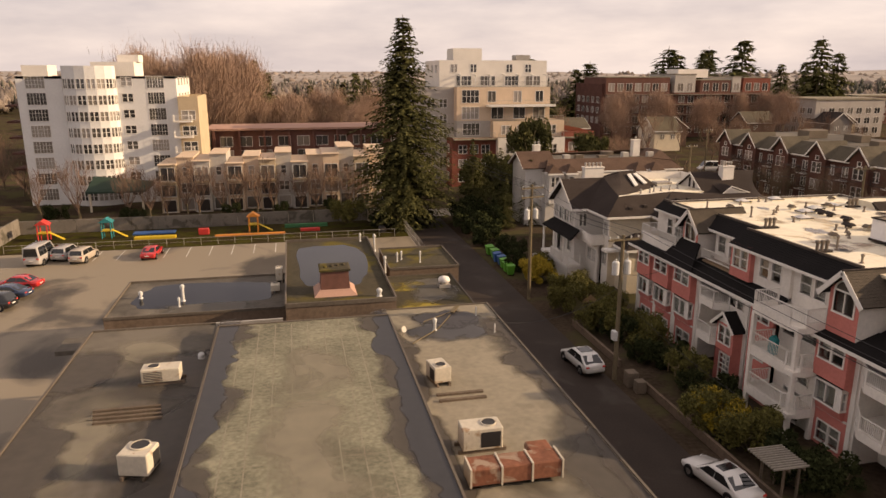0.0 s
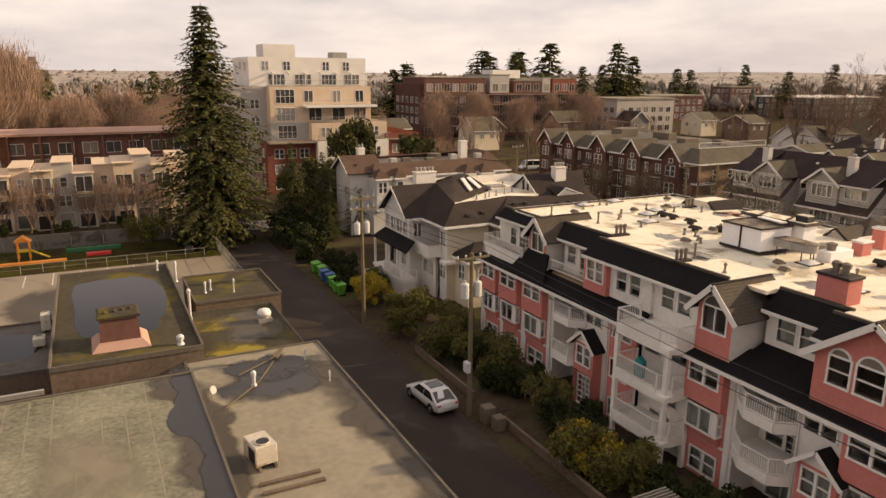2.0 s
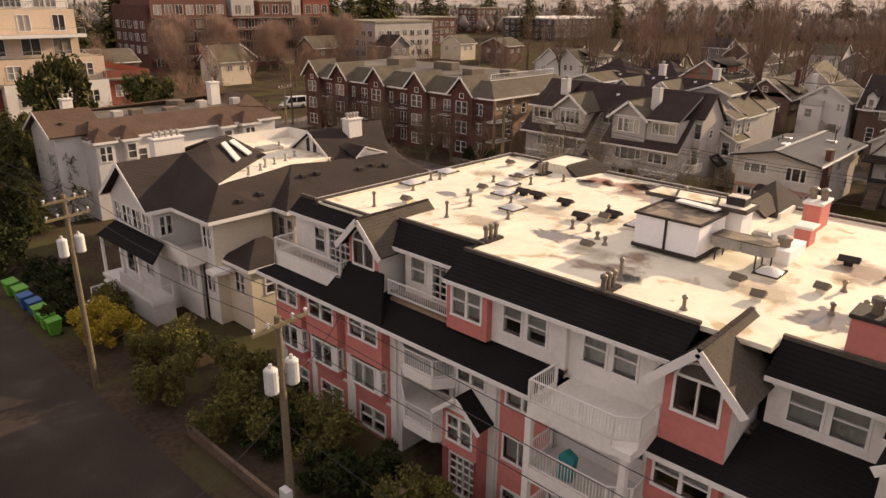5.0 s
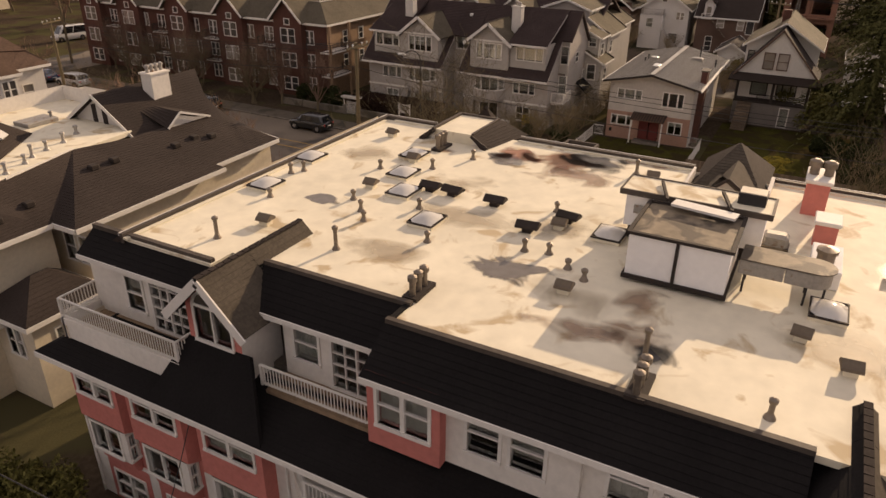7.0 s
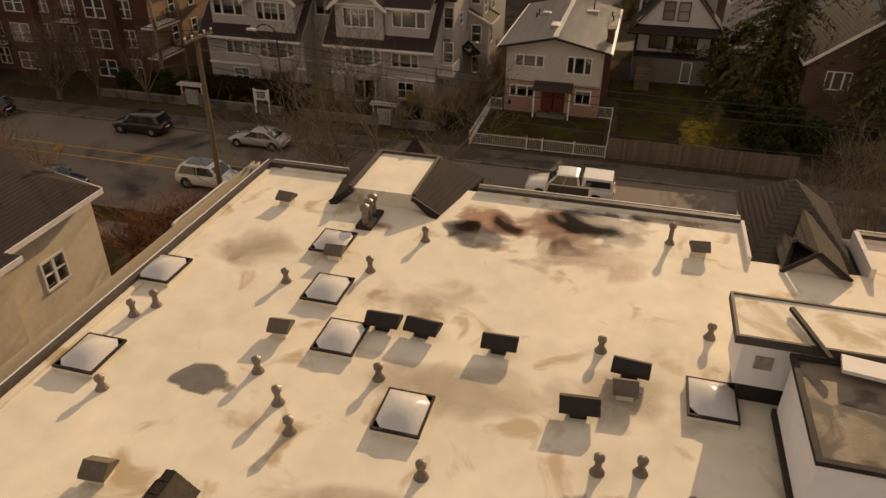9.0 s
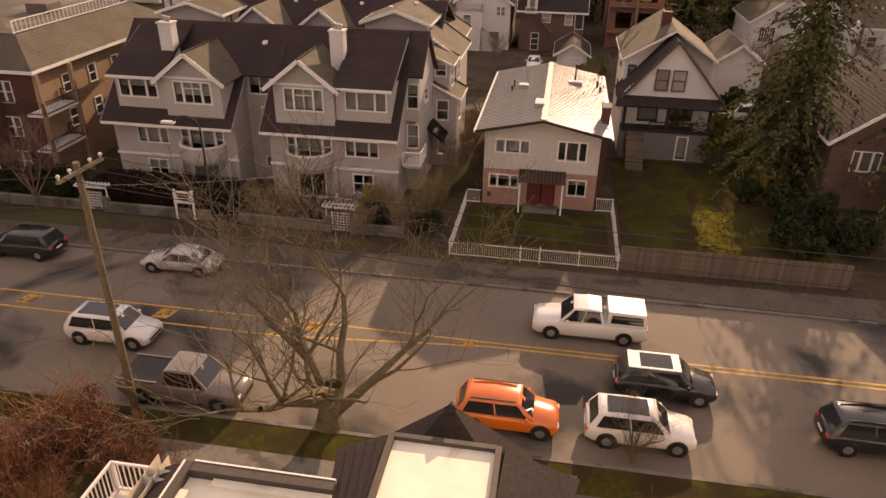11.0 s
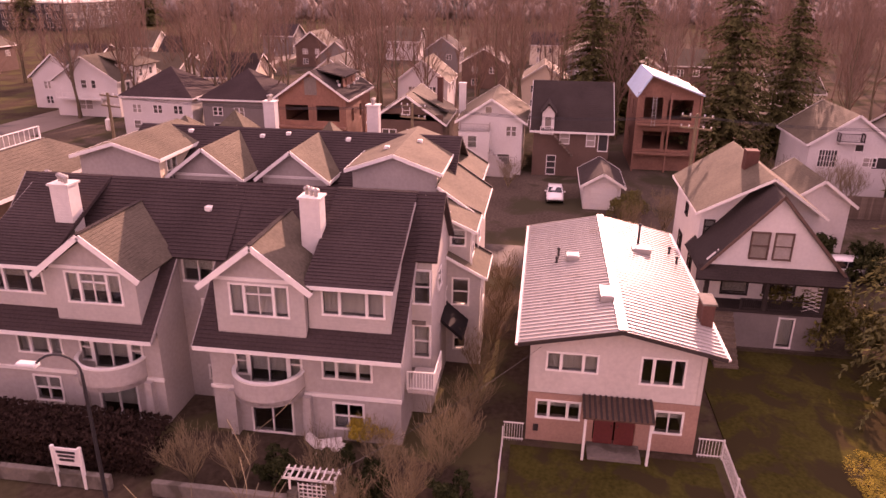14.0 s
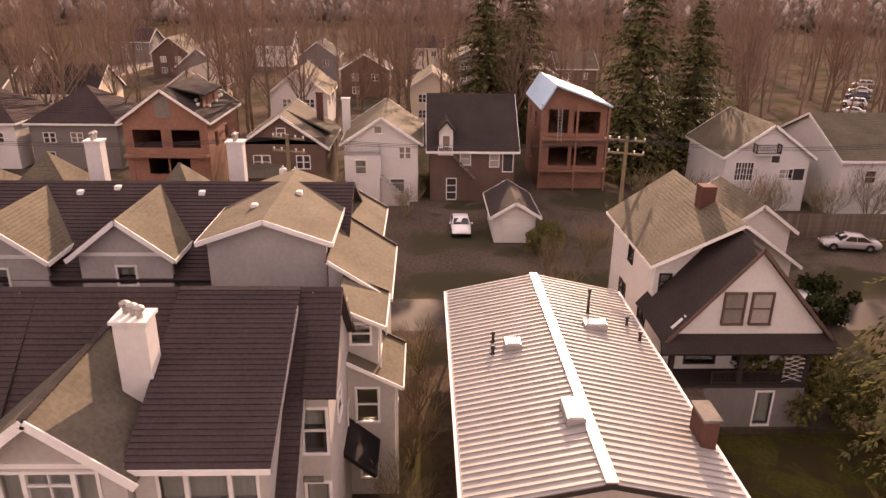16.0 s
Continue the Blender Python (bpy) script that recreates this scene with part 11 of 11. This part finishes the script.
mb.cyl((6.6, 43.6, 5.55), (6.68, 43.5, 5.6), 0.16, 0.22, n=16)
part("dish", mb, "galv", dish)


# ---- poles and wires ----
def power_pole(x, y, h, cans, arm_dir, lean=0.0, arms=2, grp="power poles", lean_x=0.0):
    t = thing("power_pole", "weathered wooden power pole" + (" with grey transformers" if cans else " with crossarm"), "utility pole", (x, y, 0), grp)
    mb = MB()
    mb.cyl((x, y, -0.05), (x + lean_x, y + lean, h), 0.18, 0.12, 10)
    part("pole", mb, "pole_wood", t)
    d = Vector((math.cos(arm_dir), math.sin(arm_dir), 0))
    for k in range(arms):
        z = h - 0.3 - 0.9 * k
        c = Vector((x + lean_x * z / h, y + lean * z / h, z)) + d.cross(Vector((0, 0, 1))) * 0.14
        mb = MB()
        mb.beam(c - d * 1.25, c + d * 1.25, 0.1, 0.13)
        arm = part("crossarm", mb, "pole_wood", t)
        for s in (-1.15, -0.55, 0.55, 1.15):
            ins = MB()
            p = c + d * s
            ins.lathe((p.x, p.y, p.z + 0.065), [(0.03, 0), (0.03, 0.08), (0.07, 0.1), (0.07, 0.16), (0.03, 0.2)], 8)
            o = part("insulator", ins, "can_grey")
            o.parent = arm
    for i in range(cans):
        a = arm_dir + i * math.pi
        cx, cy = x + 0.48 * math.cos(a), y + 0.48 * math.sin(a)
        z = h - (3.4 if arms > 1 else 2.9)
        mb = MB()
        mb.lathe((cx, cy, z), [(0.2, 0), (0.26, 0.06), (0.26, 0.95), (0.2, 1.02), (0.08, 1.04), (0.06, 1.2)], 14)
        part("transformer", mb, "can_grey", t)
        mb = MB()
        mb.beam((x, y, z + 0.5), (cx, cy, z + 0.5), 0.06, 0.08)
        part("bracket", mb, "galv", t)
    return t


power_pole(22.6, 64.2, 11.6, 2, 0.2)
power_pole(22.6, 44.6, 11.0, 2, 0.1, 0.0, 1)
power_pole(22.6, 114, 11.6, 0, 0.1)
power_pole(22.6, 2, 11.6, 0, 0.1)
power_pole(62.4, 66.3, 12.2, 0, -0.05, -0.75, 1, lean_x=-0.9)
power_pole(61.2, 100, 11.2, 0, 0.3, 0, 1)
power_pole(61.2, 22, 11.2, 0, 0.3, 0, 1)
power_pole(116.2, 64.5, 11.8, 2, 1.2)
power_pole(116.2, 41.5, 11.8, 0, 1.2)
power_pole(116.2, 92.0, 11.8, 1, 1.2)
power_pole(116.2, 20.0, 11.8, 1, 1.2)
power_pole(83, 130, 11, 0, 0.3, 0, 1)


def cable(p, q, sag, name="cable", r=0.016, n=14):
    p, q = Vector(p), Vector(q)
    mb = MB()
    pts = [p.lerp(q, i / n) - Vector((0, 0, sag * 4 * (i / n) * (1 - i / n))) for i in range(n + 1)]
    side = (q - p).cross(Vector((0, 0, 1))).normalized() * r
    up = Vector((0, 0, r))
    mb.add([c + o for c in pts for o in (side, up, -side, -up)], [(4 * i + k, 4 * i + (k + 1) % 4, 4 * i + 4 + (k + 1) % 4, 4 * i + 4 + k) for i in range(n) for k in range(4)])
    whole(name, mb, "black_metal", "overhead cable between poles", "cable", group="overhead cables")


for dx in (-1.0, 0.0, 1.0):
    for y0, y1 in ((2, 44.6), (44.6, 64.2), (64.2, 114)):
        cable((22.6 + dx, y0, 11.4), (22.6 + dx, y1, 11.4), 0.5)
    for y0, y1 in ((22, 66.3), (66.3, 100)):
        cable((61.5 + dx * 1.1, y0 - (0.6 if y0 == 66.3 else 0), 12.05 if y0 == 66.3 else 11.0), (61.5 + dx * 1.1, y1 - (0.6 if y1 == 66.3 else 0), 12.05 if y1 == 66.3 else 11.0), 0.9)
    for y0, y1 in ((20, 41.5), (41.5, 64.5), (64.5, 92)):
        cable((116.2 + dx * 0.5, y0, 11.6), (116.2 + dx * 0.5, y1, 11.6), 0.6)
cable((22.5, 44.6, 7.2), (13.4, 44.0, 5.4), 0.9, r=0.02)
cable((22.6, 44.6, 6.6), (26.5, 34.0, 2.6), 0.5)
cable((22.6, 44.6, 8.2), (30.7, 51.0, 6.8), 0.5)
cable((61.7, 65.7, 10.4), (61.2, 22, 9.6), 1.1, r=0.02)
cable((61.7, 65.7, 10.4), (61.2, 100, 9.6), 0.9, r=0.02)
cable((61.7, 65.7, 11.2), (87.6, 53.0, 5.4), 0.9, r=0.01)
bx = thing("meter_cabinet", "grey service box on the pole", "service box", (22.4, 44.5, 1.6))
mb = MB()
mb.bbox(22.15, 44.2, 3.2, 22.45, 44.7, 3.9, 0.02)
part("box", mb, "can_grey", bx)

# street lamp
sl = thing("street_lamp", "dark street lamp with curved arm and pale head", "street lamp", (78.9, 70.2, 0))
mb = MB()
mb.cyl((78.9, 70.2, 0), (78.9, 70.2, 7.4), 0.09, 0.06, 8)
pr = Vector((78.9, 70.2, 7.4))
for i in range(1, 9):
    a = math.pi * i / 8 * 0.8
    q = Vector((78.9 - 0.25 * (1 - math.cos(a)), 70.2 + 1.3 * (1 - math.cos(a)) / 1.6, 7.4 + 0.9 * math.sin(a)))
    mb.cyl(pr, q, 0.05, n=6)
    pr = q
part("post", mb, "black_metal", sl)
mb = MB()
mb.bbox(pr.x - 0.18, pr.y - 0.1, pr.z - 0.12, pr.x + 0.18, pr.y + 0.75, pr.z + 0.06, 0.05)
part("lamp_head", mb, "can_grey", sl)

# ---- front gardens across the street ----
for y0, y1 in ((58.0, 61.4), (63.2, 69.6), (71.6, 79.4), (81.2, 90.0)):
    mb = MB()
    mb.bbox(81.0, y0, 0, 81.3, y1, 0.75, 0.03)
    whole("garden_wall", mb, "concrete", "low pale concrete garden wall", "garden wall", group="garden walls")
for y in (62.3, 80.3):
    t = thing("garden_gate", "white lattice gate with arbour top", "gate", (81.2, y, 0), "garden gates")
    for s in (-1, 1):
        mb = MB()
        mb.bbox(80.95, y + s * 0.85 - 0.22, 0, 81.4, y + s * 0.85 + 0.22, 1.1, 0.03)
        part("pier", mb, "concrete", t)
    mb = MB()
    for i in range(7):
        mb.beam((81.15, y - 0.6 + 0.2 * i, 0.1), (81.15, y - 0.6 + 0.2 * i, 1.5), 0.04, 0.04)
        mb.beam((81.15, y - 0.62, 0.2 + 0.2 * i), (81.15, y + 0.62, 0.2 + 0.2 * i), 0.04, 0.04)
    part("gate_leaf", mb, "trim", t)
    mb = MB()
    for i in range(9):
        mb.beam((80.8, y - 1.1 + 0.275 * i, 2.0), (81.6, y - 1.1 + 0.275 * i, 2.0), 0.06, 0.08)
    mb.beam((80.9, y - 1.2, 1.9), (80.9, y + 1.2, 1.9), 0.06, 0.1)
    mb.beam((81.5, y - 1.2, 1.9), (81.5, y + 1.2, 1.9), 0.06, 0.1)
    for s in (-1, 1):
        mb.beam((81.2, y + s * 1.0, 1.0), (81.2, y + s * 1.0, 1.9), 0.08, 0.08)
    part("arbour", mb, "trim", t)
t = thing("sign_board", "white post sign with a dark panel on the lawn", "sign", (81.0, 73.4, 0))
for s in (-0.65, 0.65):
    mb = MB()
    mb.bbox(80.95, 73.4 + s - 0.07, 0, 81.09, 73.4 + s + 0.07, 2.2, 0.01)
    part("post", mb, "trim", t)
mb = MB()
mb.bbox(80.98, 72.8, 1.2, 81.06, 74.0, 2.1, 0.01)
part("panel", mb, "trim", t)
for k in range(3):
    mb = MB()
    mb.box(80.95, 72.95 + 0.05 * k, 1.85 - 0.2 * k, 80.975, 73.85 - 0.05 * k, 1.97 - 0.2 * k)
    part("text_bar", mb, "black_metal", t)
t = thing("sun_lounger", "white plastic sun lounger on the patio", "lounger", (85.2, 62.9, 0))
mb = MB()
mb.prism([(85.0, 62.0, 0.35), (85.0, 63.4, 0.35), (85.0, 63.9, 0.85), (85.0, 63.95, 0.8), (85.0, 63.45, 0.28), (85.0, 62.0, 0.28)], (0.6, 0, 0))
part("seat", mb, "trim", t)
for x, y in ((85.05, 62.2), (85.55, 62.2), (85.05, 63.4), (85.55, 63.4)):
    box_part("leg", (x - 0.04, y - 0.04, 0, x + 0.04, y + 0.04, 0.3), "trim", t)
# wooden board fence along the side lawn
fence_m = MB()
fence_m.box(-0.012, -0.09, 0, 0.012, 0.09, 1.65)
fence_m = fence_m.mesh("board", "fence_wood")
t = thing("board_fence", "weathered grey-brown wooden board fence", "fence", (79.6, 36, 0))
for i in range(70):
    place(fence_m, "board", Matrix.Translation((79.5 + 0.01 * math.sin(i * 7), 43.9 - 0.19 * i, 0.02 * math.sin(i * 3))), t)
t = thing("board_fence", "long dark wooden board fence behind the lane", "fence", (125, 24, 0))
for i in range(90):
    place(fence_m, "board", Matrix.Translation((128.8, 26.5 - 0.19 * i, 0)) @ Matrix.Diagonal((1, 1, 1.4, 1)), t)

# alley side: bins, fence, pergola, cabinets
for i, (x, y, colr, ww) in enumerate(((23.6, 82.2, "green_bin", 1.3), (23.7, 80.4, "green_bin", 1.2), (23.5, 78.7, "blue_bin", 1.0), (23.6, 77.2, "blue_bin", 0.9), (23.5, 75.8, "green_bin", 0.9), (23.4, 74.2, "green_bin", 1.1), (23.4, 72.9, "green_bin", 0.8))):
    t = thing("wheeled_bin", "%s plastic refuse bin with closed lid beside the alley" % ("green" if colr[0] == "g" else "blue"), "bin", (x, y, 0), "refuse bins")
    mb = MB()
    h = 1.05
    mb.add([(x - 0.3, y - ww * 0.32, 0.08), (x + 0.3, y - ww * 0.32, 0.08), (x + 0.3, y + ww * 0.32, 0.08), (x - 0.3, y + ww * 0.32, 0.08), (x - 0.42, y - ww / 2, h), (x + 0.42, y - ww / 2, h), (x + 0.42, y + ww / 2, h), (x - 0.42, y + ww / 2, h)],
           [(3, 2, 1, 0), (0, 1, 5, 4), (1, 2, 6, 5), (2, 3, 7, 6), (3, 0, 4, 7)])
    part("bin_body", mb, colr, t)
    mb = MB()
    mb.prism([(x - 0.46, y - ww / 2 - 0.03, h), (x + 0.46, y - ww / 2 - 0.03, h + 0.05), (x + 0.46, y - ww / 2 - 0.03, h + 0.16), (x - 0.46, y - ww / 2 - 0.03, h + 0.07)], (0, ww + 0.06, 0))
    part("lid", mb, colr, t)
    for s in (-1, 1):
        mb = MB()
        mb.cyl((x + 0.3, y + s * ww * 0.36 - 0.03, 0.1), (x + 0.3, y + s * ww * 0.36 + 0.03, 0.1), 0.1, n=10)
        part("wheel", mb, "tyre", t)
t = thing("pergola", "weathered slatted garden pergola", "pergola", (24.1, 29.1, 0))
for x, y in ((24.3, 28.3), (25.2, 28.3), (24.3, 30.0), (25.2, 30.0)):
    mb = MB()
    mb.bbox(x - 0.06, y - 0.06, 0, x + 0.06, y + 0.06, 2.2, 0.01)
    part("post", mb, "fence_wood", t)
for i in range(11):
    mb = MB()
    mb.beam((23.4, 28.0 + 0.21 * i, 2.27), (25.5, 28.0 + 0.21 * i, 2.27), 0.07, 0.1)
    part("slat", mb, "fence_grey", t)
for x in (24.3, 25.2):
    mb = MB()
    mb.beam((x, 27.9, 2.15), (x, 30.3, 2.15), 0.08, 0.14)
    part("beam", mb, "fence_wood", t)
mb = MB()
for y0, y1 in ((20, 42.6), (46.5, 56)):
    mb.box(23.9, y0, 0, 24.1, y1, 0.6)
whole("garden_wall", mb, "wall_brown", "low dark concrete garden wall beside the alley", "garden wall", group="garden walls")
for x, y, w, h in ((23.3, 43.4, 0.8, 1.1), (23.4, 42.2, 0.7, 0.9)):
    t = thing("utility_cabinet", "grey-brown metal utility cabinet", "cabinet", (x, y, 0), "utility cabinets")
    mb = MB()
    mb.bbox(x - w / 2, y - w / 2, 0, x + w / 2, y + w / 2, h, 0.03)
    part("body", mb, "hood_tan", t)
    mb = MB()
    mb.bbox(x - w / 2 - 0.015, y - w * 0.4, 0.1, x - w / 2, y + w * 0.4, h - 0.08, 0.005)
    part("door", mb, "hood_tan", t)
t = thing("garden_table", "low wooden garden table", "table", (27.6, 44.6, 0))
box_part("tabletop", (27.1, 43.9, 0.68, 28.2, 45.1, 0.74), "deck_wood", t)
for x, y in ((27.2, 44.0), (28.1, 44.0), (27.2, 45.0), (28.1, 45.0)):
    box_part("leg", (x - 0.04, y - 0.04, 0, x + 0.04, y + 0.04, 0.68), "deck_wood", t)
mb = MB()
mb.prism([(29.2, 36.9, 4.7), (29.2, 36.3, 4.7), (29.2, 36.2, 5.75), (29.2, 36.6, 5.95), (29.2, 36.85, 5.7)], (0.3, 0, 0))
whole("draped_cloth", mb, "teal_cloth", "teal cloth draped over a balcony chair", "cloth")

# ---- parking lot edge and playground ----
wall_n = thing("boundary_wall", "long pale concrete wall behind the playground", "wall", (-12, 106.8, 0))
for i in range(14):
    mb = MB()
    mb.bbox(-38 + 3.7 * i, 106.7, 0, -34.35 + 3.7 * i, 106.95, 1.9, 0.02)
    part("wall_panel", mb, "concrete", wall_n)
for i in range(4):
    mb = MB()
    mb.bbox(-38.2, 98.2 + 2.15 * i, 0, -37.95, 100.3 + 2.15 * i, 2.3, 0.02)
    part("wall_panel", mb, "concrete", wall_n)
mb = MB()
for i in range(24):
    x = -36 + 2.15 * i
    mb.cyl((x, 95.0, 0), (x, 95.0, 1.1), 0.03, n=6)
mb.beam((-36, 95.0, 1.05), (13.5, 95.0, 1.05), 0.04, 0.04)
mb.beam((-36, 95.0, 0.55), (13.5, 95.0, 0.55), 0.02, 0.02)
whole("wire_fence", mb, "galv", "thin wire fence between lot and playground", "fence")
mb = MB()
for i in range(30):
    mb.cyl((15.4, 70 + i, 0), (15.4, 70 + i, 1.6), 0.035, n=6)
for z in (0.1, 0.8, 1.55):
    mb.beam((15.4, 70, z), (15.4, 99, z), 0.03, 0.03)
whole("wire_fence", mb, "galv", "wire fence along the alley", "fence")
mb = MB()
for i in range(9):
    mb.bbox(14.6 + 0.62 * i, 100.5 + 0.4 * i, 0, 15.15 + 0.62 * i, 100.6 + 0.4 * i, 1.7, 0.01)
whole("gate_panels", mb, "fence_wood", "wooden gate panels at the end of the lot", "gate")
mb = MB()
mb.bbox(10.9, 105.5, 0, 13.2, 106.6, 1.7, 0.03)
whole("storage_box", mb, "stucco_tan", "tan storage box by the wall", "storage box")


def play_box(name, label, d, m, r=0.04):
    mb = MB()
    mb.bbox(*d, r)
    return whole(name, mb, m, label, "playground", group="playground pieces")


play_box("sandpit_edge", "red and orange rubber play surface edge", (-11.0, 99.2, 0.06, -1.5, 99.7, 0.35), "orange_plastic")
play_box("bench", "low red playground bench", (0.6, 100.4, 0.06, 3.4, 101.0, 0.5), "red_plastic")
play_box("bench", "long low green playground bench", (-1.6, 103.2, 0.06, 4.6, 103.7, 0.6), "green_paint")
play_box("play_block", "low yellow playground balance beam", (-21.6, 99.6, 0.06, -16.2, 100.4, 0.45), "yellow_plastic")
play_box("play_block", "blue soft playground landing mat", (-22.4, 102.8, 0.06, -16.8, 104.4, 0.3), "blue_bin")
play_box("play_block", "red playground spring rider seat", (-13.4, 101.2, 0.06, -12.0, 102.0, 0.9), "red_plastic")
for x, m, lab in ((-5.9, "orange_plastic", "orange playground climbing post set"), (-25.4, "teal_cloth", "teal playground climbing frame"), (-33.4, "red_plastic", "red and yellow play house")):
    t = thing("climbing_frame", lab, "playground", (x, 102, 0), "playground pieces")
    for sx in (-0.6, 0.6):
        for sy in (-0.6, 0.6):
            mb = MB()
            mb.cyl((x + sx, 102 + sy, 0), (x + sx, 102 + sy, 2.3), 0.09, n=8)
            part("post", mb, m, t)
    box_part("platform", (x - 0.7, 101.3, 1.1, x + 0.7, 102.7, 1.2), "yellow_plastic", t)
    mb = MB()
    mb.prism([(x - 0.9, 101.2, 2.3), (x + 0.9, 101.2, 2.3), (x, 101.2, 2.9)], (0, 1.6, 0))
    part("roof", mb, m, t)
    mb = MB()
    mb.beam((x + 0.7, 102, 1.15), (x + 2.6, 101.6, 0.2), 0.5, 0.06)
    part("slide", mb, "yellow_plastic", t)
t = thing("entrance_canopy", "dark green sloping entrance canopy of the tower", "canopy", (-27, 124, 0))
mb = MB()
mb.prism([(-33, 122, 3.4), (-24, 122, 3.4), (-22.5, 124, 4.6), (-33, 128, 5.2)], (0, 0, -0.3))
part("roof", mb, "canopy_green", t)
for x, y in ((-32.5, 122.4), (-24.5, 122.4)):
    box_part("post", (x - 0.15, y - 0.15, 0, x + 0.15, y + 0.15, 3.2), "stucco_cream", t)
t = thing("bungalow_roof", "low white bungalow at the lot edge", "house", (-48, 84, 0))
box_walls(t, -56, -46.5, 82, 92, 0, 4.2, "stucco_white", far=True)
gable_roof(t, -56, -46.5, 82, 92, 4.2, 1.6, "y", 0.6, "shingle_dark", 0.3)
# motorcycle-sized dark shed items at the alley head
mb = MB()
mb.bbox(11.6, 97.0, 0, 12.5, 98.6, 0.9, 0.15)
whole("covered_motorbike", mb, "black_metal", "motorbike under a dark cover", "motorbike")
t = thing("deck", "wooden deck with railing behind the metal-roofed house", "deck", (106, 49.5, 0))
slab(t, 103.4, 109.5, 46.5, 53.5, 2.2, 2.4, "deck_wood", "deck_floor")
picket_rail(t, [(103.4, 53.4), (109.4, 53.4), (109.4, 46.6), (103.4, 46.6)], 2.4, 1.0, 0.16, "stucco_cream")
for x, y in ((109.3, 53.3), (109.3, 46.7), (106, 53.3), (106, 46.7)):
    box_part("post", (x - 0.07, y - 0.07, 0, x + 0.07, y + 0.07, 2.2), "fence_wood", t)

# white garden lounger on the townhouse terrace
lg = thing("garden_lounger", "white plastic garden lounger on the terrace", "lounger", (0, 0, 0))
mb = MB()
mb.bbox(-0.3, -0.6, 0.28, 0.3, 0.6, 0.34, 0.02)
part("seat", mb, "trim", lg)
mb = MB()
mb.prism([(-0.3, 0.6, 0.3), (0.3, 0.6, 0.3), (0.3, 1.05, 0.75), (-0.3, 1.05, 0.75)], (0, 0.03, -0.05))
part("backrest", mb, "trim", lg)
for x in (-0.26, 0.26):
    for y in (-0.5, 0.45):
        mb = MB()
        mb.cyl((x, y, 0), (x, y, 0.3), 0.035, n=8)
        part("leg", mb, "trim", lg)
lg.matrix_basis = pose(85.6, 62.9, 0.02, 0, 0, 20)
